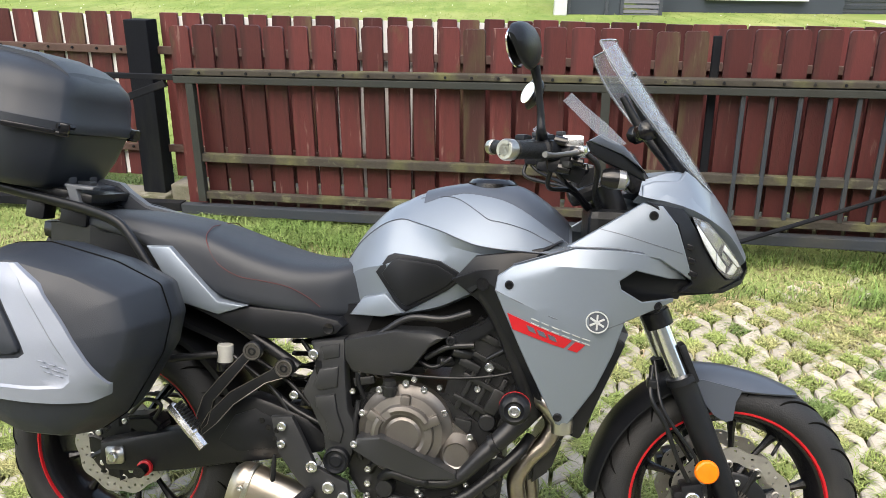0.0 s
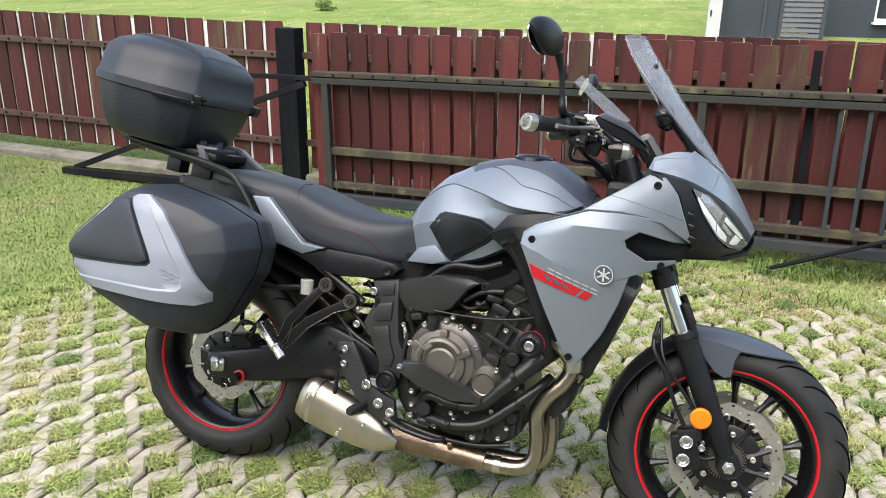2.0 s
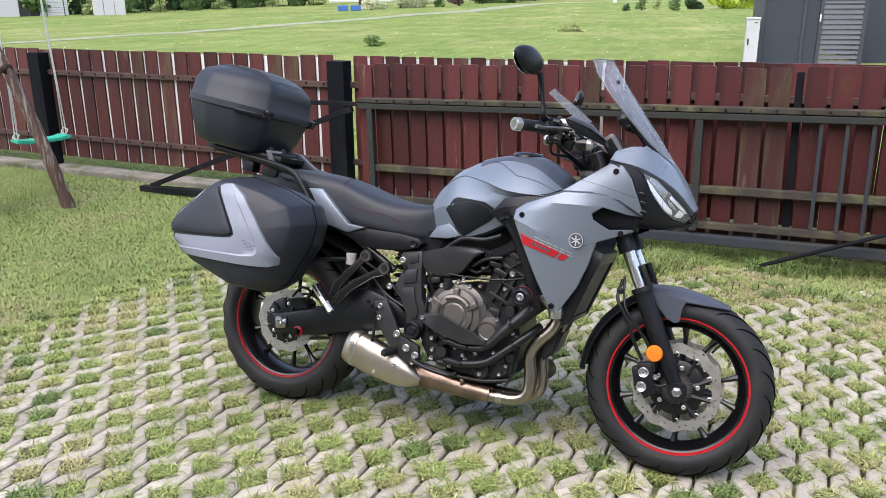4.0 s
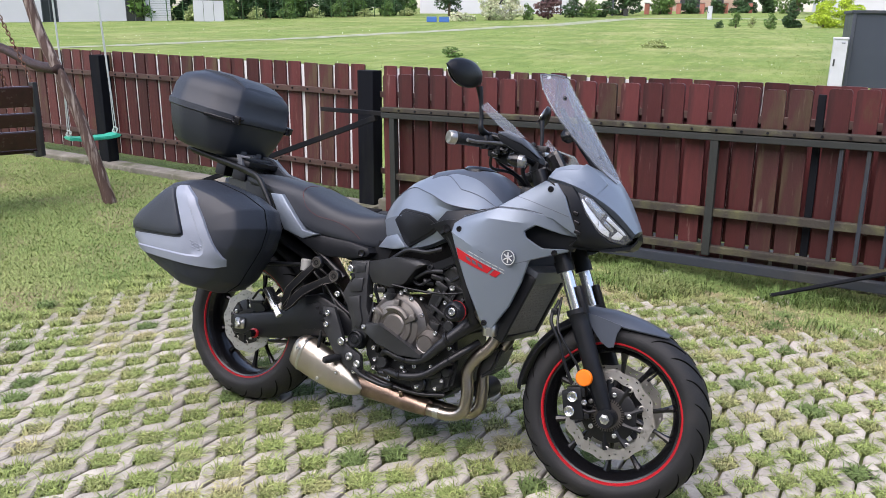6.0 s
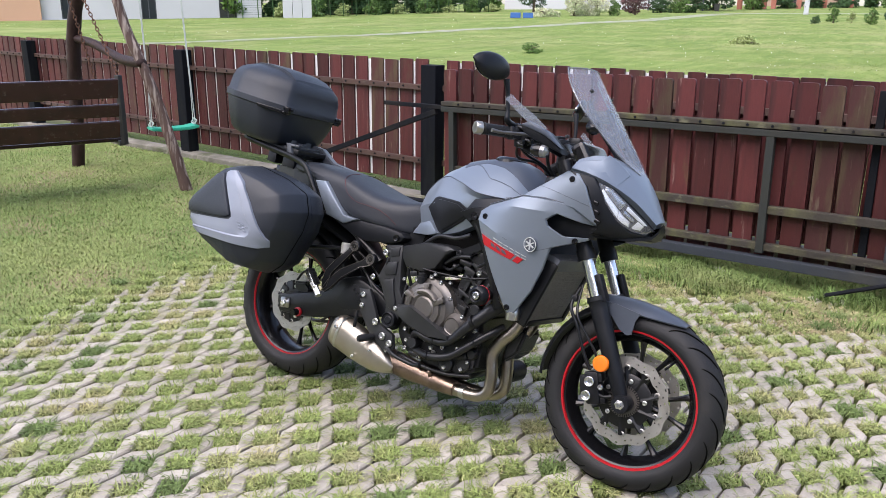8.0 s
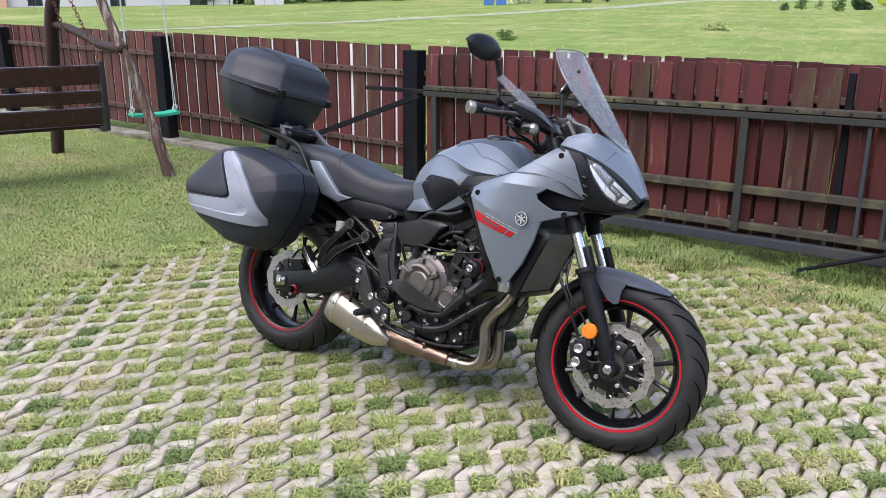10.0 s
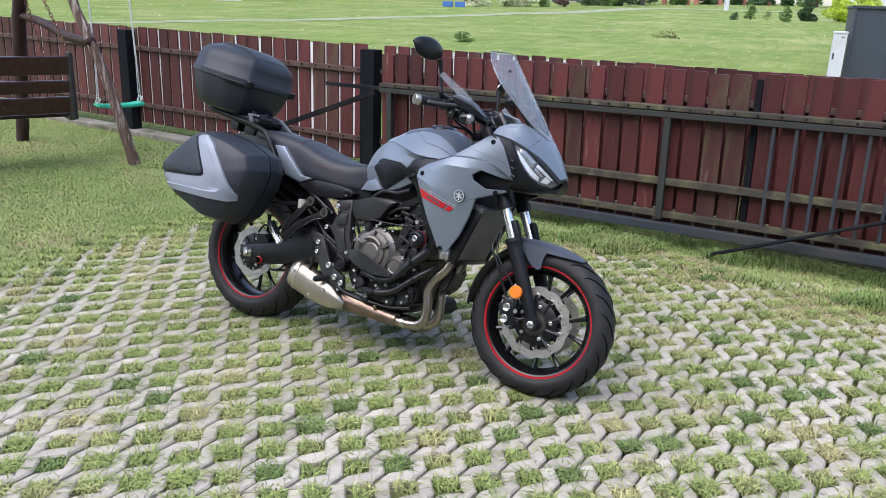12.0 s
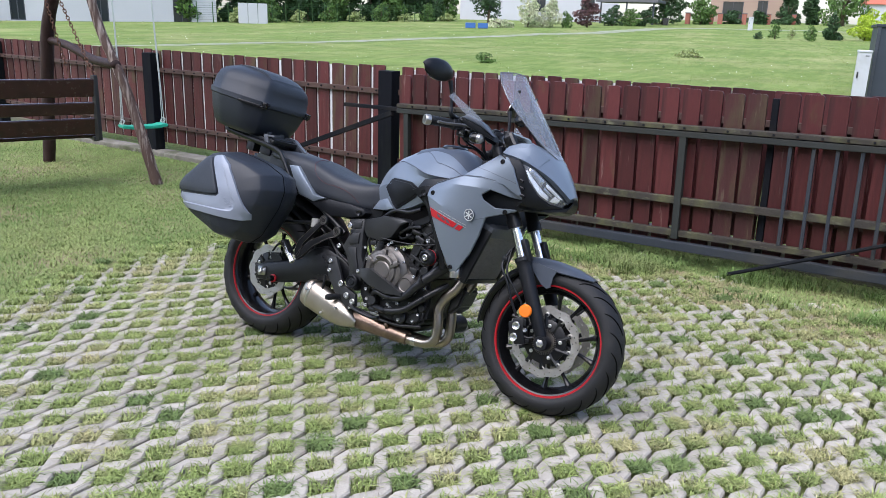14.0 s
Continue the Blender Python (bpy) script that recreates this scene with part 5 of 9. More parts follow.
def brake_disc(root, y, r_out, r_in, waves, label, carrier=True):
    """A drilled wave disc with a black carrier and floating buttons."""
    n = 120
    bm = bmesh.new()
    grid = []
    for j in range(8):
        f = j / 7
        row = []
        for k in range(n):
            a = k * math.tau / n
            ro = r_out + 0.0035 * math.cos(waves * a)
            ri = r_in + 0.003 * math.cos(waves * a + 0.5)
            r = ri + (ro - ri) * f
            row.append(bm.verts.new((r * math.cos(a), y - 0.0025, r * math.sin(a))))
        grid.append(row)
    for j in range(7):
        for k in range(n):
            hole = (j == 1 and k % 10 == 2) or (j == 3 and k % 10 == 6) or (j == 5 and k % 10 == 9) or (j == 4 and k % 10 == 3)
            if not hole:
                bm.faces.new((grid[j][k], grid[j][(k + 1) % n], grid[j + 1][(k + 1) % n], grid[j + 1][k]))
    e = bmesh.ops.extrude_face_region(bm, geom=bm.faces[:])
    for v in e["geom"]:
        if isinstance(v, bmesh.types.BMVert):
            v.co.y += 0.005
    d = bput("brake_disc", bm, K["disc"], label, parent=root)
    if carrier:
        s = -1 if y < 0 else 1
        for k in range(10):
            a = k * math.tau / 10 + 0.3
            bm = bmesh.new()
            tube_rings(bm, [(0.052 * math.cos(a), y, 0.052 * math.sin(a)), (0.075 * math.cos(a + 0.05), y, 0.075 * math.sin(a + 0.05)), ((r_in + 0.002) * math.cos(a + 0.1), y, (r_in + 0.002) * math.sin(a + 0.1))], [0.016, 0.012, 0.0125], 8, flat=0.45)
            bput("carrier_arm", bm, K["frame"], parent=d)
            bm = bmesh.new()
            lathe(bm, [(0.0095, y), (0.0095, y + s * 0.005), (0.007, y + s * 0.0062), (0.0055, y + s * 0.004), (0.0004, y + s * 0.004)], 14, Matrix.Translation(((r_in - 0.001) * math.cos(a + 0.1), 0, (r_in - 0.001) * math.sin(a + 0.1))))
            bput("disc_button", bm, K["disc"], parent=d)
        bm = bmesh.new()
        lathe(bm, [(0.035, y - 0.006), (0.082, y - 0.005), (0.088, y - 0.002), (0.088, y + 0.002), (0.082, y + 0.005), (0.035, y + 0.006)], 40)
        bput("disc_carrier", bm, K["frame"], parent=d)
        for k in range(5):
            a = k * math.tau / 5 + 0.15
            bm = bmesh.new()
            lathe(bm, [(0.0075, y + s * 0.004), (0.0075, y + s * 0.011), (0.006, y + s * 0.012), (0.0035, y + s * 0.012), (0.003, y + s * 0.009), (0.0004, y + s * 0.009)], 12, Matrix.Translation((0.066 * math.cos(a), 0, 0.066 * math.sin(a))))
            bput("carrier_bolt", bm, K["bolt"], parent=d)
    return d


rear = wheel("rear_wheel", -0.03, 0.308, 0.313, 0.092, label="rear wheel with red rim tape")
front = wheel("front_wheel", 1.44, 0.293, 0.298, 0.063, STEER, "front wheel with red rim tape")
brake_disc(rear, -0.062, 0.1225, 0.085, 10, "drilled wave brake disc")
brake_disc(front, -0.066, 0.141, 0.108, 12, "drilled wave brake disc")
brake_disc(front, 0.066, 0.141, 0.108, 12, "drilled wave brake disc")
bm = bmesh.new()
for k in range(40):
    a = k * math.tau / 40
    box(bm, 0.046 * math.cos(a), -0.079, 0.046 * math.sin(a), 0.010, 0.003, 0.0035, Matrix.Rotation(-a, 4, "Y"))
lathe(bm, [(0.03, -0.077), (0.042, -0.077), (0.042, -0.081), (0.03, -0.081)], 32)
bput("sensor_ring", bm, K["cover"], "toothed speed sensor ring", parent=front)

# fork
for s in (-1, 1):
    y = 0.105 * s
    ax = Vector((1.445, y, 0.29))
    up = lambda d, yy=y: Vector((1.445, yy, 0.29)) + RAKE * d
    bm = bmesh.new()
    lathe(bm, [(0.012, 0.03), (0.026, 0.03), (0.03, 0.02), (0.03, -0.02), (0.026, -0.03), (0.012, -0.03)], 24, Matrix.Translation(ax))
    tube_rings(bm, [up(0.0), up(0.05), up(0.1), up(0.3), up(0.325), up(0.33), up(0.345)], [0.02, 0.024, 0.0275, 0.0295, 0.0295, 0.033, 0.0325], 24)
    slider = bput("fork_slider", bm, K["matte"], "satin black fork lower", m=STEER)
    bm = bmesh.new()
    cyl(bm, up(0.34), up(0.475), 0.0205, n=24)
    bput("fork_tube", bm, K["chrome"], "chromed fork tube", m=STEER)
    bm = bmesh.new()
    cyl(bm, up(0.465), up(0.80), 0.027, n=20)
    tube_rings(bm, [up(0.465), up(0.50)], [0.03, 0.031], 20)
    bput("fork_leg_top", bm, K["frame"], m=STEER)
    # guards
    bm = bmesh.new()
    box(bm, *(up(0.38) + Vector((0.03, 0, 0.0))), 0.014, 0.04, 0.09, Matrix.Rotation(radians(-24.8), 4, "Y"), 0.004)
    bput("tube_guard", bm, K["matte"], m=STEER)
    bm = bmesh.new()
    lathe(bm, [(0.0005, s * 0.004), (0.008, s * 0.004), (0.0085, 0), (0.016, -s * 0.002), (0.0165, -s * 0.01)], 6 if s < 0 else 20, Matrix.Translation(ax + Vector((0, s * 0.034, 0))))
    bput("axle_nut", bm, K["bolt"], "steel axle nut", m=STEER)
    # caliper
    bm = bmesh.new()
    c = Matrix.Translation((1.345, 0.112 * s, 0.315)) @ Matrix.Rotation(radians(-14), 4, "Y")
    for dx, dz, sx, sy, sz in ((0.004, 0.002, 0.048, 0.050, 0.105), (-0.016, 0.004, 0.044, 0.046, 0.078), (0.026, 0.036, 0.026, 0.04, 0.034), (0.03, -0.036, 0.03, 0.036, 0.026), (-0.03, 0.0, 0.016, 0.03, 0.04)):
        box(bm, dx, 0, dz, sx, sy, sz, bevel=0.01)
    bmesh.ops.transform(bm, matrix=c, verts=bm.verts[:])
    cal = bput("brake_caliper", bm, K["frame"], "black brake caliper", m=STEER)
    for dx, dz in ((0.0, 0.024), (-0.014, -0.02)):
        bm = bmesh.new()
        lathe(bm, [(0.017, 0), (0.0165, s * 0.006), (0.0145, s * 0.008), (0.012, s * 0.0065), (0.009, s * 0.0065), (0.006, s * 0.004), (0.0004, s * 0.004)], 18, c @ Matrix.Translation((dx, s * 0.029, dz)))
        bput("caliper_bolt", bm, K["bolt"], "bright round caliper plug", m=STEER, parent=cal)
    for dx, dz in ((0.03, 0.062), (0.034, 0.005)):
        screw(*(c @ Vector((dx, s * 0.024, dz))), 0.009, parent=cal, m=STEER, way=s)
bm = bmesh.new()
lathe(bm, [(0.0005, -0.008), (0.022, -0.0075), (0.0255, -0.004), (0.0265, 0.004), (0.02, 0.008)], 32, Matrix.Translation((1.366, -0.142, 0.402)))
bput("side_reflector", bm, K["amber"], "round amber reflector", m=STEER)
bm = bmesh.new()
cyl(bm, (1.445, -0.1, 0.29), (1.445, 0.1, 0.29), 0.011)
bput("front_axle", bm, K["bolt"], m=STEER)
for k, pts in enumerate(([(1.24, -0.1, 0.62), (1.235, -0.14, 0.56), (1.27, -0.145, 0.50), (1.30, -0.14, 0.43), (1.33, -0.135, 0.375)], [(1.245, -0.095, 0.63), (1.26, -0.14, 0.54), (1.31, -0.14, 0.47), (1.34, -0.135, 0.43), (1.35, -0.13, 0.39)], [(1.33, -0.13, 0.33), (1.38, -0.128, 0.30), (1.41, -0.12, 0.305)])):
    pipe("brake_hose", pts, (0.0055, 0.0042)[k % 2], K["frame"], "black brake hose", 8, 6, STEER)
bm = bmesh.new()
box(bm, 1.238, -0.12, 0.585, 0.02, 0.03, 0.02, bevel=0.004)
bput("hose_clip", bm, K["frame"], m=STEER)

# front mudguard: a curved shell with side aprons
def fender_shell(a0, a1, r0, hw, name, label, material, dip):
    bm = bmesh.new()
    rows = []
    for layer in (0, 1):
        part_rows = []
        for i in range(22):
            f = i / 21
            a = radians(a0 + (a1 - a0) * f)
            row = []
            for j in range(13):
                q = j / 6 - 1
                w = hw * (1 - 0.25 * (2 * f - 1) ** 2 * (1 if f > 0.5 else 0.3))
                r = r0 - dip(f) * abs(q) ** 3 - layer * 0.004
                row.append(bm.verts.new((1.44 + r * math.cos(a), w * q, 0.293 + r * math.sin(a))))
            part_rows.append(row)
        rows.append(part_rows)
    for lay in rows:
        for a, b in zip(lay, lay[1:]):
            for k in range(12):
                bm.faces.new((a[k], a[k + 1], b[k + 1], b[k]))
    rim = lambda lay: [lay[0][k] for k in range(12)] + [r[12] for r in lay[:-1]] + [lay[-1][k] for k in range(12, 0, -1)] + [r[0] for r in lay[:0:-1]]
    o, i2 = rim(rows[0]), rim(rows[1])
    for k in range(len(o)):
        bm.faces.new((o[k], o[(k + 1) % len(o)], i2[(k + 1) % len(o)], i2[k]))
    return bput(name, bm, material, label, m=STEER)


fender_shell(112, 178, 0.324, 0.078, "mudguard_rear", "matte black rear part of the front mudguard", K["matte"], lambda f: 0.022)
bm = bmesh.new()
top = dense([(1.30, 0.611, 0.085, 0.034), (1.36, 0.613, 0.083, 0.036), (1.42, 0.611, 0.08, 0.038), (1.49, 0.598, 0.07, 0.03), (1.545, 0.580, 0.054, 0.016), (1.580, 0.565, 0.032, 0.005)], 20)
rings = []
for x, z, w, d in top:
    rings.append([(x, y * w, z - d * abs(y) ** 2.2) for y in (-1, -0.85, -0.6, -0.3, 0, 0.3, 0.6, 0.85, 1)] + [(x, y * w * 0.96, z - d * abs(y) ** 2.2 - 0.004) for y in (1, 0.85, 0.6, 0.3, 0, -0.3, -0.6, -0.85, -1)])
loft(bm, rings)
fen = bput("mudguard", bm, K["paint_dark"], "dark grey front mudguard", m=STEER)
for s in (-1, 1):
    bm = bmesh.new()
    outl = [(1.300, 0.592), (1.36, 0.592), (1.445, 0.575), (1.432, 0.548), (1.428, 0.505), (1.412, 0.500), (1.388, 0.512), (1.352, 0.552), (1.312, 0.582)]
    a = [bm.verts.new((x, s * 0.0835, z)) for x, z in outl]
    b = [bm.verts.new((x, s * 0.079, z)) for x, z in outl]
    bm.faces.new(a), bm.faces.new(b[::-1])
    for k in range(len(a)):
        bm.faces.new((a[k], a[(k + 1) % len(a)], b[(k + 1) % len(a)], b[k]))
    bput("mudguard_apron", bm, K["paint_dark"], m=STEER, parent=fen)

# tank
TANK = [(0.515, 0.03, 0.78, 0.052, 0.75, 0.715, 0.788), (0.56, 0.054, 0.852, 0.088, 0.79, 0.70, 0.868), (0.62, 0.078, 0.902, 0.118, 0.81, 0.69, 0.932), (0.666, 0.092, 0.917, 0.130, 0.82, 0.69, 0.957),
        (0.70, 0.108, 0.912, 0.137, 0.825, 0.70, 0.974), (0.767, 0.144, 0.897, 0.150, 0.83, 0.72, 0.993), (0.845, 0.180, 0.875, 0.163, 0.83, 0.76, 1.003), (0.93, 0.188, 0.869, 0.166, 0.832, 0.80, 0.998), (1.0, 0.186, 0.867, 0.166, 0.845, 0.82, 0.957), (1.05, 0.172, 0.868, 0.155, 0.855, 0.84, 0.914)]


def tank_half(wc, zc, wl, zl, zb, zt):
    key = [(0, zt), (0.3 * wc, zt - 0.06 * (zt - zc)), (0.5 * wc, zt - 0.24 * (zt - zc)), (0.76 * wc, zt - 0.6 * (zt - zc)), (wc, zc), (0.45 * wc + 0.55 * wl - 0.004, 0.6 * zc + 0.4 * zl), (wl, zl), (0.95 * wl, 0.6 * zl + 0.4 * zb), (0.84 * wl, zb + 0.008), (0.7 * wl, zb), (0, zb)]
    out = []
    for (y0, z0), (y1, z1) in zip(key, key[1:]):
        out += [(y0 + (y1 - y0) * f, z0 + (z1 - z0) * f) for f in (0, 0.5)]
    return out + [key[-1]]


def tank_y(x, z):
    """Half width of the tank's flank at x, z."""
    row = [np.interp(x, [t[0] for t in TANK], [t[k] for t in TANK]) for k in range(1, 7)]
    half = [p for p in tank_half(*row)[8:-2]][::-1]
    return float(np.interp(z, [p[1] for p in half], [p[0] for p in half]))


bm = bmesh.new()
rings = []
for x, *row in dense(TANK, 34):
    half = tank_half(*row)
    rings.append([Vector((x, y, z)) for y, z in half] + [Vector((x, -y, z)) for y, z in half[-2:0:-1]])
loft(bm, rings)
bput("fuel_tank", bm, K["paint"], "metallic blue-grey fuel tank", angle=17)
bm = bmesh.new()
rings = []
for x, *row in dense(TANK, 44):
    if 0.71 < x < 1.045:
        half = tank_half(*row)
        hw = 0.066 + 0.06 * max(0, (x - 0.80)) / 0.2
        yy, zz = [p[0] for p in half[:9]], [p[1] for p in half[:9]]
        top = [(q * hw, float(np.interp(abs(q) * hw, yy, zz)) + 0.006 - 0.005 * abs(q) ** 6) for q in (-1, -0.8, -0.5, -0.2, 0.2, 0.5, 0.8, 1)]
        rings.append([(x, y, z) for y, z in top] + [(x, y, z - 0.03) for y, z in top[::-1]])
loft(bm, rings)
bput("tank_cover", bm, K["paint_dark"], "dark grey tank centre cover", angle=30)
bm = bmesh.new()
lathe(bm, [(0.06, -0.016), (0.058, 0.0), (0.05, 0.008), (0.042, 0.01), (0.038, 0.006), (0.0005, 0.008)], 32, Matrix.Translation((0.862, 0, 1.006)) @ Matrix.Rotation(radians(90), 4, "X") @ Matrix.Diagonal((1, 1, 1, 1)))
bput("fuel_cap", bm, K["gloss"], "black fuel filler cap")
PAD = [(0.612, 0.795), (0.640, 0.834), (0.656, 0.841), (0.710, 0.838), (0.765, 0.833), (0.822, 0.803), (0.785, 0.768), (0.728, 0.733), (0.686, 0.708), (0.668, 0.716)]
plate("knee_pad", [(x, z, -tank_y(x, z) - 0.007) for x, z in PAD], -0.17, 0.05, K["matte"], "black rubber knee pad", True, 0.005)
plate("knee_pad_face", [(0.713 + (x - 0.713) * 0.84, 0.783 + (z - 0.783) * 0.82, -tank_y(0.713 + (x - 0.713) * 0.84, 0.783 + (z - 0.783) * 0.82) - 0.0095) for x, z in PAD], -0.17, 0.02, K["matte"], "", True, 0.003)
FINE = dense(TANK, 80)
for s in (-1, 1):
    # dark line along the fold paints the crease's shade
    pipe("tank_crease", [(x, s * (np.interp(x, [t[0] for t in FINE], [t[1] for t in FINE]) + 0.0008), np.interp(x, [t[0] for t in FINE], [t[2] for t in FINE])) for x in (0.535, 0.56, 0.59, 0.62, 0.645, 0.67, 0.70, 0.735, 0.767, 0.805, 0.845, 0.89, 0.93, 1.0)], 0.0014, K["badge_dark"], "", 6)
    seam = []
    for f in np.linspace(0, 1, 15):
        x = 0.70 + 0.33 * f
        row = [float(np.interp(x, [t[0] for t in FINE], [t[k] for t in FINE])) for k in range(1, 7)]
        y = row[0] * float(np.interp(f, [0, 0.25, 0.5, 0.8, 1], [0.42, 0.5, 0.74, 0.8, 0.9]))
        half = tank_half(*row)[:9]
        seam.append((x, s * y, float(np.interp(y, [p[0] for p in half], [p[1] for p in half])) + 0.0012))
    pipe("tank_seam", seam, 0.001, K["badge_dark"], "", 6)
    # added dark plate: shade of the tank's undercut flank, put into colour
    plate("tank_shroud", [(0.80, 0.80, s * 0.176), (0.845, 0.852, s * 0.186), (0.90, 0.862, s * 0.19), (0.99, 0.878, s * 0.182), (1.03, 0.895, s * 0.172), (0.97, 0.85, s * 0.19), (0.90, 0.815, s * 0.2), (0.84, 0.77, s * 0.19)], 0, 0.03, K["matte"], "black plate standing for the shade below the tank's shoulder", False, 0.004)
    plate("tank_foot", [(0.553, 0.690, s * 0.108), (0.584, 0.733, s * 0.112), (0.640, 0.748, s * 0.132), (0.674, 0.716, s * 0.138), (0.684, 0.708, s * 0.138), (0.635, 0.694, s * 0.130)], 0, 0.03, K["paint"], "blue-grey tank corner piece", False, 0.004)

# seat
SEAT = [(-0.13, 0.07, 0.888, 0.86), (-0.06, 0.105, 0.896, 0.852), (0.04, 0.125, 0.893, 0.83), (0.13, 0.134, 0.884, 0.785), (0.20, 0.138, 0.871, 0.745), (0.27, 0.148, 0.848, 0.715), (0.34, 0.152, 0.826, 0.702), (0.42, 0.146, 0.808, 0.692), (0.50, 0.122, 0.804, 0.684), (0.55, 0.095, 0.808, 0.686), (0.585, 0.072, 0.785, 0.70)]
bm = bmesh.new()
rings = []
for x, w, zt, zb in dense(SEAT, 44):
    d = zt - zb
    r = ring_loop([(0, zt), (0.5 * w, zt - 0.004), (0.8 * w, zt - 0.014), (0.96 * w, zt - 0.035 if d > 0.05 else zt - 0.4 * d), (w, zb + 0.35 * d), (0.95 * w, zb), (0.5 * w, zb), (0, zb)], 4)
    rings.append([Vector((x, p.y, p.z)) for p in r])
loft(bm, rings)
seat = bput("seat", bm, K["seat"], "black vinyl dual seat with red stitching", angle=60)
for s in (-1, 1):
    pipe("stitching", [(0.20, s * 0.02, 0.873), (0.203, s * 0.08, 0.869), (0.212, s * 0.127, 0.845), (0.245, s * 0.143, 0.797), (0.298, s * 0.151, 0.770), (0.36, s * 0.152, 0.762), (0.415, s * 0.147, 0.752), (0.458, s * 0.140, 0.732), (0.488, s * 0.128, 0.707)], 0.0011, K["thread"], "dark red seam", 5, parent=seat)

# tail and side covers
plate("tail_panel", [(0.075, 0.826, -0.150), (0.133, 0.828, -0.152), (0.194, 0.769, -0.158), (0.255, 0.711, -0.162), (0.325, 0.703, -0.162), (0.29, 0.69, -0.16), (0.255, 0.678, -0.158), (0.16, 0.700, -0.152), (0.118, 0.76, -0.15)], -0.15, 0.05, K["paint"], "blue-grey tail panel", True, 0.005)
plate("side_cover", [(0.17, 0.698), (0.26, 0.684), (0.325, 0.701), (0.461, 0.695), (0.535, 0.683), (0.548, 0.668), (0.533, 0.650), (0.483, 0.637), (0.37, 0.628), (0.29, 0.645)], -0.148, 0.06, K["matte"], "matte black side cover", True, 0.006)
for x, z in ((0.516, 0.663),):
    bm = bmesh.new()
    lathe(bm, [(0.013, -0.001), (0.012, -0.007), (0.008, -0.006), (0.0004, -0.005)], 16, Matrix.Translation((x, -0.148, z)))
    bput("cover_screw", bm, K["gloss"])
bm = bmesh.new()
rings = [[(x, y * w, z0 + (z1 - z0) * q) for y, q in ((-1, 0), (-1, 1), (1, 1), (1, 0))] for x, w, z0, z1 in ((-0.22, 0.06, 0.80, 0.86), (-0.1, 0.09, 0.77, 0.86), (0.1, 0.105, 0.70, 0.83), (0.3, 0.11, 0.64, 0.73), (0.52, 0.10, 0.62, 0.71), (0.62, 0.09, 0.62, 0.72))]
loft(bm, rings)
bput("tail_frame", bm, K["frame"], smooth=False)
bm = bmesh.new()
box(bm, -0.20, 0, 0.842, 0.09, 0.12, 0.045, bevel=0.015)
bput("tail_light", bm, K["gloss"], "dark tail light housing")
# rear fender with tail lamp bracket
bm = bmesh.new()
rings = [[(x, y * w, z + (0.0 if k < 5 else -0.012) - 0.03 * abs(y) ** 3) for k, y in enumerate((-1, -0.5, 0, 0.5, 1, 1, 0.5, 0, -0.5, -1))] for x, w, z in ((-0.05, 0.09, 0.745), (0.1, 0.1, 0.69), (0.25, 0.1, 0.635), (0.32, 0.095, 0.56), (0.345, 0.08, 0.48))]
loft(bm, rings)
bput("hugger", bm, K["frame"])

# luggage rack
for s in (-1, 1):
    pipe("grab_rail", [(0.118, s * 0.150, 0.735), (0.085, s * 0.150, 0.778), (0.03, s * 0.146, 0.850), (-0.01, s * 0.140, 0.880), (-0.10, s * 0.120, 0.902), (-0.25, s * 0.105, 0.928), (-0.40, s * 0.092, 0.955)], (0.008, 0.010, 0.011, 0.011, 0.011, 0.010, 0.010), K["matte"], "matte black grab rail", 10, flat=1.5)
plate("grab_handle", [(-0.156, 0.958), (-0.078, 0.953), (-0.082, 0.944), (-0.124, 0.945), (-0.110, 0.897), (-0.136, 0.898), (-0.146, 0.938)], -0.108, 0.03, K["cast_light"], "grey cast grab handle", False, 0.004)
plate("grab_handle", [(-0.185, 0.962), (-0.165, 0.966), (-0.118, 0.957), (-0.085, 0.932), (-0.042, 0.903), (0.03, 0.890), (0.14, 0.871), (0.045, 0.866), (-0.10, 0.888), (-0.15, 0.903), (-0.178, 0.915), (-0.17, 0.935)], 0.108, 0.03, K["cast_light"], "grey cast grab handle", False, 0.004)
plate("handle_face", [(-0.158, 0.955), (-0.122, 0.950), (-0.088, 0.926), (-0.048, 0.899), (-0.02, 0.891), (-0.11, 0.893), (-0.15, 0.905), (-0.158, 0.925)], 0.0785, 0.006, K["grab"], "dark inner face", False, 0.002)
bm = bmesh.new()
box(bm, -0.145, 0.0, 0.926, 0.03, 0.19, 0.05, Matrix.Rotation(radians(8), 4, "Y"), 0.005)
box(bm, -0.150, -0.02, 0.955, 0.035, 0.03, 0.016, bevel=0.004)
bput("handle_bridge", bm, K["grab"], "dark grey bridge between the grab handles", smooth=False)
bm = bmesh.new()
box(bm, -0.25, 0, 0.945, 0.32, 0.19, 0.022, Matrix.Rotation(radians(8), 4, "Y"), 0.006)
box(bm, -0.44, 0, 0.968, 0.05, 0.12, 0.03, Matrix.Rotation(radians(8), 4, "Y"), 0.006)
bput("rack_plate", bm, K["frame"], "black luggage rack plate")
for s in (-1, 1):
    bm = bmesh.new()
    box(bm, -0.185, s * 0.045, 0.948, 0.03, 0.035, 0.06, bevel=0.006)
    bput("rack_clip", bm, K["grab"], "grey rack bracket")

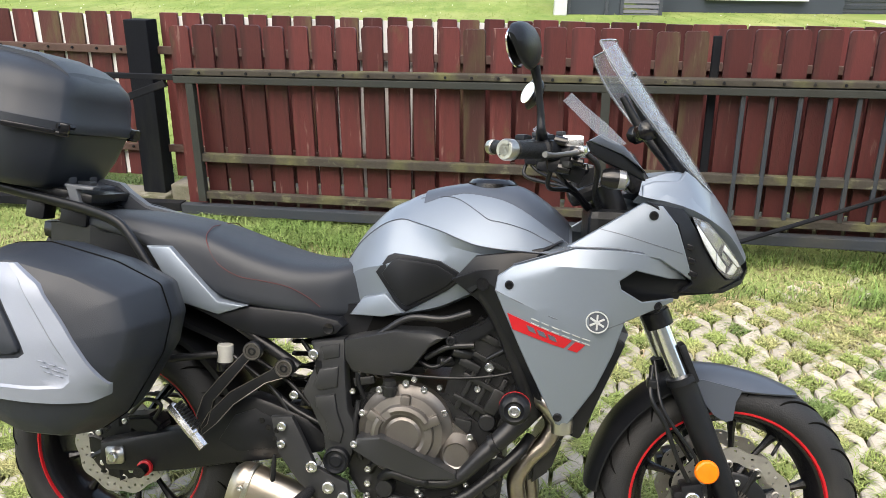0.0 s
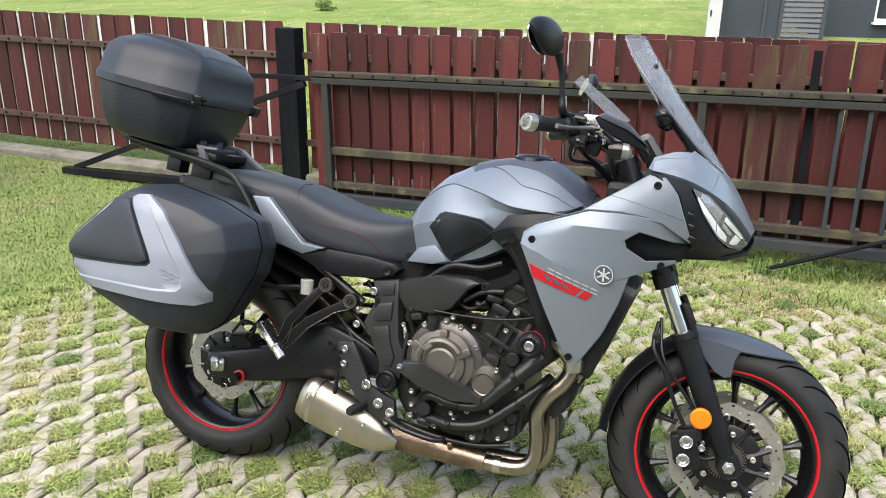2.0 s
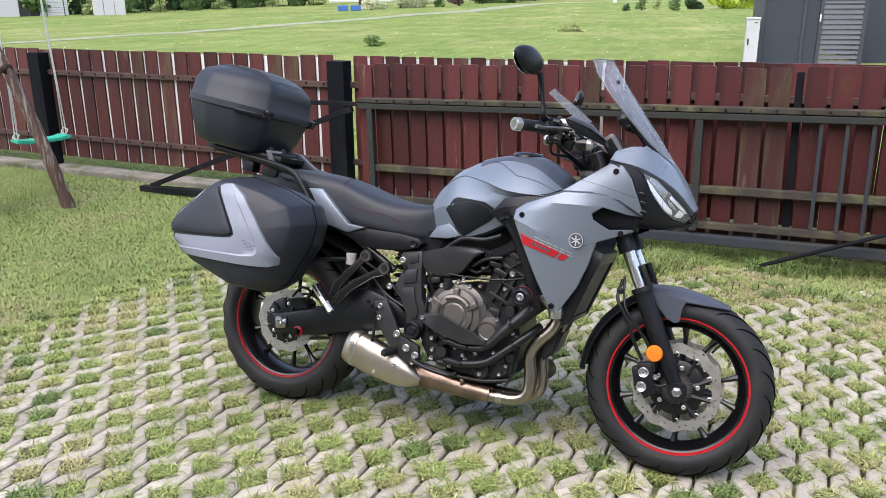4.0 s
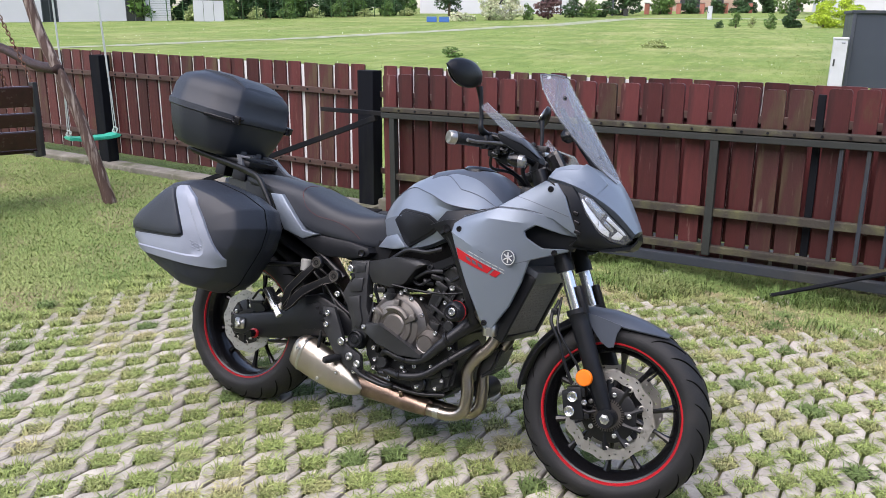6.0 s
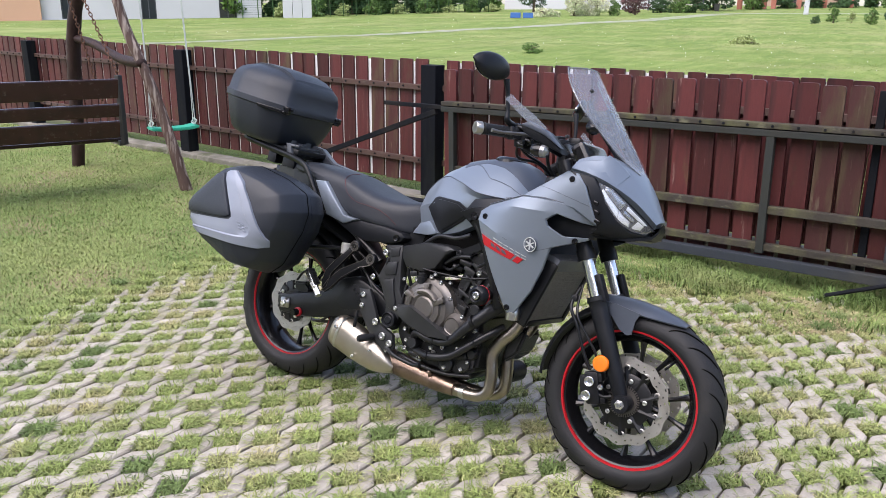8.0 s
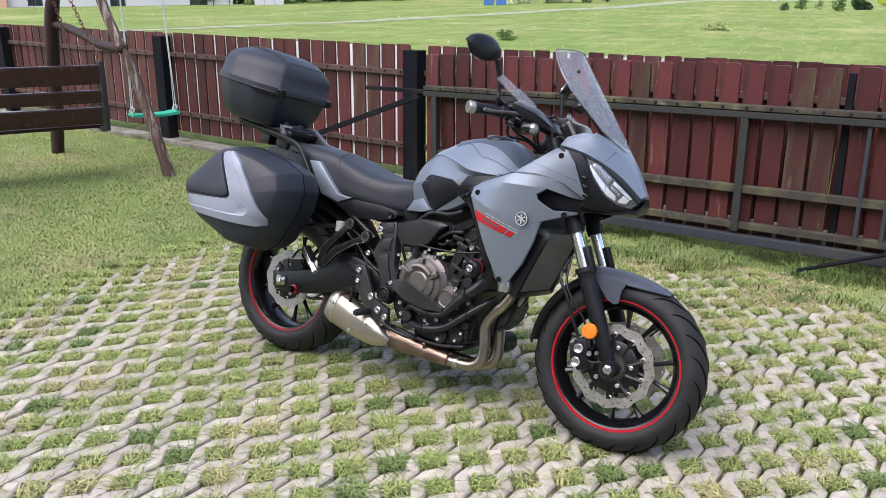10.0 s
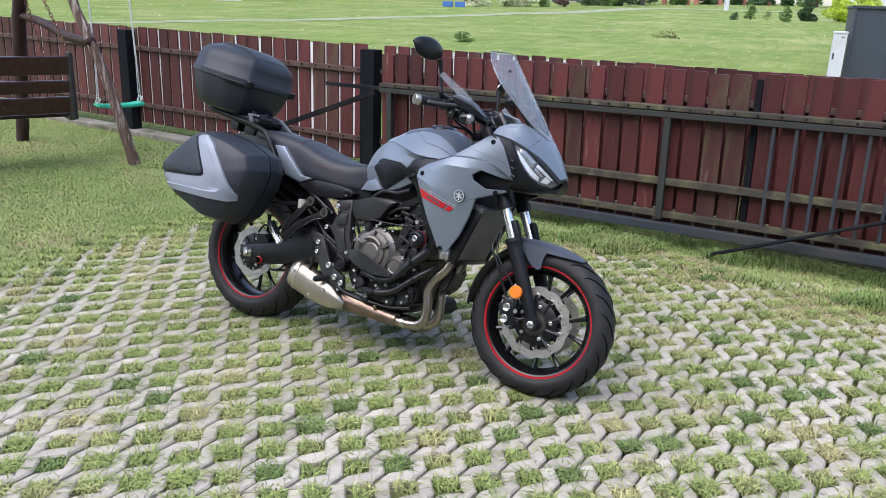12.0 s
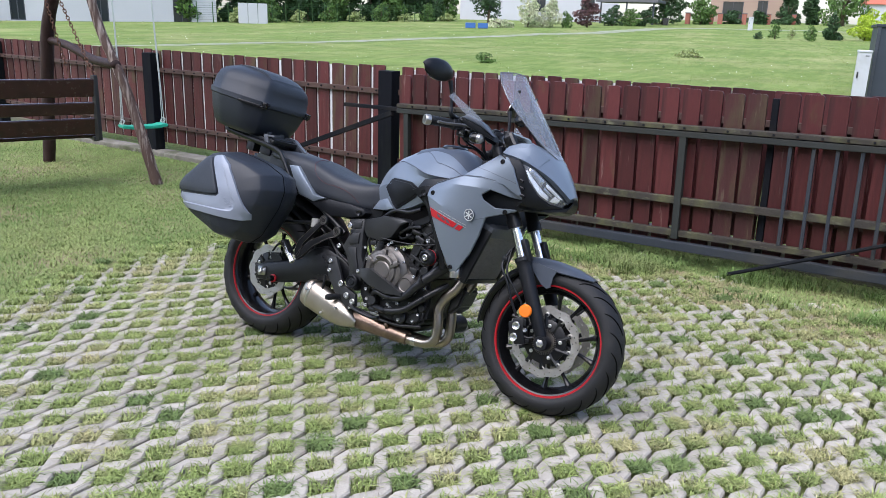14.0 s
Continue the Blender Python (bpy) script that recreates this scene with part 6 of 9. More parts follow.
for s in (-1, 1):
    for x, z, w in ((-0.05, 0.865, 0.05), (-0.14, 0.88, 0.07), (-0.24, 0.892, 0.05)):
        bm = bmesh.new()
        box(bm, x, s * 0.07, z, w, 0.05, 0.045, Matrix.Rotation(radians(8), 4, "Y"), 0.006)
        bput("rack_bracket", bm, K["matte"], "black rack bracket")
bm = bmesh.new()
rings = []
for k in range(16):
    a = radians(8 + 8 * k)
    rr = 0.338
    rings.append([(-0.03 + (rr - 0.02 * abs(q) ** 3) * math.cos(a), 0.085 * q, 0.308 + (rr - 0.02 * abs(q) ** 3) * math.sin(a)) for q in (-1, -0.6, 0, 0.6, 1)] + [(-0.03 + (rr + 0.012 - 0.02 * abs(q) ** 3) * math.cos(a), 0.085 * q, 0.308 + (rr + 0.012 - 0.02 * abs(q) ** 3) * math.sin(a)) for q in (1, 0.6, 0, -0.6, -1)])
loft(bm, rings)
bput("rear_mudguard", bm, K["frame"], "black rear mudguard")

# top case
tc_m = Matrix.Translation((-0.315, -0.007, 1.120)) @ Matrix.Rotation(radians(9.5), 4, "Y")
tc = new("top_case")
tc.parent = bike
tc.matrix_local = tc_m
tc["label"] = "black plastic top case with two hinges"
PLAN = [(0.203, -0.152), (0.203, 0.152), (0.10, 0.208), (-0.05, 0.222), (-0.155, 0.182), (-0.202, 0.08), (-0.202, -0.08), (-0.155, -0.182), (-0.05, -0.222), (0.10, -0.208)]
plan = []
for i, q in enumerate(PLAN):
    p0, p1, p2 = Vector(PLAN[i - 1]), Vector(q), Vector(PLAN[(i + 1) % len(PLAN)])
    for k in range(5):
        f = (k + 0.5) / 5
        e0, e1 = p1.lerp(p0, 0.2), p1.lerp(p2, 0.2)
        w = e0 * (1 - f) ** 2 + p1 * 2 * f * (1 - f) + e1 * f * f
        plan.append(Vector((w.x, w.y, 0)))
def shell(levels):
    return [[(p.x * sx + dx, p.y * sy, h) for p in plan] for h, sx, sy, dx in levels]
bm = bmesh.new()
loft(bm, shell([(-0.160, 0.62, 0.60, 0.0), (-0.154, 0.72, 0.70, 0.0), (-0.136, 0.80, 0.78, 0.0), (-0.08, 0.90, 0.885, 0), (-0.02, 0.965, 0.965, 0), (-0.012, 0.968, 0.968, 0)]))
bput("case_base", bm, K["shell"], "black lower shell", parent=tc, angle=45)
bm = bmesh.new()
loft(bm, shell([(-0.014, 0.985, 0.985, 0), (-0.010, 1.01, 1.01, 0), (0.012, 1.012, 1.012, 0), (0.018, 0.985, 0.985, 0), (0.07, 0.965, 0.955, 0.0), (0.100, 0.925, 0.90, 0.0), (0.120, 0.84, 0.80, -0.002), (0.135, 0.70, 0.64, -0.006), (0.146, 0.56, 0.46, -0.012), (0.150, 0.4, 0.28, -0.015), (0.151, 0.08, 0.06, -0.02)]))
lid = bput("case_lid", bm, K["shell"], "black lid with a raised rim", parent=tc, angle=45)
bm = bmesh.new()
loft(bm, [[(x, y * w, z + 0.003 - 0.005 * abs(y) ** 4) for y in (-1, -0.7, 0, 0.7, 1)] + [(x, y * w, z - 0.02) for y in (1, 0.7, 0, -0.7, -1)] for x, w, z in ((0.186, 0.118, 0.098), (0.160, 0.115, 0.127), (0.118, 0.110, 0.146), (0.07, 0.102, 0.156), (-0.03, 0.094, 0.158), (-0.1, 0.084, 0.152), (-0.145, 0.069, 0.14))])
bput("lid_panel", bm, K["shell"], parent=lid, angle=20)
for s in (-1, 1):
    bm = bmesh.new()
    box(bm, 0.199, s * 0.152, 0.0, 0.022, 0.034, 0.026, Matrix.Rotation(radians(-25 * s), 4, "Z"), 0.005)
    box(bm, 0.194, s * 0.152, -0.014, 0.03, 0.026, 0.012, Matrix.Rotation(radians(-25 * s), 4, "Z"), 0.004)
    cyl(bm, (0.192, s * 0.172, 0.004), (0.208, s * 0.132, 0.004), 0.006, n=10)
    bput("hinge", bm, K["gloss"], "black plastic hinge", parent=tc)
    bm = bmesh.new()
    box(bm, 0.135, s * 0.191, -0.012, 0.11, 0.012, 0.014, Matrix.Rotation(radians(-28 * s), 4, "Z"), 0.004)
    bput("side_grip", bm, K["gloss"], parent=tc)

# side case
def yface(x, z=0.64):
    """The crown of the side case's outer face: furthest out in the middle, falling away all round."""
    return -0.495 + 0.25 * max(0, x - 0.02) + 0.13 * max(0, -0.03 - x) + 0.16 * max(0, z - 0.67) + 0.22 * max(0, 0.59 - z)


OUT = [(-0.320, 0.660), (-0.300, 0.705), (-0.185, 0.800), (-0.125, 0.838), (-0.04, 0.845), (0.10, 0.812), (0.195, 0.768), (0.220, 0.70), (0.206, 0.625), (0.128, 0.49), (0.07, 0.447), (-0.02, 0.452), (-0.22, 0.528), (-0.302, 0.60)]
def rounded(pts, n=4):
    out = []
    for i, p in enumerate(pts):
        a, b, c = Vector(pts[i - 1]), Vector(p), Vector(pts[(i + 1) % len(pts)])
        for k in range(n):
            f = (k + 0.5) / n
            s, e = b.lerp(a, 0.12), b.lerp(c, 0.12)
            out.append(s * (1 - f) ** 2 + b * 2 * f * (1 - f) + e * f * f)
    return out


sc = new("side_case")
sc.parent = bike
sc["label"] = "black plastic side case with a grey V-shaped inlay"
loop = rounded(OUT)
ctr = Vector((-0.055, 0.65))
def case_rings(levels):
    rr = []
    for t, s in levels:
        ring = []
        for p in loop:
            q = ctr + (p - ctr) * s
            ring.append((q.x, -0.19 + (yface(q.x, q.y) + 0.19) * t, q.y))
        rr.append(ring)
    return rr
bm = bmesh.new()
loft(bm, case_rings([(0, 0.84), (0.1, 0.95), (0.3, 0.99), (0.42, 0.995)]))
bput("inner_shell", bm, K["shell"], parent=sc, angle=40)
bm = bmesh.new()
LEVELS = [(0.42, 0.985), (0.43, 1.0), (0.56, 1.0), (0.60, 0.996), (0.70, 0.972), (0.84, 0.93), (0.925, 0.895), (0.95, 0.87), (0.985, 0.76), (1.0, 0.68), (1.0, 0.5), (1.0, 0.3), (1.0, 0.05)]
loft(bm, case_rings(LEVELS))
cover = bput("outer_shell", bm, K["shell"], "black textured outer shell", parent=sc, angle=22)


def case_y(x, z):
    """Where the outer shell lies at x, z."""
    d = Vector((x, z)) - ctr
    far = 1e9
    for p, q in zip(loop, loop[1:] + loop[:1]):
        e = q - p
        det = d.x * e.y - d.y * e.x
        if abs(det) > 1e-9:
            t, u = ((p - ctr).x * e.y - (p - ctr).y * e.x) / det, ((p - ctr).x * d.y - (p - ctr).y * d.x) / det
            if t > 0 and -1e-6 <= u <= 1 + 1e-6:
                far = min(far, t)
    f = min(1 / far, 1.0)
    t = float(np.interp(f, [q[1] for q in LEVELS[:1:-1]], [q[0] for q in LEVELS[:1:-1]]))
    return -0.19 + (yface(x, z) + 0.19) * t


INLAY_IN = [(-0.285, 0.624), (-0.20, 0.627), (-0.11, 0.630), (-0.04, 0.633), (0.0, 0.637), (0.014, 0.648), (0.006, 0.668), (-0.016, 0.705), (-0.042, 0.745), (-0.066, 0.782), (-0.080, 0.806), (-0.066, 0.815)]
INLAY_OUT = [(-0.248, 0.560), (-0.18, 0.559), (-0.10, 0.556), (-0.02, 0.553), (0.06, 0.549), (0.122, 0.548), (0.146, 0.557), (0.156, 0.584), (0.124, 0.636), (0.078, 0.710), (0.028, 0.780), (-0.028, 0.817)]
bm = bmesh.new()
inner, outer = [[Vector(p[i]).lerp(Vector(p[i + 1]), f) for i in range(len(p) - 1) for f in (0, 0.34, 0.67)] + [Vector(p[-1])] for p in (INLAY_IN, INLAY_OUT)]
rows = [[bm.verts.new((w.x, case_y(w.x, w.y) - (0.0045 if f < 0.62 else 0.0105), w.y)) for w, f in [(p.lerp(q, f), f) for f in (0, 0.15, 0.3, 0.45, 0.6, 0.66, 0.74, 0.87, 1.0)]] for p, q in zip(inner, outer)]
for p, q in zip(rows, rows[1:]):
    for k in range(8):
        bm.faces.new((p[k], p[k + 1], q[k + 1], q[k]))
bmesh.ops.recalc_face_normals(bm, faces=bm.faces[:])
rimedges = [e for e in bm.edges if len(e.link_faces) == 1]
ex = bmesh.ops.extrude_edge_only(bm, edges=rimedges)
for v in ex["geom"]:
    if isinstance(v, bmesh.types.BMVert):
        v.co.y += 0.03
bmesh.ops.recalc_face_normals(bm, faces=bm.faces[:])
inlay = bput("inlay", bm, K["case_grey"], "brushed grey V-shaped inlay", parent=sc, angle=40)
PAD_EDGE = [(-0.285, 0.632), (-0.20, 0.635), (-0.11, 0.638), (-0.04, 0.641), (-0.012, 0.644), (0.001, 0.650), (0.002, 0.658), (-0.004, 0.672), (-0.024, 0.705), (-0.05, 0.745), (-0.074, 0.782), (-0.088, 0.802), (-0.115, 0.803), (-0.145, 0.79), (-0.168, 0.769), (-0.21, 0.733), (-0.265, 0.688), (-0.288, 0.66)]
bm = bmesh.new()
loft(bm, [[(x, case_y(x, z) - lift, z) for x, z in [(-0.13 + (px - -0.13) * f, 0.705 + (pz - 0.705) * f) for px, pz in PAD_EDGE]] for f, lift in ((1.0, -0.012), (0.995, 0.005), (0.97, 0.0085), (0.92, 0.0095), (0.7, 0.0095), (0.4, 0.0095), (0.05, 0.0095))])
bput("case_pad", bm, K["shell"], "", parent=sc, angle=40)
seam_ring = case_rings([(0.5, 1.0012)])[0]
pipe("case_seam", seam_ring + seam_ring[:1], 0.002, K["groove"], "", 6, 1, parent=sc)
bm = bmesh.new()
for k in range(3):
    for q in range(3):
        x, z = 0.045 + 0.019 * q + 0.006 * k, 0.634 - 0.011 * k - 0.007 * q
        box(bm, x, case_y(x, z) - 0.0055, z, 0.017, 0.002, 0.002, Matrix.Rotation(radians(12), 4, "Y"))
bput("emblem", bm, K["case_grey"], parent=inlay)
bm = bmesh.new()
pts = [(-0.262, 0.692), (-0.21, 0.736), (-0.165, 0.772), (-0.150, 0.796), (-0.18, 0.786), (-0.23, 0.746), (-0.272, 0.706)]
a = [bm.verts.new((x, case_y(x, z) - 0.004, z)) for x, z in pts]
b = [bm.verts.new((x, case_y(x, z) + 0.03, z)) for x, z in pts]
bm.faces.new(a)
for k in range(len(a)):
    bm.faces.new((a[k], a[(k + 1) % len(a)], b[(k + 1) % len(a)], b[k]))
bput("reflector", bm, K["badge"], "pale reflective strip", parent=sc)
for z in (0.62, 0.72):
    bm = bmesh.new()
    cyl(bm, (0.02, -0.1, z), (-0.03, -0.22, z), 0.012, n=10)
    bput("case_mount", bm, K["frame"], "black case mount", parent=sc)
pipe("case_bracket", [(0.13, -0.12, 0.70), (0.03, -0.175, 0.73), (-0.1, -0.18, 0.74), (-0.2, -0.17, 0.70), (-0.15, -0.17, 0.58), (0.05, -0.17, 0.56), (0.25, -0.14, 0.58)], 0.009, K["frame"], "black tubular case bracket", 8)

# side fairing: facets above and below a crease, with a scoop
FA = dict(
    u0=(0.896, 0.817, -0.260), u1=(0.928, 0.841, -0.266), u2=(1.054, 0.887, -0.251), u3=(1.134, 0.889, -0.249), u4=(1.226, 0.878, -0.238), u5=(1.297, 0.826, -0.195),
    m1=(1.03, 0.848, -0.268), m2=(1.128, 0.848, -0.265), s1=(1.178, 0.847, -0.246), s2=(1.25, 0.830, -0.21),
    s3=(1.146, 0.824, -0.25), s4=(1.152, 0.806, -0.25), s5=(1.198, 0.779, -0.215), s6=(1.268, 0.786, -0.175),
    c0=(0.892, 0.787, -0.262), c1=(0.944, 0.768, -0.268), c2=(1.017, 0.740, -0.270), c3=(1.114, 0.716, -0.258), c4=(1.165, 0.736, -0.232), c5=(1.268, 0.778, -0.170),
    l1=(0.972, 0.624, -0.236), l2=(1.036, 0.500, -0.196), l3=(1.056, 0.490, -0.188), l4=(1.114, 0.583, -0.205), l5=(1.146, 0.663, -0.222))
FA = {k: (x, z, y + min(max((z - 0.52) / 0.15, 0), 1) * (0.017 + 0.028 * min(max((1.0 - x) / 0.09, 0), 1))) for k, (x, z, y) in FA.items()}
FACES = ["u0 u1 m1 c1 c0", "u1 u2 u3 m2 m1", "u3 u4 s1 m2", "u4 u5 s2 s1", "m1 m2 s3 s4 c2 c1", "m2 s1 s3", "c2 s4 s5 c4 c3", "c4 s5 s6 c5",
         "c0 c1 l1", "c1 c2 l1", "c2 c3 l5 l1", "c3 c4 l5", "l1 l5 l4", "l1 l4 l2", "l2 l4 l3"]


def along(keys, x):
    """Height at x of the line through the named places."""
    return float(np.interp(x, [FA[k][0] for k in keys.split()], [FA[k][1] for k in keys.split()]))


def folds(x, z):
    """How far x, z lies above the fairing's crease and above its shoulder."""
    return max(z - along("c0 c1 c2 c3 c4 c5", x), 0.0), max(z - along("u0 m1 m2 s1 s2", x), 0.0)


def basis(x, z):
    return [1.0, x - 1.05, z - 0.7, (x - 1.05) ** 2, (x - 1.05) * (z - 0.7), (z - 0.7) ** 2]


def folded(x, z):
    d, e = folds(x, z)
    return basis(x, z) + [d, d * (x - 1.05), e, e * (x - 1.05)]


FIT = np.linalg.lstsq(np.array([folded(p[0], p[1]) for p in FA.values()]), np.array([p[2] for p in FA.values()]), rcond=None)[0]


def fairing_y(x, z):
    """Where the side fairing's outer face lies at x, z: a curved panel folded along a crease and a shoulder."""
    return float(np.dot(FIT, folded(x, z)))


FA = {k: (x, z, fairing_y(x, z)) for k, (x, z, y) in FA.items()}


def faceted(name, table, faces, th, material, label, surface, bevel=0.003):
    """A shell on a curved surface, both sides of the machine, its outline given by named places."""
    made = []
    for side in (1, -1):
        bm = bmesh.new()
        vs = {k: bm.verts.new((x, y * side, z)) for k, (x, z, y) in table.items()}
        for f in faces:
            bm.faces.new([vs[k] for k in f.split()])
        bmesh.ops.triangulate(bm, faces=bm.faces[:])
        bmesh.ops.subdivide_edges(bm, edges=bm.edges[:], cuts=4, use_grid_fill=True)
        for v in bm.verts:
            v.co.y = side * surface(v.co.x, v.co.z)
        bmesh.ops.recalc_face_normals(bm, faces=bm.faces[:])
        inner = bmesh.ops.extrude_face_region(bm, geom=bm.faces[:], use_keep_orig=True)
        for v in inner["geom"]:
            if isinstance(v, bmesh.types.BMVert):
                v.co.y += side * th
        bmesh.ops.recalc_face_normals(bm, faces=bm.faces[:])
        rim = [e for e in bm.edges if len(e.link_faces) == 2 and e.calc_face_angle(0) > radians(50)]
        bmesh.ops.bevel(bm, geom=rim, offset=bevel * 0.7, segments=1, affect="EDGES")
        made.append(bput(name, bm, material, label, angle=13))
    return made


side_panel = faceted("side_fairing", FA, FACES, 0.012, K["paint"], "angular blue-grey side fairing", fairing_y)[0]
UF = dict(a=(1.035, 0.886, -0.214), b=(1.124, 0.945, -0.214), c=(1.185, 0.986, -0.216), d=(1.224, 0.981, -0.221), e=(1.255, 0.944, -0.220), f=(1.301, 0.826, -0.182), g=(1.226, 0.872, -0.219), h=(1.134, 0.884, -0.230), i=(1.10, 0.925, -0.221), j=(1.24, 0.95, -0.225))
UFIT = np.linalg.lstsq(np.array([basis(p[0], p[1]) for p in UF.values()]), np.array([p[2] for p in UF.values()]), rcond=None)[0]


def upper_y(x, z):
    return float(np.dot(UFIT, basis(x, z)))


faceted("upper_fairing", {k: UF[k] for k in "abcdefgh"}, ["a b c d e f g h"], 0.012, K["paint"], "blue-grey upper fairing", upper_y)
for s in (-1, 1):
    pipe("upper_seam", [(x, -s * (upper_y(x, z) + 0.0002), z) for x, z in ((1.10, 0.928), (1.15, 0.918), (1.20, 0.905), (1.245, 0.893), (1.272, 0.885))], 0.0011, K["badge_dark"], "", 6)
plate("scoop", [(1.13, 0.85, -0.19), (1.295, 0.832, -0.165), (1.28, 0.782, -0.15), (1.20, 0.775, -0.17), (1.14, 0.80, -0.195)], -0.2, 0.02, K["matte"], "black air scoop", True, 0.003)
plate("nose_panel", [(1.190, 0.989, -0.226), (1.269, 0.976, -0.203), (1.301, 0.931, -0.192), (1.345, 0.857, -0.163), (1.380, 0.825, -0.12), (1.432, 0.822, -0.03), (1.425, 0.803, -0.03), (1.336, 0.80, -0.15), (1.277, 0.801, -0.18), (1.299, 0.822, -0.186), (1.256, 0.945, -0.216)], -0.2, 0.03, K["matte"], "black headlight surround", True, 0.003)
for k in range(3):
    for s in (-1, 1):
        bm = bmesh.new()
        box(bm, 1.283 + 0.006 * k, s * (0.194 - 0.004 * k), 0.90 - 0.028 * k, 0.026, 0.016, 0.012, Matrix.Rotation(radians(20), 4, "Y"), 0.003)
        bput("nose_vent", bm, K["gloss"])
HL = [(1.286, 0.963, -0.188), (1.325, 0.950, -0.165), (1.37, 0.908, -0.127), (1.412, 0.865, -0.08), (1.430, 0.838, -0.05), (1.414, 0.822, -0.05), (1.385, 0.828, -0.105), (1.355, 0.850, -0.148), (1.318, 0.90, -0.18)]
HL_LEFT = [(1.286, 0.963, -0.188), (1.318, 0.900, -0.180), (1.355, 0.850, -0.148), (1.385, 0.828, -0.105), (1.414, 0.822, -0.05)]
HL_RIGHT = [(1.286, 0.963, -0.188), (1.325, 0.950, -0.165), (1.37, 0.908, -0.127), (1.412, 0.865, -0.08), (1.430, 0.838, -0.05)]


def lamp_at(u, t):
    """A place on the headlight's face: u across it, t down it, both 0 to 1."""
    q = min(int(t * 4), 3)
    f = t * 4 - q
    p = Vector(HL_LEFT[q]).lerp(Vector(HL_LEFT[q + 1]), f).lerp(Vector(HL_RIGHT[q]).lerp(Vector(HL_RIGHT[q + 1]), f), u)
    return p.x, p.y, p.z


for s in (-1, 1):
    lamp = plate("headlight", [(x, z, (y - 0.006) * -s) if s > 0 else (x, z, y - 0.006) for x, z, y in HL], 0, 0.03, K["lamp_bowl"], "clear angular headlight", False, 0.003)
    for name, quad, lift, material, label in (
            ("lamp_strip", ((0.06, 0.10), (0.40, 0.10), (0.40, 0.42), (0.06, 0.46)), 0.0115, "lens", "bright reflector strip"),
            ("lamp_strip", ((0.06, 0.47), (0.40, 0.43), (0.36, 0.62), (0.10, 0.66)), 0.0110, "lens", "bright reflector strip"),
            ("lamp_facet", ((0.46, 0.14), (0.90, 0.14), (0.92, 0.46), (0.46, 0.44)), 0.0105, "lamp_facet", "grey reflector facet"),
            ("lamp_facet", ((0.46, 0.50), (0.66, 0.49), (0.62, 0.66), (0.44, 0.66)), 0.0105, "lamp_facet", "grey reflector facet"),
            ("position_light", ((0.72, 0.50), (0.92, 0.50), (0.94, 0.86), (0.76, 0.80)), 0.0115, "lens", "white bracket-shaped position light"),
            ("position_light", ((0.16, 0.70), (0.70, 0.70), (0.74, 0.82), (0.30, 0.84)), 0.0115, "lens", "white bracket-shaped position light")):
        pts = []
        for (u0, t0), (u1, t1) in zip(quad, quad[1:] + quad[:1]):
            pts += [lamp_at(u0 + (u1 - u0) * f, t0 + (t1 - t0) * f) for f in (0, 0.33, 0.67)]
        plate(name, [(x, z, (y - lift) * (1 if s < 0 else -1)) for x, z, y in pts], 0, 0.008, K[material], label, False, 0.0015, lamp)
    glass = plate("lamp_glass", [(x, z, (y - 0.0165) * (1 if s < 0 else -1)) for x, z, y in HL], 0, 0.003, K["screen_clear"], "clear headlight glass", False, 0, lamp)
    glass.visible_shadow = False
# cowl over the headlights
R = [(1.178, -0.178, 1.0), (1.268, -0.198, 0.982), (1.331, -0.166, 0.955), (1.387, -0.115, 0.917), (1.436, -0.045, 0.86)]
MD = [(1.187, -0.15, 1.03), (1.262, -0.135, 1.05), (1.338, -0.095, 1.004), (1.392, -0.06, 0.945), (1.442, -0.025, 0.868)]
CC = [(1.235, 0, 1.04), (1.285, 0, 1.056), (1.352, 0, 1.02), (1.403, 0, 0.953), (1.446, 0, 0.872)]
bm = bmesh.new()
loft(bm, [[r, m, c, (m[0], -m[1], m[2]), (r[0], -r[1], r[2]), (r[0] - 0.01, -r[1] + 0.015, r[2] - 0.016), (c[0] - 0.01, 0, c[2] - 0.02), (r[0] - 0.01, r[1] + 0.015, r[2] - 0.016)] for r, m, c in zip(dense(R, 13), dense(MD, 13), dense(CC, 13))])
bput("nose_cowl", bm, K["paint"], "blue-grey nose cowl under the windscreen", angle=30)
plate("cowl_wing", [(1.186, 0.996, -0.188), (1.186, 1.02, -0.172), (1.209, 1.030, -0.166), (1.262, 1.033, -0.16), (1.278, 1.054, -0.14), (1.302, 1.040, -0.119), (1.343, 1.002, -0.098), (1.331, 0.957, -0.167), (1.268, 0.984, -0.198)], 0, 0.02, K["paint"], "blue-grey cowl wing", True, 0.004)
bm = bmesh.new()
loft(bm, [[(x, y * w, z + h * (1 - abs(y) ** 2)) for y in (-1, -0.5, 0, 0.5, 1)] + [(x, y * w, z - 0.01) for y in (1, 0.5, 0, -0.5, -1)] for x, w, z, h in ((1.445, 0.03, 0.845, 0.02), (1.43, 0.05, 0.82, 0.01), (1.38, 0.105, 0.805, 0.008), (1.28, 0.155, 0.80, 0.005), (1.2, 0.14, 0.795, 0.005))])
bput("chin", bm, K["matte"], "black chin panel")
bm = bmesh.new()
box(bm, 1.19, 0, 0.88, 0.22, 0.33, 0.17, bevel=0.02)
box(bm, 1.32, 0, 0.89, 0.12, 0.2, 0.12, bevel=0.02)
bput("fairing_core", bm, K["frame"], smooth=False)
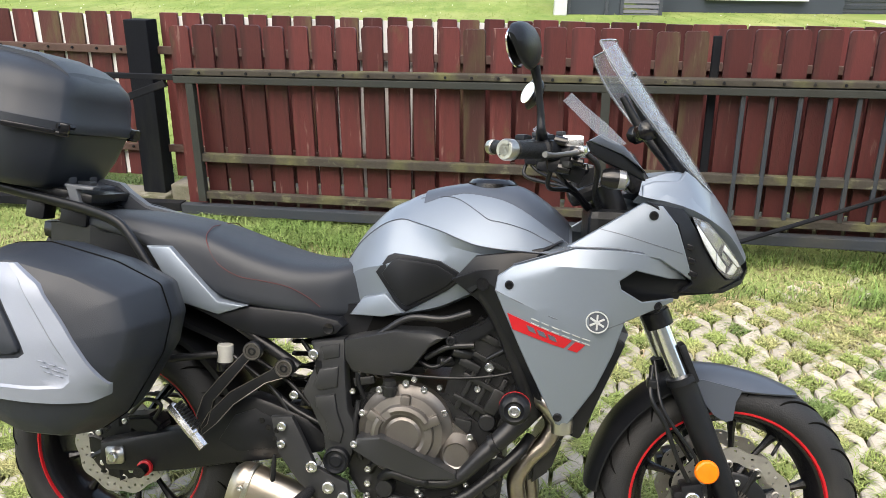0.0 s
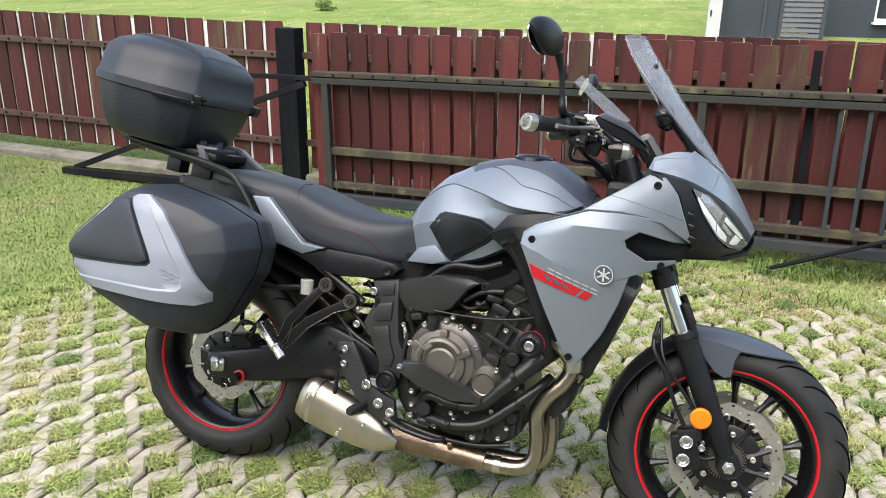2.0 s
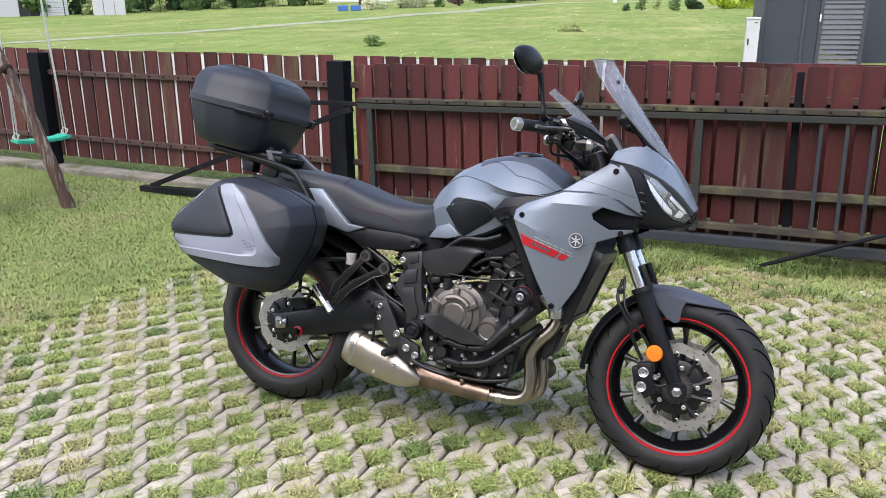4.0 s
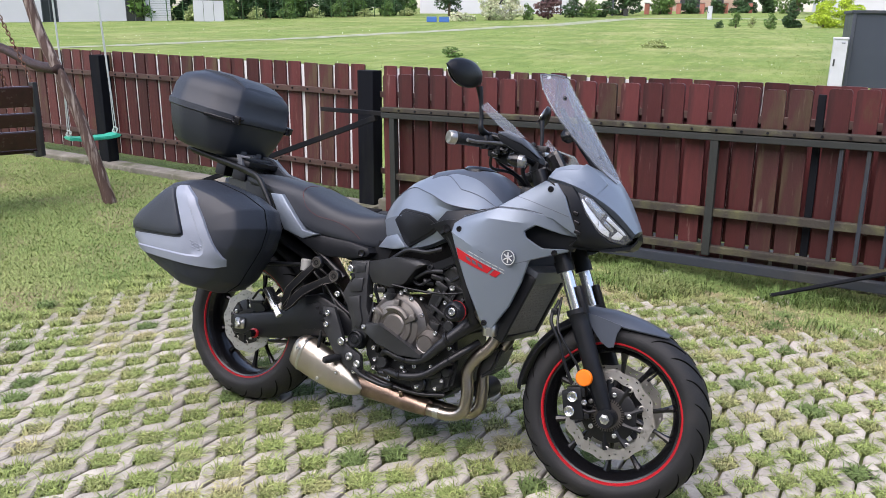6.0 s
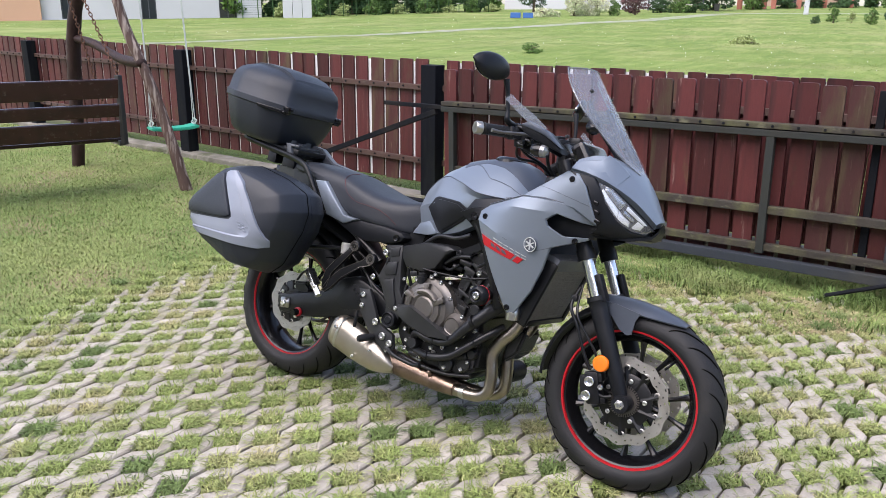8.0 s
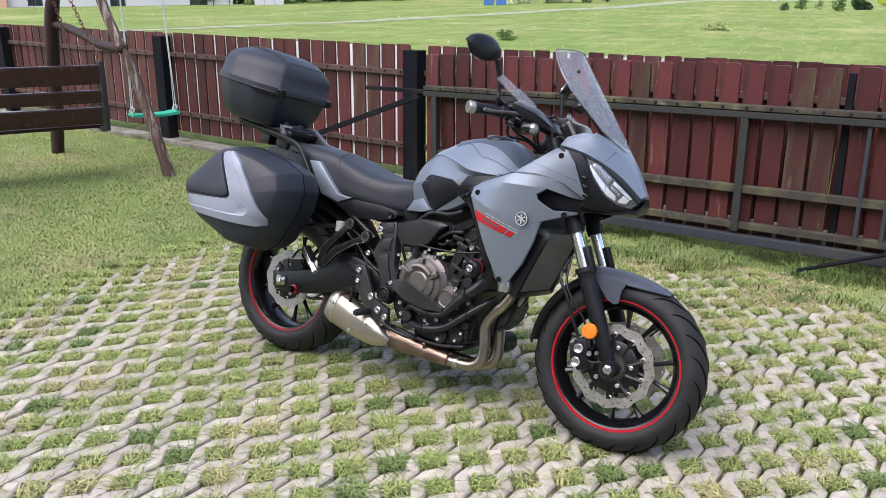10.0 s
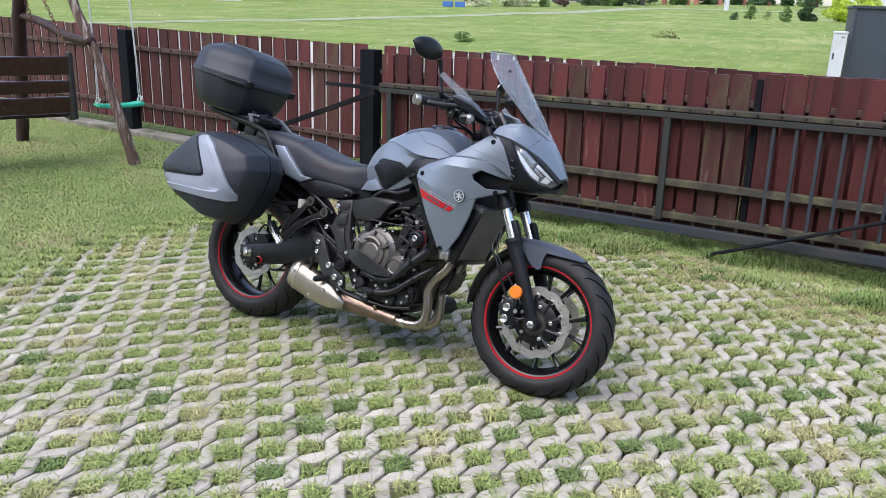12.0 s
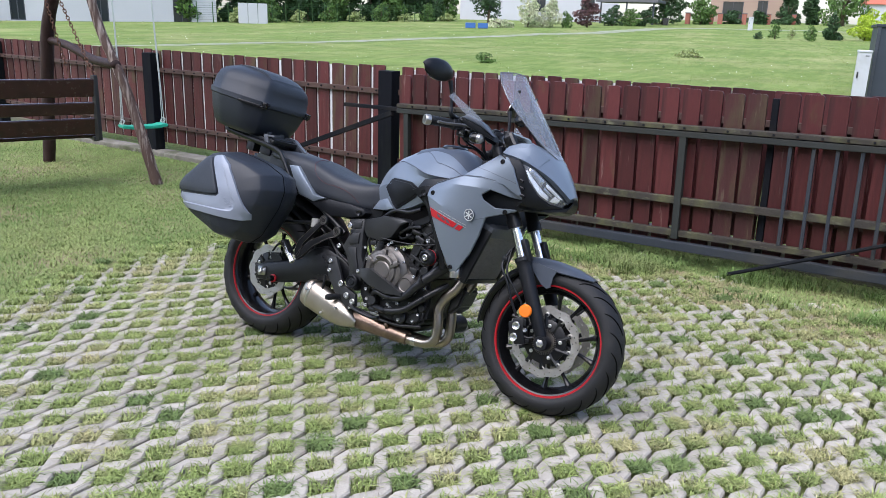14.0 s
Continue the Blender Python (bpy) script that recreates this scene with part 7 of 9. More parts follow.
for x, z, y in ((0.922, 0.801, fairing_y(0.922, 0.801) - 0.002), (1.039, 0.517, fairing_y(1.039, 0.517) - 0.002), (1.233, 0.770, fairing_y(1.233, 0.770) - 0.002), (1.207, 0.961, upper_y(1.207, 0.961) - 0.002)):
    bm = bmesh.new()
    lathe(bm, [(0.0098, 0.004), (0.0095, -0.001), (0.0075, -0.0035), (0.0044, -0.0035), (0.004, -0.001), (0.0004, -0.001)], 16, Matrix.Translation((x, y, z)))
    bput("fairing_screw", bm, K["gloss"], parent=side_panel)
for s in (-1, 1):
    # u line: real panel joint; c line: the crease's shade drawn as a dark line
    for seam in ("u1 u2 u3 u4 u5", "c0 c1 c2 c3 c4"):
        pipe("panel_seam", [(FA[k][0], s * (-FA[k][2] + (0.0015 if seam[0] == "u" else 0.0)), FA[k][1] + (0.002 if seam[0] == "u" else 0)) for k in seam.split()], 0.0018 if seam[0] == "u" else 0.0012, K["badge_dark"], "", 6, 1)
# badge: plain disc with a ring and spokes
bd = Matrix.Translation((1.107, fairing_y(1.107, 0.737) - 0.003, 0.737)) @ Matrix.Rotation(radians(8), 4, "X") @ Matrix.Rotation(radians(-7), 4, "Z")
bm = bmesh.new()
lathe(bm, [(0.0235, 0.004), (0.0235, -0.003), (0.0005, -0.003)], 32, bd)
badge = bput("badge", bm, K["badge_dark"], "round silver emblem", parent=side_panel)
bm = bmesh.new()
lathe(bm, [(0.0213, -0.002), (0.0213, -0.005), (0.0235, -0.005), (0.0235, -0.002)], 32, bd)
for k in range(3):
    box(bm, 0, -0.0045, 0, 0.033, 0.003, 0.0036, Matrix.Rotation(radians(60 * k + 30), 4, "Y"))
    for v in bm.verts[-8:]:
        v.co = bd @ v.co
bput("badge_ring", bm, K["badge"], parent=badge)
def decal(name, corners, material, label="", lift=0.0022, n=6):
    """A thin sticker that follows the fairing: a quadrilateral cut into a fine grid."""
    bm = bmesh.new()
    (a, b, c, d) = [Vector(q) for q in corners]
    grid = []
    for j in range(n + 1):
        row = []
        for i in range(n + 1):
            q = a.lerp(b, i / n).lerp(d.lerp(c, i / n), j / n)
            row.append(bm.verts.new((q.x, fairing_y(q.x, q.y) - lift, q.y)))
        grid.append(row)
    for j in range(n):
        for i in range(n):
            bm.faces.new((grid[j][i], grid[j][i + 1], grid[j + 1][i + 1], grid[j + 1][i]))
    ex = bmesh.ops.extrude_face_region(bm, geom=bm.faces[:], use_keep_orig=True)
    for v in ex["geom"]:
        if isinstance(v, bmesh.types.BMVert):
            v.co.y += 0.004
    return bput(name, bm, material, label, parent=side_panel)


decal("red_stripe", [(0.921, 0.742), (1.058, 0.694), (1.042, 0.676), (0.934, 0.708)], K["red"], "red fairing decal", 0.0024, 12)
decal("red_stripe", [(1.066, 0.6915), (1.086, 0.685), (1.070, 0.668), (1.050, 0.674)], K["red"], "", 0.0024, 4)
for k in range(6):
    x, z = 0.972 + 0.0215 * k, 0.7365 - 0.0072 * k
    for dz in (0.0, -0.0095):
        decal("lettering_bar", [(x, z + dz), (x + 0.016, z - 0.0055 + dz), (x + 0.0155, z - 0.0075 + dz), (x - 0.0005, z - 0.002 + dz)], K["letter"], "", 0.0026, 2)
for k in range(3):
    x, z = 0.962 + 0.022 * k, 0.721 - 0.0076 * k
    decal("lettering_bar", [(x, z), (x + 0.016, z - 0.0055), (x + 0.022, z - 0.0175), (x + 0.006, z - 0.012)], K["badge_dark"], "", 0.0034, 2)

# windscreen
bm = bmesh.new()
rows = []
for layer in (0, 1):
    lay = []
    for x, z, w, sag in dense([(1.128, 1.338, 0.125, 0.045), (1.162, 1.288, 0.143, 0.052), (1.215, 1.215, 0.145, 0.052), (1.27, 1.14, 0.115, 0.042), (1.325, 1.065, 0.08, 0.028), (1.362, 1.012, 0.035, 0.008)], 24):
        lay.append([bm.verts.new((x - sag * q * q - layer * 0.0035, q * w, z - 0.35 * sag * q * q - layer * 0.003)) for q in np.linspace(-1, 1, 15)])
    rows.append(lay)
for lay in rows:
    for a, b in zip(lay, lay[1:]):
        for k in range(14):
            bm.faces.new((a[k], a[k + 1], b[k + 1], b[k]))
edge = lambda lay: lay[0][:-1] + [r[14] for r in lay[:-1]] + lay[-1][:0:-1] + [r[0] for r in lay[:0:-1]]
o, i2 = edge(rows[0]), edge(rows[1])
for k in range(len(o)):
    bm.faces.new((o[k], o[(k + 1) % len(o)], i2[(k + 1) % len(o)], i2[k]))
screen = bput("windscreen", bm, K["screen"], "tall smoked clear windscreen")
screen.visible_shadow = False
# thin tubes added round the rim draw the highlight on its cut edge
for q in (-1, 1):
    line = [(x - sag * 0.998 - 0.001, q * w * 1.002, z - 0.35 * sag) for x, z, w, sag in dense([(1.128, 1.338, 0.125, 0.045), (1.162, 1.288, 0.143, 0.052), (1.215, 1.215, 0.145, 0.052), (1.27, 1.14, 0.115, 0.042), (1.325, 1.065, 0.08, 0.028), (1.362, 1.012, 0.035, 0.008)], 24)]
    pipe("screen_edge", line, 0.0021, K["clear"], "thin tube drawing the highlight on the screen's cut edge", 6, 1, parent=screen)
pipe("screen_edge", [(1.128 - 0.045 * q * q, 0.125 * q, 1.338 - 0.0158 * q * q) for q in np.linspace(-1, 1, 9)], 0.0021, K["clear"], "", 6, 2, parent=screen)
pipe("screen_trim", [(1.245, 0, 1.15), (1.285, 0, 1.095), (1.318, 0, 1.047), (1.345, 0, 1.008)], (0.006, 0.012, 0.013, 0.01), K["matte"], "black screen edge trim", 10)
for s in (-1, 1):
    pipe("screen_strut", [(1.155, s * 0.085, 1.225), (1.20, s * 0.08, 1.155), (1.27, s * 0.06, 1.07), (1.30, s * 0.05, 1.03)], (0.008, 0.012, 0.014, 0.014), K["matte"], "black screen strut", 8)
    bm = bmesh.new()
    cyl(bm, (1.185, s * 0.07, 1.135), (1.195, s * 0.105, 1.138), 0.018, n=8)
    cyl(bm, (1.195, s * 0.1, 1.138), (1.198, s * 0.115, 1.139), 0.024, n=8)
    bput("screen_knob", bm, K["gloss"], "black adjuster knob")
    for x, z, y in ((1.16, 1.258, 0.085), (1.29, 1.083, 0.05)):
        bm = bmesh.new()
        bmesh.ops.create_uvsphere(bm, u_segments=10, v_segments=6, radius=0.007, matrix=Matrix.Translation((x, s * y, z)))
        bput("screen_screw", bm, K["gloss"])

# handlebar
pipe("handlebar", [(0.922, -0.318, 1.079), (0.955, -0.265, 1.083), (1.02, -0.17, 1.078), (1.065, -0.07, 1.05), (1.07, 0, 1.045), (1.055, 0.08, 1.055), (0.985, 0.19, 1.09), (0.90, 0.28, 1.10), (0.845, 0.345, 1.10)], 0.0115, K["frame"], "black tubular handlebar")
for s, a, b in ((-1, (0.917, -0.329, 1.079), (0.977, -0.239, 1.083)), (1, (0.84, 0.352, 1.10), (0.915, 0.26, 1.10))):
    a, b = Vector(a), Vector(b)
    bm = bmesh.new()
    tube_rings(bm, [a.lerp(b, f) for f in (0, 0.03, 0.1, 0.85, 0.9, 1.0)], [0.016, 0.0205, 0.0185, 0.019, 0.024, 0.022], 18)
    bput("grip", bm, K["knurl"], "black rubber grip")
    bm = bmesh.new()
    d = (a - b).normalized()
    tube_rings(bm, [a, a + d * 0.004, a + d * 0.022, a + d * 0.026, a + d * 0.026, a + d * 0.02], [0.015, 0.021, 0.021, 0.0185, 0.012, 0.010], 20)
    bw = bput("bar_weight", bm, K["steel"], "silver bar-end weight")
    bm = bmesh.new()
    tube_rings(bm, [a + d * 0.019, a + d * 0.0245, a + d * 0.0245, a + d * 0.021], [0.0105, 0.0105, 0.005, 0.004], 16)
    bput("weight_screw", bm, K["frame"], parent=bw)
    c = a.lerp(b, 1.22)
    bm = bmesh.new()
    box(bm, *c, 0.055, 0.05, 0.042, Matrix.Rotation(radians(-40), 4, "Z"), 0.01)
    box(bm, *(c + Vector((0.012, 0.004, -0.03))), 0.035, 0.04, 0.03, bevel=0.008)
    box(bm, *(c + Vector((0.028, 0.012, -0.012))), 0.06, 0.055, 0.05, Matrix.Rotation(radians(-30), 4, "Z"), 0.012)
    box(bm, *(c + Vector((-0.012, -0.004 * s, 0.022))), 0.034, 0.034, 0.022, Matrix.Rotation(radians(-40), 4, "Z"), 0.007)
    box(bm, *(c + Vector((0.05, -0.012 * s, -0.045))), 0.045, 0.03, 0.035, Matrix.Rotation(radians(20), 4, "Y"), 0.008)
    bput("switch_housing", bm, K["matte"], "black switch housing")
    for dx, dy, dz, w in ((0.062, 0.006, 0.002, 0.016), (0.035, 0.03, -0.028, 0.013), (0.02, -0.012, 0.034, 0.012), (0.07, -0.02, -0.03, 0.014)):
        bm = bmesh.new()
        box(bm, *(c + Vector((dx, dy * s, dz))), w * 1.5, w, w, Matrix.Rotation(radians(-35), 4, "Z"), 0.003)
        bput("control_clamp", bm, K["bolt"] if w > 0.0135 else K["cast"], "small metal control fitting")
    pipe("brake_lever", [c + Vector((0.045, 0.01, 0.0)), c + Vector((0.05, s * 0.04, -0.004)), c + Vector((0.01, s * 0.12, -0.012)), c + Vector((-0.01, s * 0.155, -0.012))], (0.008, 0.0065, 0.005, 0.006), K["cover"], "bare metal lever", 10)
    bm = bmesh.new()
    cyl(bm, c + Vector((0.03, 0.0, 0.0)), c + Vector((0.075, 0.02, 0.0)), 0.013, n=14)
    box(bm, *(c + Vector((0.045, 0.02, 0.018))), 0.045, 0.04, 0.03, bevel=0.006)
    bput("master_cylinder", bm, K["bolt"] if s < 0 else K["frame"], "silver brake master cylinder")
    # mirror
    h = Vector((0.925, s * 0.352, 1.268)) if s < 0 else Vector((0.930, 0.335, 1.247))
    bm = bmesh.new()
    rings = []
    for q in np.linspace(-1, 1, 11):
        rr = math.sqrt(max(1 - (0.97 * q) ** 2, 0.02))
        rings.append([(0.032 * rr * max(math.cos(k * math.tau / 20), -0.35), q * 0.082, (0.05 + 0.004 * q) * rr * math.sin(k * math.tau / 20) * (1.0 if math.sin(k * math.tau / 20) > 0 else 0.8) + 0.012 * q * -s) for k in range(20)])
    rings = [[(x * (1 + min(z, 0) / 0.09) - 0.45 * min(z, 0), y * (1 + min(z, 0) / 0.12), z) for x, y, z in ring] for ring in rings]
    loft(bm, rings)
    hm = Matrix.Translation(h) @ Matrix.Rotation(radians(-14 if s < 0 else 22), 4, "Z") @ Matrix.Rotation(radians(0 if s < 0 else 22), 4, "Y") @ Matrix.Rotation(radians(12 * s), 4, "X") @ Matrix.Diagonal((1, 1, 1, 1) if s < 0 else (0.8, 0.75, 0.95, 1))
    mir = bput("mirror", bm, K["matte"], "black rear-view mirror", m=hm, angle=50)
    bm = bmesh.new()
    lathe(bm, [(0.0005, 0.001), (0.04, 0.001), (0.04, -0.002)], 24, Matrix.Translation((-0.0125, 0, 0.0)) @ Matrix.Rotation(radians(90), 4, "Z") @ Matrix.Diagonal((1.55, 1, 0.8, 1)))
    bput("mirror_glass", bm, K["mirror"], "mirror glass", m=hm, parent=mir)
    pipe("mirror_stem", [h + Vector((0.025, -s * 0.07, -0.022)), h + Vector((0.036, -s * 0.076, -0.07)), h + Vector((0.042, -s * 0.080, -0.12)), h + Vector((0.045, -s * 0.082, -0.150)), c + Vector((-0.018, s * 0.012, 0.022))], (0.011, 0.0068, 0.0066, 0.010, 0.013), K["matte"], "black mirror stem", 10)
    # hand guard with indicator
    g = [(1.057, 1.1), (1.08, 1.113), (1.131, 1.092), (1.175, 1.047), (1.18, 1.03), (1.155, 1.04), (1.10, 1.062), (1.071, 1.078)]
    off = (0, 0) if s < 0 else (-0.068, -0.019)
    plate("hand_guard", [(x + off[0], z + off[1], s * (0.335 - 0.55 * (x - 1.07))) for x, z in g], 0, 0.05, K["matte"], "black hand guard", False, 0.006)
    ext = [(1.008, 1.172), (1.023, 1.188), (1.047, 1.168), (1.094, 1.135), (1.135, 1.1), (1.12, 1.095), (1.084, 1.108), (1.045, 1.14)]
    w = plate("guard_shield", [(x + off[0], z + off[1], s * (0.372 - 0.5 * (x - 1.01))) for x, z in ext], 0, 0.005, K["screen"], "smoked hand guard extension", False, 0)
    w.visible_shadow = False
    plate("guard_cap", [(x + off[0], z + off[1], s * (0.35 - 0.5 * (x - 1.05))) for x, z in ((1.06, 1.102), (1.084, 1.116), (1.131, 1.095), (1.178, 1.047), (1.13, 1.078), (1.09, 1.092))], 0, 0.03, K["paint_dark"], "", False, 0.004)
    ic = Vector((1.092 + off[0], s * 0.30, 1.034 + off[1]))
    bm = bmesh.new()
    tube_rings(bm, [ic, ic + Vector((0.015, 0, -0.002)), ic + Vector((0.03, -s * 0.002, -0.003))], [0.016, 0.021, 0.021], 18)
    ind = bput("indicator", bm, K["gloss"], "round black indicator")
    bm = bmesh.new()
    tube_rings(bm, [ic + Vector((0.029, -s * 0.002, -0.003)), ic + Vector((0.045, -s * 0.003, -0.004)), ic + Vector((0.053, -s * 0.003, -0.004))], [0.0205, 0.019, 0.008], 18)
    bput("indicator_lens", bm, K["clear"], "clear indicator lens", parent=ind)
    for dx, dz, r0 in ((0.03, -0.035, 0.012), (0.055, -0.02, 0.010), (0.02, 0.02, 0.011)):
        bm = bmesh.new()
        tube_rings(bm, [c + Vector((dx - 0.012, s * 0.018, dz)), c + Vector((dx + 0.012, s * 0.022, dz - 0.004))], [r0, r0 * 0.9], 12)
        bput("switch_knob", bm, K["gloss"])
    pipe("brake_hose", [c + Vector((0.07, 0.01, 0.0)), c + Vector((0.10, -s * 0.02, -0.03)), Vector((1.09, s * 0.16, 0.99)), Vector((1.13, s * 0.09, 0.93))], 0.006, K["knurl"], "black brake hose", 8)
    pipe("cable", [c + Vector((0.01, s * 0.01, -0.02)), c + Vector((0.0, -s * 0.02, -0.075)), Vector((1.04, s * 0.15, 1.0)), Vector((1.08, s * 0.09, 0.96))], 0.005, K["frame"], "", 8)
    pipe("throttle_cable", [c + Vector((0, 0, -0.02)), c + Vector((0.03, s * -0.01, -0.06)), Vector((1.05, s * 0.14, 1.0)), Vector((1.1, s * 0.07, 0.95))], 0.005, K["frame"], "black cable", 8)
bm = bmesh.new()
box(bm, 1.09, 0, 1.0, 0.11, 0.2, 0.035, Matrix.Rotation(radians(-24), 4, "Y"), 0.012)
box(bm, 1.075, -0.035, 1.03, 0.035, 0.04, 0.06, bevel=0.008)
box(bm, 1.075, 0.035, 1.03, 0.035, 0.04, 0.06, bevel=0.008)
bput("triple_clamp", bm, K["frame"], "black triple clamp and risers", smooth=False)
bm = bmesh.new()
box(bm, 1.17, -0.01, 1.045, 0.05, 0.2, 0.09, Matrix.Rotation(radians(-35), 4, "Y"), 0.015)
bput("instrument_panel", bm, K["gloss"], "black instrument panel", smooth=False)
bm = bmesh.new()
cyl(bm, (1.11, -0.09, 0.985), (1.12, -0.09, 1.0), 0.012)
bput("preload_cap", bm, K["red"], "red anodised fork cap")

# engine
def block(name, outline, y0, y1, material, label="", bevel=0.01, parent=None):
    bm = bmesh.new()
    a = [bm.verts.new((x, y0, z)) for x, z in outline]
    b = [bm.verts.new((x, y1, z)) for x, z in outline]
    bm.faces.new(a), bm.faces.new(b[::-1])
    for k in range(len(a)):
        bm.faces.new((a[k], a[(k + 1) % len(a)], b[(k + 1) % len(a)], b[k]))
    bmesh.ops.recalc_face_normals(bm, faces=bm.faces[:])
    if bevel:
        bmesh.ops.bevel(bm, geom=bm.edges[:], offset=bevel, segments=2, affect="EDGES", clamp_overlap=True)
    bmesh.ops.triangulate(bm, faces=[f for f in bm.faces if len(f.verts) > 4])
    return bput(name, bm, material, label, parent=parent, angle=25)


eng = block("engine", [(0.56, 0.32), (0.60, 0.26), (0.70, 0.235), (0.86, 0.225), (0.92, 0.26), (0.93, 0.36), (0.91, 0.45), (0.80, 0.52), (0.70, 0.54), (0.60, 0.52), (0.56, 0.44)], -0.125, 0.13, K["engine"], "black twin-cylinder engine", 0.012)
block("cylinder_block", [(0.77, 0.48), (0.90, 0.43), (0.97, 0.60), (0.955, 0.64), (0.85, 0.69), (0.82, 0.67)], -0.115, 0.12, K["engine"], "", 0.012, eng)
block("cylinder_head", [(0.815, 0.625), (0.945, 0.565), (0.975, 0.635), (0.965, 0.67), (0.87, 0.715), (0.845, 0.70)], -0.13, 0.135, K["engine"], "", 0.012, eng)
block("oil_sump", [(0.64, 0.25), (0.66, 0.205), (0.85, 0.195), (0.88, 0.24)], -0.08, 0.09, K["engine"], "", 0.012, eng)
for k in range(4):
    f = k / 3
    bm = bmesh.new()
    box(bm, 0.835 + 0.033 * k, -0.121, 0.545 - 0.012 * k, 0.012, 0.02, 0.11, Matrix.Rotation(radians(24), 4, "Y"), 0.003)
    bput("cylinder_rib", bm, K["engine"], parent=eng)
for k in range(3):
    bm = bmesh.new()
    box(bm, 0.885 - 0.02 * k, -0.128, 0.61 - 0.05 * k, 0.085, 0.018, 0.012, Matrix.Rotation(radians(25), 4, "Y"), 0.003)
    bput("cylinder_rib", bm, K["engine"], parent=eng)
block("engine_mount", [(0.79, 0.665), (0.86, 0.70), (0.90, 0.735), (0.91, 0.70), (0.875, 0.672), (0.81, 0.635)], -0.15, -0.125, K["frame"], "", 0.005, eng)
screw(0.797, -0.15, 0.655, 0.012, eng, black=True)
# clutch cover
cc = Matrix.Translation((0.702, 0, 0.440))
bm = bmesh.new()
lathe(bm, [(0.108, -0.12), (0.108, -0.150), (0.10, -0.157), (0.094, -0.162), (0.088, -0.172), (0.07, -0.176), (0.066, -0.184), (0.05, -0.187), (0.042, -0.182), (0.036, -0.186), (0.0005, -0.187)], 48, cc)
lathe(bm, [(0.046, -0.12), (0.046, -0.150), (0.04, -0.158), (0.034, -0.166), (0.030, -0.172), (0.026, -0.169), (0.0005, -0.170)], 32, Matrix.Translation((0.822, 0, 0.400)))
cover = bput("clutch_cover", bm, K["cover"], "bronze-grey clutch cover", parent=eng, angle=20)
block("clutch_bridge", [(0.74, 0.53), (0.79, 0.48), (0.856, 0.43), (0.868, 0.395), (0.84, 0.355), (0.76, 0.345), (0.70, 0.36), (0.70, 0.50)], -0.1475, -0.12, K["cover"], "", 0.006, cover)
for a0 in (35, 145):
    bm = bmesh.new()
    arc = [(0.702 + 0.062 * math.cos(radians(a0 + q)), -0.186, 0.440 + 0.062 * math.sin(radians(a0 + q))) for q in range(0, 85, 7)]
    tube_rings(bm, arc, 0.011, 8)
    bput("cover_ridge", bm, K["cover"], parent=cover)
for a0 in (30, 88, 150):
    a = radians(a0)
    bm = bmesh.new()
    box(bm, 0.702 + 0.07 * math.cos(a), -0.180, 0.440 + 0.07 * math.sin(a), 0.045, 0.02, 0.022, Matrix.Rotation(-a, 4, "Y"), 0.005)
    bput("cover_lug", bm, K["cover"], parent=cover)
for x, z in ((0.602, 0.405), (0.602, 0.475), (0.64, 0.532), (0.70, 0.552), (0.742, 0.540), (0.79, 0.490), (0.850, 0.440), (0.866, 0.375), (0.835, 0.352), (0.62, 0.345), (0.66, 0.325), (0.70, 0.32), (0.86, 0.545), (0.775, 0.31), (0.74, 0.285), (0.66, 0.285), (0.82, 0.295), (0.88, 0.33), (0.615, 0.30)):
    screw(x, -0.152 if (x - 0.702) ** 2 + (z - 0.44) ** 2 < 0.0215 and z > 0.335 or x > 0.78 and z < 0.5 and z > 0.345 else -0.127, z, 0.0085, eng)
plate("engine_protector", [(0.585, 0.405, -0.2), (0.60, 0.432, -0.2), (0.655, 0.442, -0.212), (0.70, 0.425, -0.216), (0.825, 0.368, -0.198), (0.83, 0.352, -0.195), (0.745, 0.348, -0.205), (0.65, 0.372, -0.205)], -0.2, 0.05, K["cast"], "black engine protector", False, 0.008)
screw(0.596, -0.2, 0.418, 0.008, eng)
pipe("oil_filler", [(0.665, -0.165, 0.525), (0.665, -0.168, 0.56)], (0.016, 0.014), K["engine"], "", 12, 3, parent=eng)
bm = bmesh.new()
tube_rings(bm, [(0.665, -0.166, 0.54), (0.665, -0.166, 0.547), (0.665, -0.166, 0.548), (0.665, -0.166, 0.556)], [0.019, 0.019, 0.015, 0.015], 12)
bput("oil_filler_cap", bm, K["engine"], parent=eng)
# hoses, cables
pipe("coolant_hose", [(0.65, -0.14, 0.318), (0.68, -0.165, 0.345), (0.74, -0.17, 0.335), (0.82, -0.175, 0.345), (0.885, -0.17, 0.41), (0.95, -0.15, 0.475), (1.0, -0.12, 0.52)], (0.0125, 0.013, 0.0135, 0.0145, 0.0195, 0.0235, 0.0235), K["hose"], "black coolant hose", 14)
pipe("coolant_hose", [(0.67, -0.14, 0.275), (0.75, -0.165, 0.275), (0.83, -0.165, 0.295), (0.90, -0.155, 0.35), (0.955, -0.13, 0.40), (0.985, -0.09, 0.43)], 0.0135, K["hose"], "black coolant hose", 14)
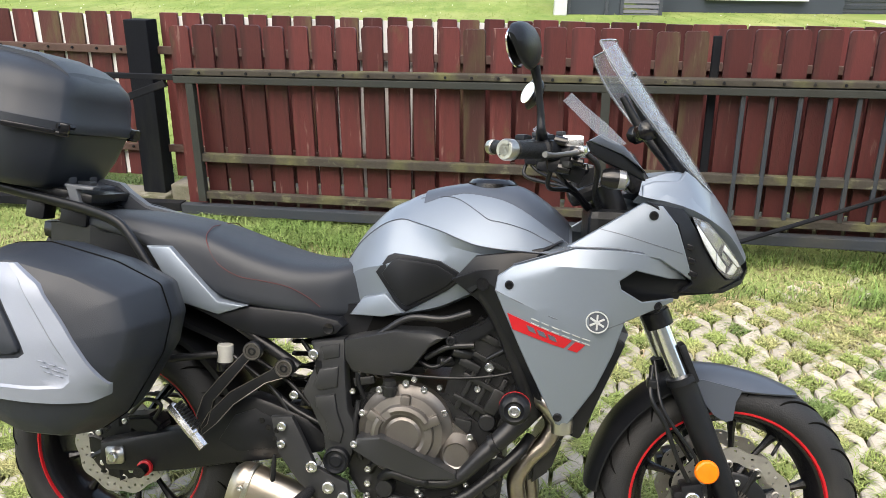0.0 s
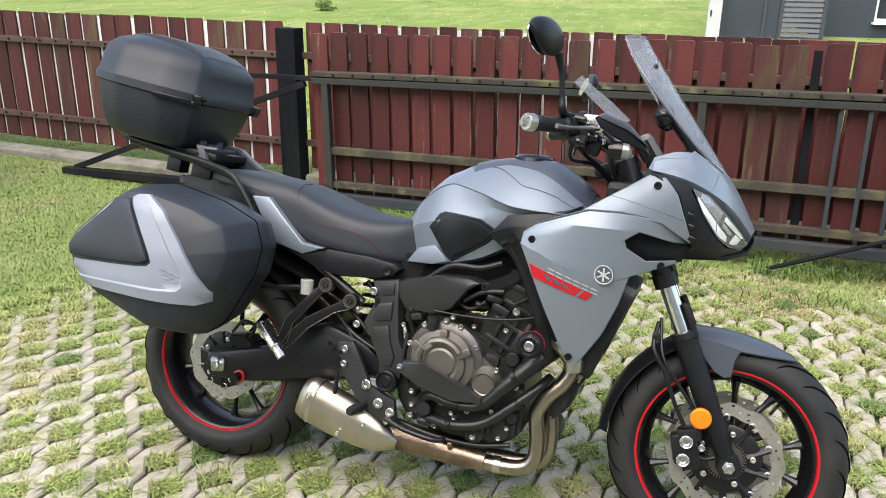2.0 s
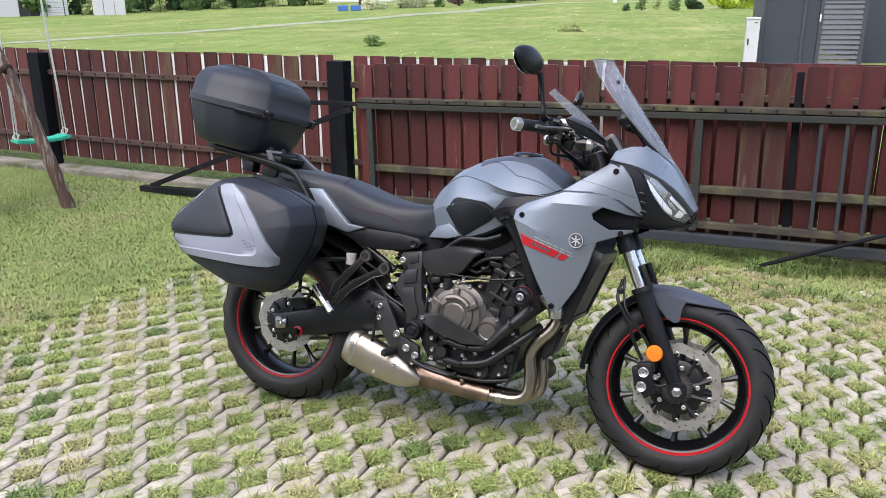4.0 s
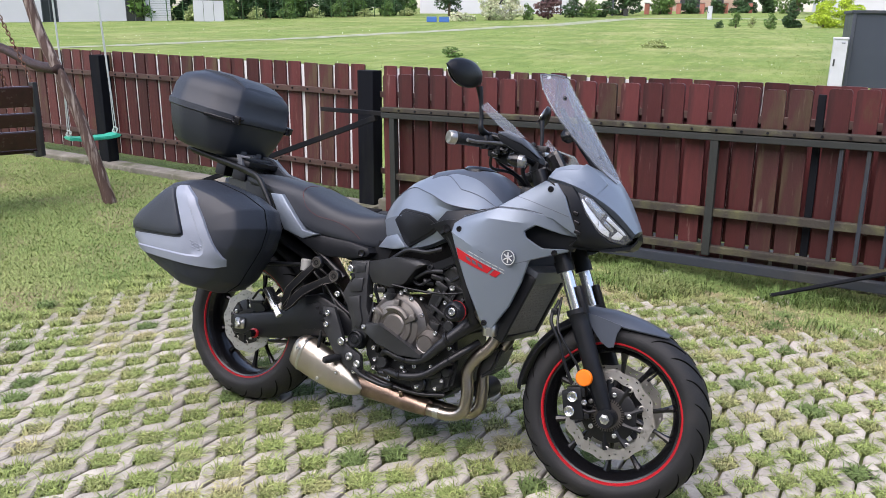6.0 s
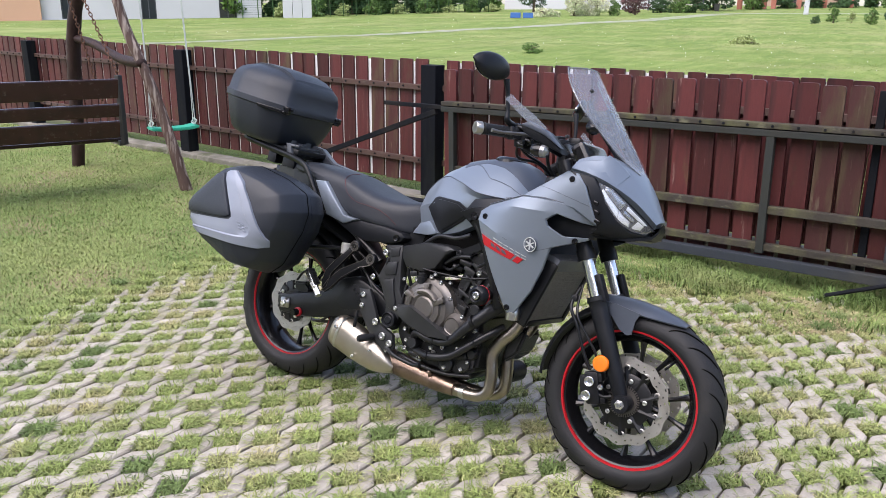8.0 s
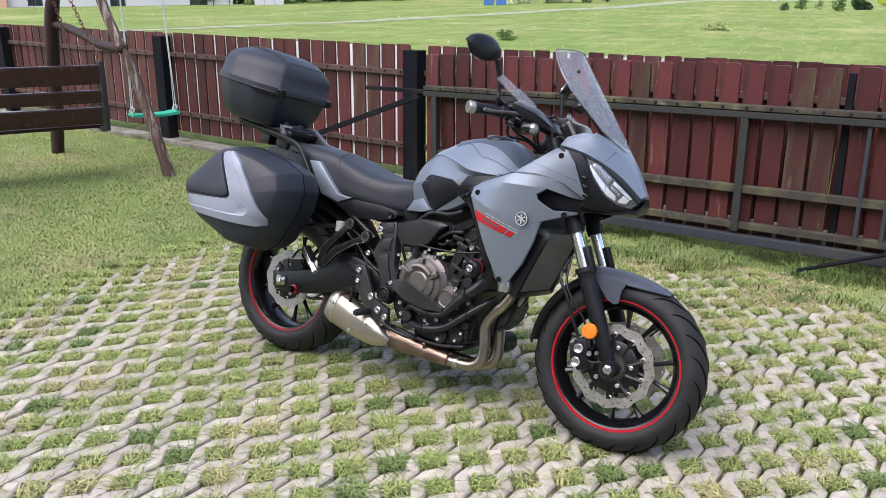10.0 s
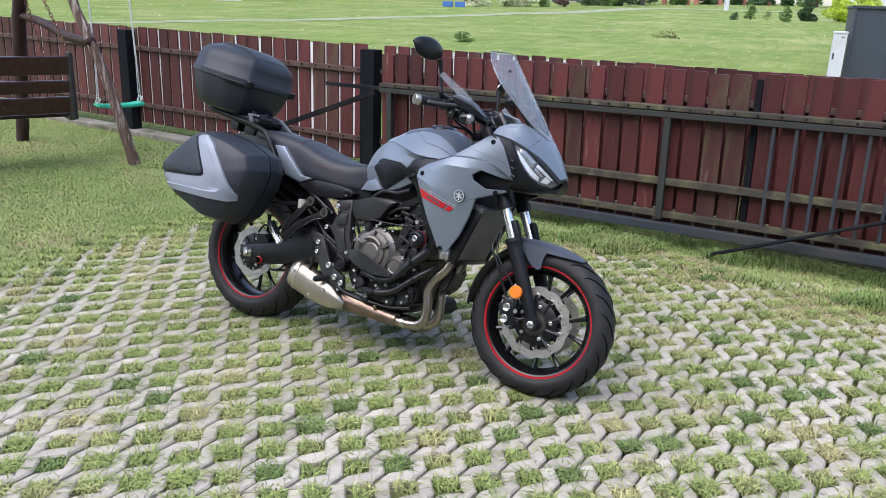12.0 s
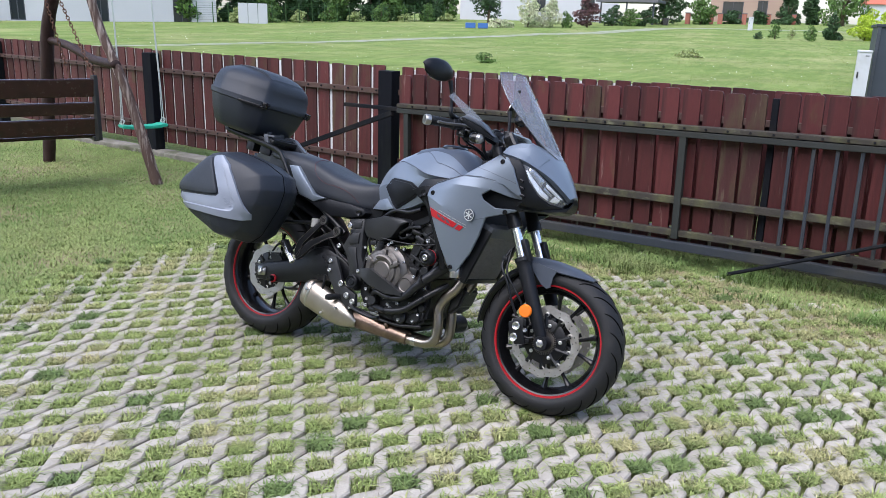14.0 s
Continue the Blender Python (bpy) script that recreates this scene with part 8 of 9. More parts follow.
for p in ((0.905, -0.17, 0.435), (0.915, -0.15, 0.36), (0.76, -0.171, 0.335), (0.74, -0.165, 0.275)):
    bm = bmesh.new()
    rr = 0.0225 if p[0] > 0.9 and p[2] > 0.4 else 0.0155
    lathe(bm, [(rr - 0.003, -0.006), (rr, -0.006), (rr, 0.006), (rr - 0.003, 0.006)], 18, Matrix.Translation(p) @ Matrix.Rotation(radians(90), 4, "Z") @ Matrix.Rotation(radians(-35), 4, "X"))
    bput("hose_clamp", bm, K["frame"], "black hose clamp")
pipe("clutch_cable", [(0.665, -0.165, 0.575), (0.75, -0.16, 0.572), (0.84, -0.155, 0.575), (0.93, -0.15, 0.592), (1.0, -0.15, 0.63)], 0.0035, K["frame"], "black clutch cable", 8)
bm = bmesh.new()
cyl(bm, (0.60, -0.12, 0.59), (0.70, -0.12, 0.592), 0.024, n=18)
bput("throttle_body", bm, K["frame"], "black throttle body")
for k in range(4):
    bm = bmesh.new()
    lathe(bm, [(0.022, -0.004), (0.028, -0.004), (0.028, 0.004), (0.022, 0.004)], 20, Matrix.Translation((0.598 + 0.018 * k, -0.125, 0.580)) @ Matrix.Rotation(radians(70), 4, "Z"))
    bput("throttle_clamp", bm, K["cover"] if k else K["bolt"], "steel clamp")
screw(0.69, -0.146, 0.592, 0.011, eng)
for pts in ([(0.60, -0.13, 0.50), (0.585, -0.14, 0.56), (0.61, -0.13, 0.61)], [(0.72, -0.13, 0.60), (0.76, -0.14, 0.59), (0.80, -0.14, 0.615)], [(0.44, -0.10, 0.62), (0.50, -0.11, 0.54), (0.53, -0.12, 0.45)], [(0.30, -0.1, 0.58), (0.4, -0.11, 0.53), (0.47, -0.12, 0.47)], [(0.88, -0.15, 0.62), (0.93, -0.16, 0.66), (0.92, -0.16, 0.72)]):
    pipe("cable", pts, 0.006, K["frame"], "", 8)
# airbox cover, frame
plate("airbox_cover", [(0.552, 0.64, -0.155), (0.67, 0.672, -0.172), (0.755, 0.674, -0.17), (0.79, 0.664, -0.165), (0.752, 0.640, -0.17), (0.712, 0.585, -0.165), (0.664, 0.562, -0.16), (0.574, 0.565, -0.15), (0.55, 0.60, -0.15)], -0.15, 0.08, K["cast"], "matte black filler block that darkens the gaps under the tank cover", True, 0.01)
boom = plate("pivot_plate", [(0.475, 0.63), (0.555, 0.644), (0.560, 0.558), (0.568, 0.478), (0.592, 0.435), (0.582, 0.373), (0.556, 0.325), (0.522, 0.33), (0.512, 0.411), (0.478, 0.48), (0.458, 0.51), (0.478, 0.554), (0.492, 0.585)], -0.155, 0.04, K["cast"], "black cast frame plate", True, 0.009)
plate("pivot_rib", [(0.492, 0.505), (0.538, 0.515), (0.545, 0.475), (0.562, 0.43), (0.555, 0.40), (0.528, 0.405), (0.518, 0.45), (0.495, 0.48)], -0.163, 0.012, K["cast"], "", False, 0.006, boom)
plate("pivot_rib", [(0.500, 0.57), (0.545, 0.58), (0.543, 0.53), (0.50, 0.52), (0.485, 0.53)], -0.161, 0.01, K["cast"], "", False, 0.005, boom)
plate("pivot_rib", [(0.50, 0.622), (0.545, 0.632), (0.545, 0.60), (0.51, 0.592)], -0.159, 0.008, K["cast"], "", False, 0.004, boom)
plate("pivot_slot", [(0.487, 0.585), (0.503, 0.59), (0.507, 0.56), (0.492, 0.555)], -0.1565, 0.01, K["gloss"], "", False, 0.002, boom)
bm = bmesh.new()
lathe(bm, [(0.03, -0.15), (0.03, -0.172), (0.026, -0.176), (0.022, -0.170), (0.016, -0.170), (0.012, -0.174), (0.0005, -0.174)], 28, Matrix.Translation((0.548, 0, 0.362)))
bput("pivot_cap", bm, K["matte"], "black pivot cover", parent=boom)
for x, z, r in ((0.485, 0.603, 0.012), (0.442, 0.504, 0.011)):
    screw(x, -0.156, z, r, boom)
plate("footrest_plate", [(0.39, 0.45), (0.44, 0.455), (0.47, 0.40), (0.50, 0.34), (0.575, 0.31), (0.585, 0.26), (0.55, 0.235), (0.50, 0.27), (0.46, 0.30), (0.41, 0.365)], -0.166, 0.016, K["cast"], "black footrest bracket", True, 0.004)
for x, z, r in ((0.492, 0.343, 0.014), (0.532, 0.297, 0.014), (0.568, 0.277, 0.013), (0.418, 0.432, 0.011), (0.418, 0.39, 0.010), (0.56, 0.25, 0.008)):
    screw(x, -0.167, z, r, boom)
for x0, z0 in ((0.40, 0.40), (0.405, 0.42), (0.385, 0.425), (0.37, 0.44)):
    bm = bmesh.new()
    lathe(bm, [(0.007, 0), (0.0065, -0.0012), (0.0004, -0.0012)], 10, Matrix.Translation((x0, -0.1665, z0)))
    bput("plate_hole", bm, K["gloss"])
bm = bmesh.new()
tube_rings(bm, [(0.49, -0.17, 0.285), (0.486, -0.195, 0.283), (0.477, -0.228, 0.28), (0.474, -0.236, 0.28)], [0.012, 0.014, 0.014, 0.011], 12)
bput("foot_peg", bm, K["knurl"], "black rubber rider foot peg")
pipe("brake_pedal", [(0.56, -0.175, 0.26), (0.62, -0.19, 0.245), (0.70, -0.195, 0.235), (0.74, -0.205, 0.245)], 0.008, K["frame"], "black brake pedal", 8)
pipe("brake_light_rod", [(0.405, -0.175, 0.365), (0.402, -0.175, 0.32), (0.40, -0.175, 0.29)], (0.004, 0.007, 0.005), K["frame"], "", 8)
for pts, r in (([(0.985, -0.15, 0.50), (0.955, -0.165, 0.60), (0.90, -0.17, 0.72), (0.85, -0.165, 0.79)], 0.019), ([(0.10, -0.12, 0.78), (0.28, -0.125, 0.66), (0.44, -0.125, 0.56)], 0.014), ([(0.10, 0.12, 0.78), (0.28, 0.125, 0.66), (0.44, 0.125, 0.56)], 0.014)):
    pipe("frame_tube", pts, r, K["frame"], "black tubular frame", 12)
plate("inner_fairing", [(0.795, 0.80, -0.19), (0.85, 0.822, -0.205), (0.90, 0.83, -0.20), (0.90, 0.787, -0.208), (0.975, 0.624, -0.205), (1.01, 0.53, -0.18), (0.985, 0.55, -0.17), (0.93, 0.66, -0.185), (0.86, 0.75, -0.18)], -0.2, 0.02, K["matte"], "black inner fairing panel", True, 0.004)
bm = bmesh.new()
lathe(bm, [(0.014, -0.001), (0.0135, -0.006), (0.008, -0.006), (0.0005, -0.004)], 14, Matrix.Translation((0.865, -0.200, 0.795)))
bput("cover_screw", bm, K["gloss"])
# header pipe heads
for y0 in (-0.165, -0.085):
    pipe("header_head", [(0.985, y0 + 0.03, 0.545), (1.02, y0, 0.535), (1.048, y0 - 0.004, 0.505), (1.052, y0 - 0.004, 0.475)], (0.022, 0.025, 0.025, 0.0235), K["steel"], "bare steel header elbow", 14)
# crash bobbin
bm = bmesh.new()
cyl(bm, (0.95, -0.12, 0.545), (0.948, -0.215, 0.537), 0.02, n=16)
bput("bobbin_stem", bm, K["frame"])
bm = bmesh.new()
lathe(bm, [(0.029, -0.219), (0.0342, -0.220), (0.0342, -0.223), (0.029, -0.224)], 28, Matrix.Translation((0.948, 0, 0.538)))
bob = bput("crash_bobbin", bm, K["red"], "red-ringed black crash bobbin")
bm = bmesh.new()
rings = []
for y, r0 in ((-0.224, 0.0335), (-0.24, 0.0335), (-0.252, 0.03), (-0.256, 0.022), (-0.25, 0.016), (-0.25, 0.001)):
    rings.append([(0.948 + (r0 * (1 - (0.1 if 0.025 < r0 < 0.0332 else 0) * (math.cos(6 * k * math.tau / 36) > 0.3))) * math.cos(k * math.tau / 36), y, 0.538 + (r0 * (1 - (0.1 if 0.025 < r0 < 0.0332 else 0) * (math.cos(6 * k * math.tau / 36) > 0.3))) * math.sin(k * math.tau / 36)) for k in range(36)])
loft(bm, rings)
bput("bobbin_body", bm, K["matte"], parent=bob)
screw(0.948, -0.25, 0.538, 0.013, bob)
# radiator
bm = bmesh.new()
rm = Matrix.Translation((1.112, 0, 0.578)) @ Matrix.Rotation(radians(21), 4, "Y")
box(bm, 0, 0, 0, 0.03, 0.29, 0.21)
bmesh.ops.transform(bm, matrix=rm, verts=bm.verts[:])
rad = bput("radiator", bm, K["fin"], "dark finned radiator", smooth=False)
for y, w in ((-0.15, 0.025), (0.15, 0.025)):
    bm = bmesh.new()
    box(bm, 0, y, 0, 0.05, w, 0.24, bevel=0.01)
    bmesh.ops.transform(bm, matrix=rm, verts=bm.verts[:])
    bput("radiator_tank", bm, K["frame"], parent=rad)
for z, h, key in ((0.116, 0.045, "cast_light"), (-0.112, 0.02, "frame")):
    bm = bmesh.new()
    box(bm, 0, 0, z, 0.045, 0.31, h, bevel=0.005)
    bmesh.ops.transform(bm, matrix=rm, verts=bm.verts[:])
    bput("radiator_frame", bm, K[key], parent=rad)
for k in range(18):
    bm = bmesh.new()
    box(bm, 0.0140, 0, -0.095 + 0.0112 * k, 0.004, 0.28, 0.003)
    bmesh.ops.transform(bm, matrix=rm, verts=bm.verts[:])
    bput("fin", bm, K["fin"], parent=rad, smooth=False)
block("oil_cooler", [(0.985, 0.30), (1.035, 0.34), (1.06, 0.42), (1.02, 0.45), (0.985, 0.40)], -0.06, 0.06, K["engine"], "black oil cooler", 0.01)
bm = bmesh.new()
lathe(bm, [(0.035, -0.02), (0.038, 0.0), (0.038, 0.07), (0.03, 0.08)], 24, Matrix.Translation((0.975, 0.02, 0.255)))
bput("oil_filter", bm, K["frame"], "black oil filter")

# exhaust
pipe("header_pipe", [(0.66, -0.085, 0.185), (0.75, -0.088, 0.168), (0.85, -0.088, 0.164), (0.925, -0.088, 0.168), (0.962, -0.088, 0.198), (0.966, -0.088, 0.26), (0.957, -0.088, 0.325), (0.982, -0.086, 0.378), (1.02, -0.082, 0.42), (1.035, -0.075, 0.47), (0.99, -0.07, 0.53)], 0.0215, K["exhaust"], "bare steel exhaust header", 16)
pipe("header_pipe", [(0.75, -0.03, 0.175), (0.86, -0.025, 0.165), (0.945, -0.022, 0.168), (0.985, -0.02, 0.20), (0.99, -0.02, 0.26), (0.985, -0.02, 0.325), (1.008, -0.02, 0.38), (1.045, -0.02, 0.425), (1.055, -0.01, 0.47), (1.0, 0.0, 0.53)], 0.0215, K["exhaust"], "bare steel exhaust header", 16)
bm = bmesh.new()
tube_rings(bm, [(0.855, -0.088, 0.164), (0.875, -0.088, 0.165)], 0.0235, 16)
bput("pipe_collar", bm, K["steel"], "welded collar")
pipe("collector", [(0.42, -0.115, 0.225), (0.50, -0.11, 0.212), (0.58, -0.105, 0.198), (0.66, -0.095, 0.186), (0.72, -0.09, 0.176), (0.80, -0.088, 0.168)], (0.036, 0.043, 0.044, 0.04, 0.033, 0.026), K["hot"], "heat-tinted steel collector", 18)
pipe("collector_shield", [(0.69, -0.095, 0.182), (0.76, -0.092, 0.174), (0.83, -0.09, 0.168)], (0.036, 0.034, 0.028), K["hot"], "", 18)
bm = bmesh.new()
cyl(bm, (0.735, -0.12, 0.195), (0.737, -0.135, 0.215), 0.008, n=8)
bput("lambda_sensor", bm, K["hot"])
bm = bmesh.new()
rings = []
for x, y, z, ry, rz in dense([(0.296, -0.158, 0.273, 0.03, 0.05), (0.315, -0.157, 0.272, 0.042, 0.06), (0.345, -0.155, 0.262, 0.045, 0.062), (0.42, -0.15, 0.236, 0.046, 0.06), (0.50, -0.142, 0.208, 0.044, 0.052), (0.55, -0.136, 0.192, 0.036, 0.036), (0.585, -0.13, 0.182, 0.022, 0.016)], 26):
    ring = []
    for k in range(28):
        a = k * math.tau / 28
        c, s = math.cos(a), math.sin(a)
        c, s = math.copysign(abs(c) ** 0.75, c), math.copysign(abs(s) ** 0.75, s)
        ring.append((x + 0.28 * rz * s, y + ry * c, z + rz * s))
    rings.append(ring)
loft(bm, rings)
muf = bput("muffler", bm, K["muffler"], "brushed steel muffler", angle=50)
bm = bmesh.new()
rings = []
for x, g in ((0.332, 1.0), (0.334, 1.045), (0.343, 1.045), (0.345, 1.0)):
    rings.append([(x + 0.28 * 0.061 * g * math.copysign(abs(math.sin(a)) ** 0.75, math.sin(a)), -0.1555 + 0.0448 * g * math.copysign(abs(math.cos(a)) ** 0.75, math.cos(a)), 0.2655 + 0.0615 * g * math.copysign(abs(math.sin(a)) ** 0.75, math.sin(a))) for a in [k * math.tau / 28 for k in range(28)]])
loft(bm, rings, cap=False)
bput("muffler_band", bm, K["steel"], parent=muf)
for x, y, z in ((0.335, -0.203, 0.29), (0.43, -0.198, 0.20), (0.50, -0.188, 0.235)):
    screw(x, y, z, 0.006, muf)

# swingarm, rear brake
arm = plate("swingarm", [(-0.055, 0.335), (-0.057, 0.294), (-0.04, 0.265), (0.072, 0.268), (0.17, 0.285), (0.265, 0.308), (0.357, 0.325), (0.446, 0.345), (0.50, 0.36), (0.53, 0.39), (0.46, 0.445), (0.381, 0.472), (0.334, 0.485), (0.27, 0.466), (0.218, 0.412), (0.133, 0.384), (0.045, 0.362)], -0.128, 0.045, K["frame"], "black cast swingarm", True, 0.014)
plate("swingarm_recess", [(0.25, 0.37), (0.29, 0.435), (0.34, 0.455), (0.42, 0.42), (0.40, 0.365), (0.30, 0.345)], -0.1305, 0.01, K["matte"], "", False, 0.004, arm)
block("chain_adjuster", [(-0.034, 0.328), (0.011, 0.333), (0.013, 0.291), (-0.03, 0.285)], -0.138, -0.12, K["steel"], "bare alloy axle block", 0.003, arm)
bm = bmesh.new()
lathe(bm, [(0.013, -0.138), (0.013, -0.148), (0.01, -0.15), (0.0005, -0.15)], 6, Matrix.Translation((-0.01, 0, 0.308)))
bput("axle_nut", bm, K["bolt"], parent=arm)
bm = bmesh.new()
cyl(bm, (0.068, -0.12, 0.287), (0.068, -0.165, 0.285), 0.014, n=14)
spool = bput("paddock_spool", bm, K["gloss"], "black swingarm spool with a red ring")
bm = bmesh.new()
lathe(bm, [(0.014, -0.128), (0.019, -0.13), (0.019, -0.138), (0.014, -0.14)], 20, Matrix.Translation((0.068, 0, 0.286)))
bput("spool_ring", bm, K["red"], parent=spool)
block("rear_caliper", [(0.0, 0.40), (0.07, 0.41), (0.10, 0.385), (0.09, 0.36), (0.02, 0.365)], -0.115, -0.05, K["frame"], "black rear brake caliper", 0.008)
pipe("brake_line", [(0.08, -0.11, 0.40), (0.10, -0.12, 0.44), (0.06, -0.12, 0.45), (0.02, -0.11, 0.41)], 0.005, K["frame"], "", 8)
bm = bmesh.new()
cyl(bm, (-0.03, -0.12, 0.308), (-0.03, 0.12, 0.308), 0.011)
bput("rear_axle", bm, K["bolt"])
bm = bmesh.new()
tube_rings(bm, [(-0.03 + 0.09 * math.cos(k * math.tau / 40), 0.085, 0.308 + 0.09 * math.sin(k * math.tau / 40)) for k in range(40)], 0.006, 6, closed=True)
tube_rings(bm, [(-0.02, 0.085, 0.40), (0.25, 0.085, 0.40), (0.55, 0.085, 0.40)], 0.007, 6)
tube_rings(bm, [(-0.02, 0.085, 0.218), (0.25, 0.085, 0.26), (0.55, 0.085, 0.33)], 0.007, 6)
bput("drive_chain", bm, K["cover"], "drive chain and sprocket")
# pillion footrest hanger
for eye, pts in (((0.346, 0.603), [(0.338, 0.582), (0.36, 0.588), (0.299, 0.532), (0.262, 0.485), (0.25, 0.43), (0.232, 0.41), (0.226, 0.45), (0.24, 0.495), (0.275, 0.54), (0.325, 0.597)]), ((0.416, 0.564), [(0.425, 0.544), (0.373, 0.527), (0.304, 0.475), (0.268, 0.43), (0.24, 0.405), (0.236, 0.425), (0.252, 0.456), (0.298, 0.506), (0.385, 0.558), (0.402, 0.578)])):
    if eye[0] < 0.4:
        pts = pts[:1] + pts[2:]
    hang = plate("pillion_hanger", [(x, z, -0.15 - 0.25 * (0.42 - x)) for x, z in pts], 0, 0.016, K["frame"], "black pillion footrest hanger", False, 0.003)
    # thin paler rims draw the highlight along the machined edges
    rim = [Vector((x, -0.1515 - 0.25 * (0.42 - x), z)) for x, z in pts]
    bm = bmesh.new()
    tube_rings(bm, rim, 0.0009, 5, closed=True)
    bput("hanger_edge", bm, K["cover"], "thin rim drawing the highlight on the machined edge", parent=hang)
    y = -0.15 - 0.25 * (0.42 - eye[0])
    bm = bmesh.new()
    lathe(bm, [(0.013, 0.014), (0.0215, 0.012), (0.0225, -0.006), (0.0205, -0.009), (0.015, -0.009), (0.013, -0.004)], 24, Matrix.Translation((eye[0], y, eye[1])))
    bput("hanger_eye", bm, K["frame"], parent=hang)
    bm = bmesh.new()
    lathe(bm, [(0.0203, -0.0085), (0.0195, -0.0102), (0.0165, -0.0102), (0.0155, -0.0085)], 24, Matrix.Translation((eye[0], y, eye[1])))
    bput("hanger_edge", bm, K["cover"], parent=hang)
    screw(eye[0], y - 0.002, eye[1], 0.010, black=True)
bm = bmesh.new()
pa, pb = Vector((0.182, -0.235, 0.482)), Vector((0.268, -0.25, 0.398))
d = (pb - pa).normalized()
tube_rings(bm, [pa, pa.lerp(pb, 0.06), pa.lerp(pb, 0.7), pa.lerp(pb, 0.72), pb], [0.01, 0.0135, 0.0135, 0.0115, 0.013], 8)
peg = bput("pillion_peg", bm, K["bolt"], "bare alloy pillion foot peg")
for k in range(9):
    c = pa.lerp(pb, 0.08 + 0.065 * k) + Vector((0.011, 0.002, 0.009))
    bm = bmesh.new()
    box(bm, *c, 0.006, 0.024, 0.014, Matrix.Rotation(radians(45), 4, "Y"), 0.001)
    bput("peg_ridge", bm, K["frame"], parent=peg)
bm = bmesh.new()
lathe(bm, [(0.018, -0.02), (0.019, 0.022), (0.017, 0.024)], 18, Matrix.Translation((0.262, -0.125, 0.578)) @ Matrix.Rotation(radians(90), 4, "X"))
pot = bput("fluid_reservoir", bm, K["fluid"], "translucent rear brake fluid pot")
bm = bmesh.new()
lathe(bm, [(0.02, -0.038), (0.021, -0.022), (0.021, -0.019), (0.018, -0.017)], 18, Matrix.Translation((0.262, -0.125, 0.578)) @ Matrix.Rotation(radians(90), 4, "X"))
bput("reservoir_cap", bm, K["gloss"], parent=pot)
# rear shock, side stand, plate holder
bm = bmesh.new()
tube_rings(bm, [(0.42 + 0.03 * math.cos(k * 0.7), 0.03 * math.sin(k * 0.7), 0.42 + 0.0035 * k) for k in range(60)], 0.006, 6)
bput("shock_spring", bm, K["frame"])
pipe("side_stand", [(0.62, 0.15, 0.26), (0.60, 0.22, 0.13), (0.585, 0.285, 0.0)], 0.013, K["frame"], "black side stand", 10)
bm = bmesh.new()
box(bm, 0.58, 0.295, -0.045, 0.06, 0.05, 0.012, Matrix.Rotation(radians(14.8), 4, "X"), 0.003)
bput("stand_foot", bm, K["frame"])
pipe("side_stand_tip", [(0.585, 0.285, 0.0), (0.58, 0.295, -0.045)], 0.012, K["frame"], "", 8, 3)
plate("plate_holder", [(-0.25, 0.82, -0.03), (-0.22, 0.80, -0.03), (-0.33, 0.60, -0.03), (-0.36, 0.61, -0.03)], 0, 0.06, K["matte"], "black number plate holder", False, 0.004)

# fittings on the engine and behind the bodywork
def stub(name, a, b, r, material, label="", n=12):
    bm = bmesh.new()
    a, b = Vector(a), Vector(b)
    tube_rings(bm, [a, a.lerp(b, 0.1), a.lerp(b, 0.85), b], [r * 0.9, r, r, r * 0.85], n)
    return bput(name, bm, material, label, parent=eng)


for a, b, r in (((0.66, -0.12, 0.30), (0.66, -0.16, 0.302), 0.022), ((0.70, -0.12, 0.335), (0.76, -0.158, 0.335), 0.013), ((0.64, -0.13, 0.26), (0.70, -0.14, 0.262), 0.012), ((0.80, -0.11, 0.255), (0.80, -0.14, 0.257), 0.03), ((0.87, -0.11, 0.27), (0.87, -0.135, 0.27), 0.026), ((0.90, -0.11, 0.315), (0.90, -0.14, 0.315), 0.018), ((0.885, -0.12, 0.47), (0.885, -0.14, 0.47), 0.02), ((0.84, -0.125, 0.62), (0.80, -0.14, 0.632), 0.014), ((0.80, -0.12, 0.60), (0.77, -0.14, 0.605), 0.012), ((0.92, -0.12, 0.66), (0.92, -0.145, 0.662), 0.02)):
    stub("fitting", a, b, r, K["engine"])
for x, z, w, h, t in ((0.84, 0.60, 0.05, 0.02, 24), (0.875, 0.665, 0.07, 0.018, 24), (0.83, 0.46, 0.04, 0.03, 10), (0.90, 0.52, 0.03, 0.06, 24), (0.86, 0.30, 0.05, 0.025, -20), (0.72, 0.265, 0.09, 0.02, -4), (0.91, 0.37, 0.03, 0.05, 12), (0.585, 0.42, 0.02, 0.09, -6), (0.60, 0.545, 0.05, 0.02, -12)):
    bm = bmesh.new()
    box(bm, x, -0.128, z, w, 0.024, h, Matrix.Rotation(radians(t), 4, "Y"), 0.005)
    bput("engine_lug", bm, K["engine"], parent=eng)
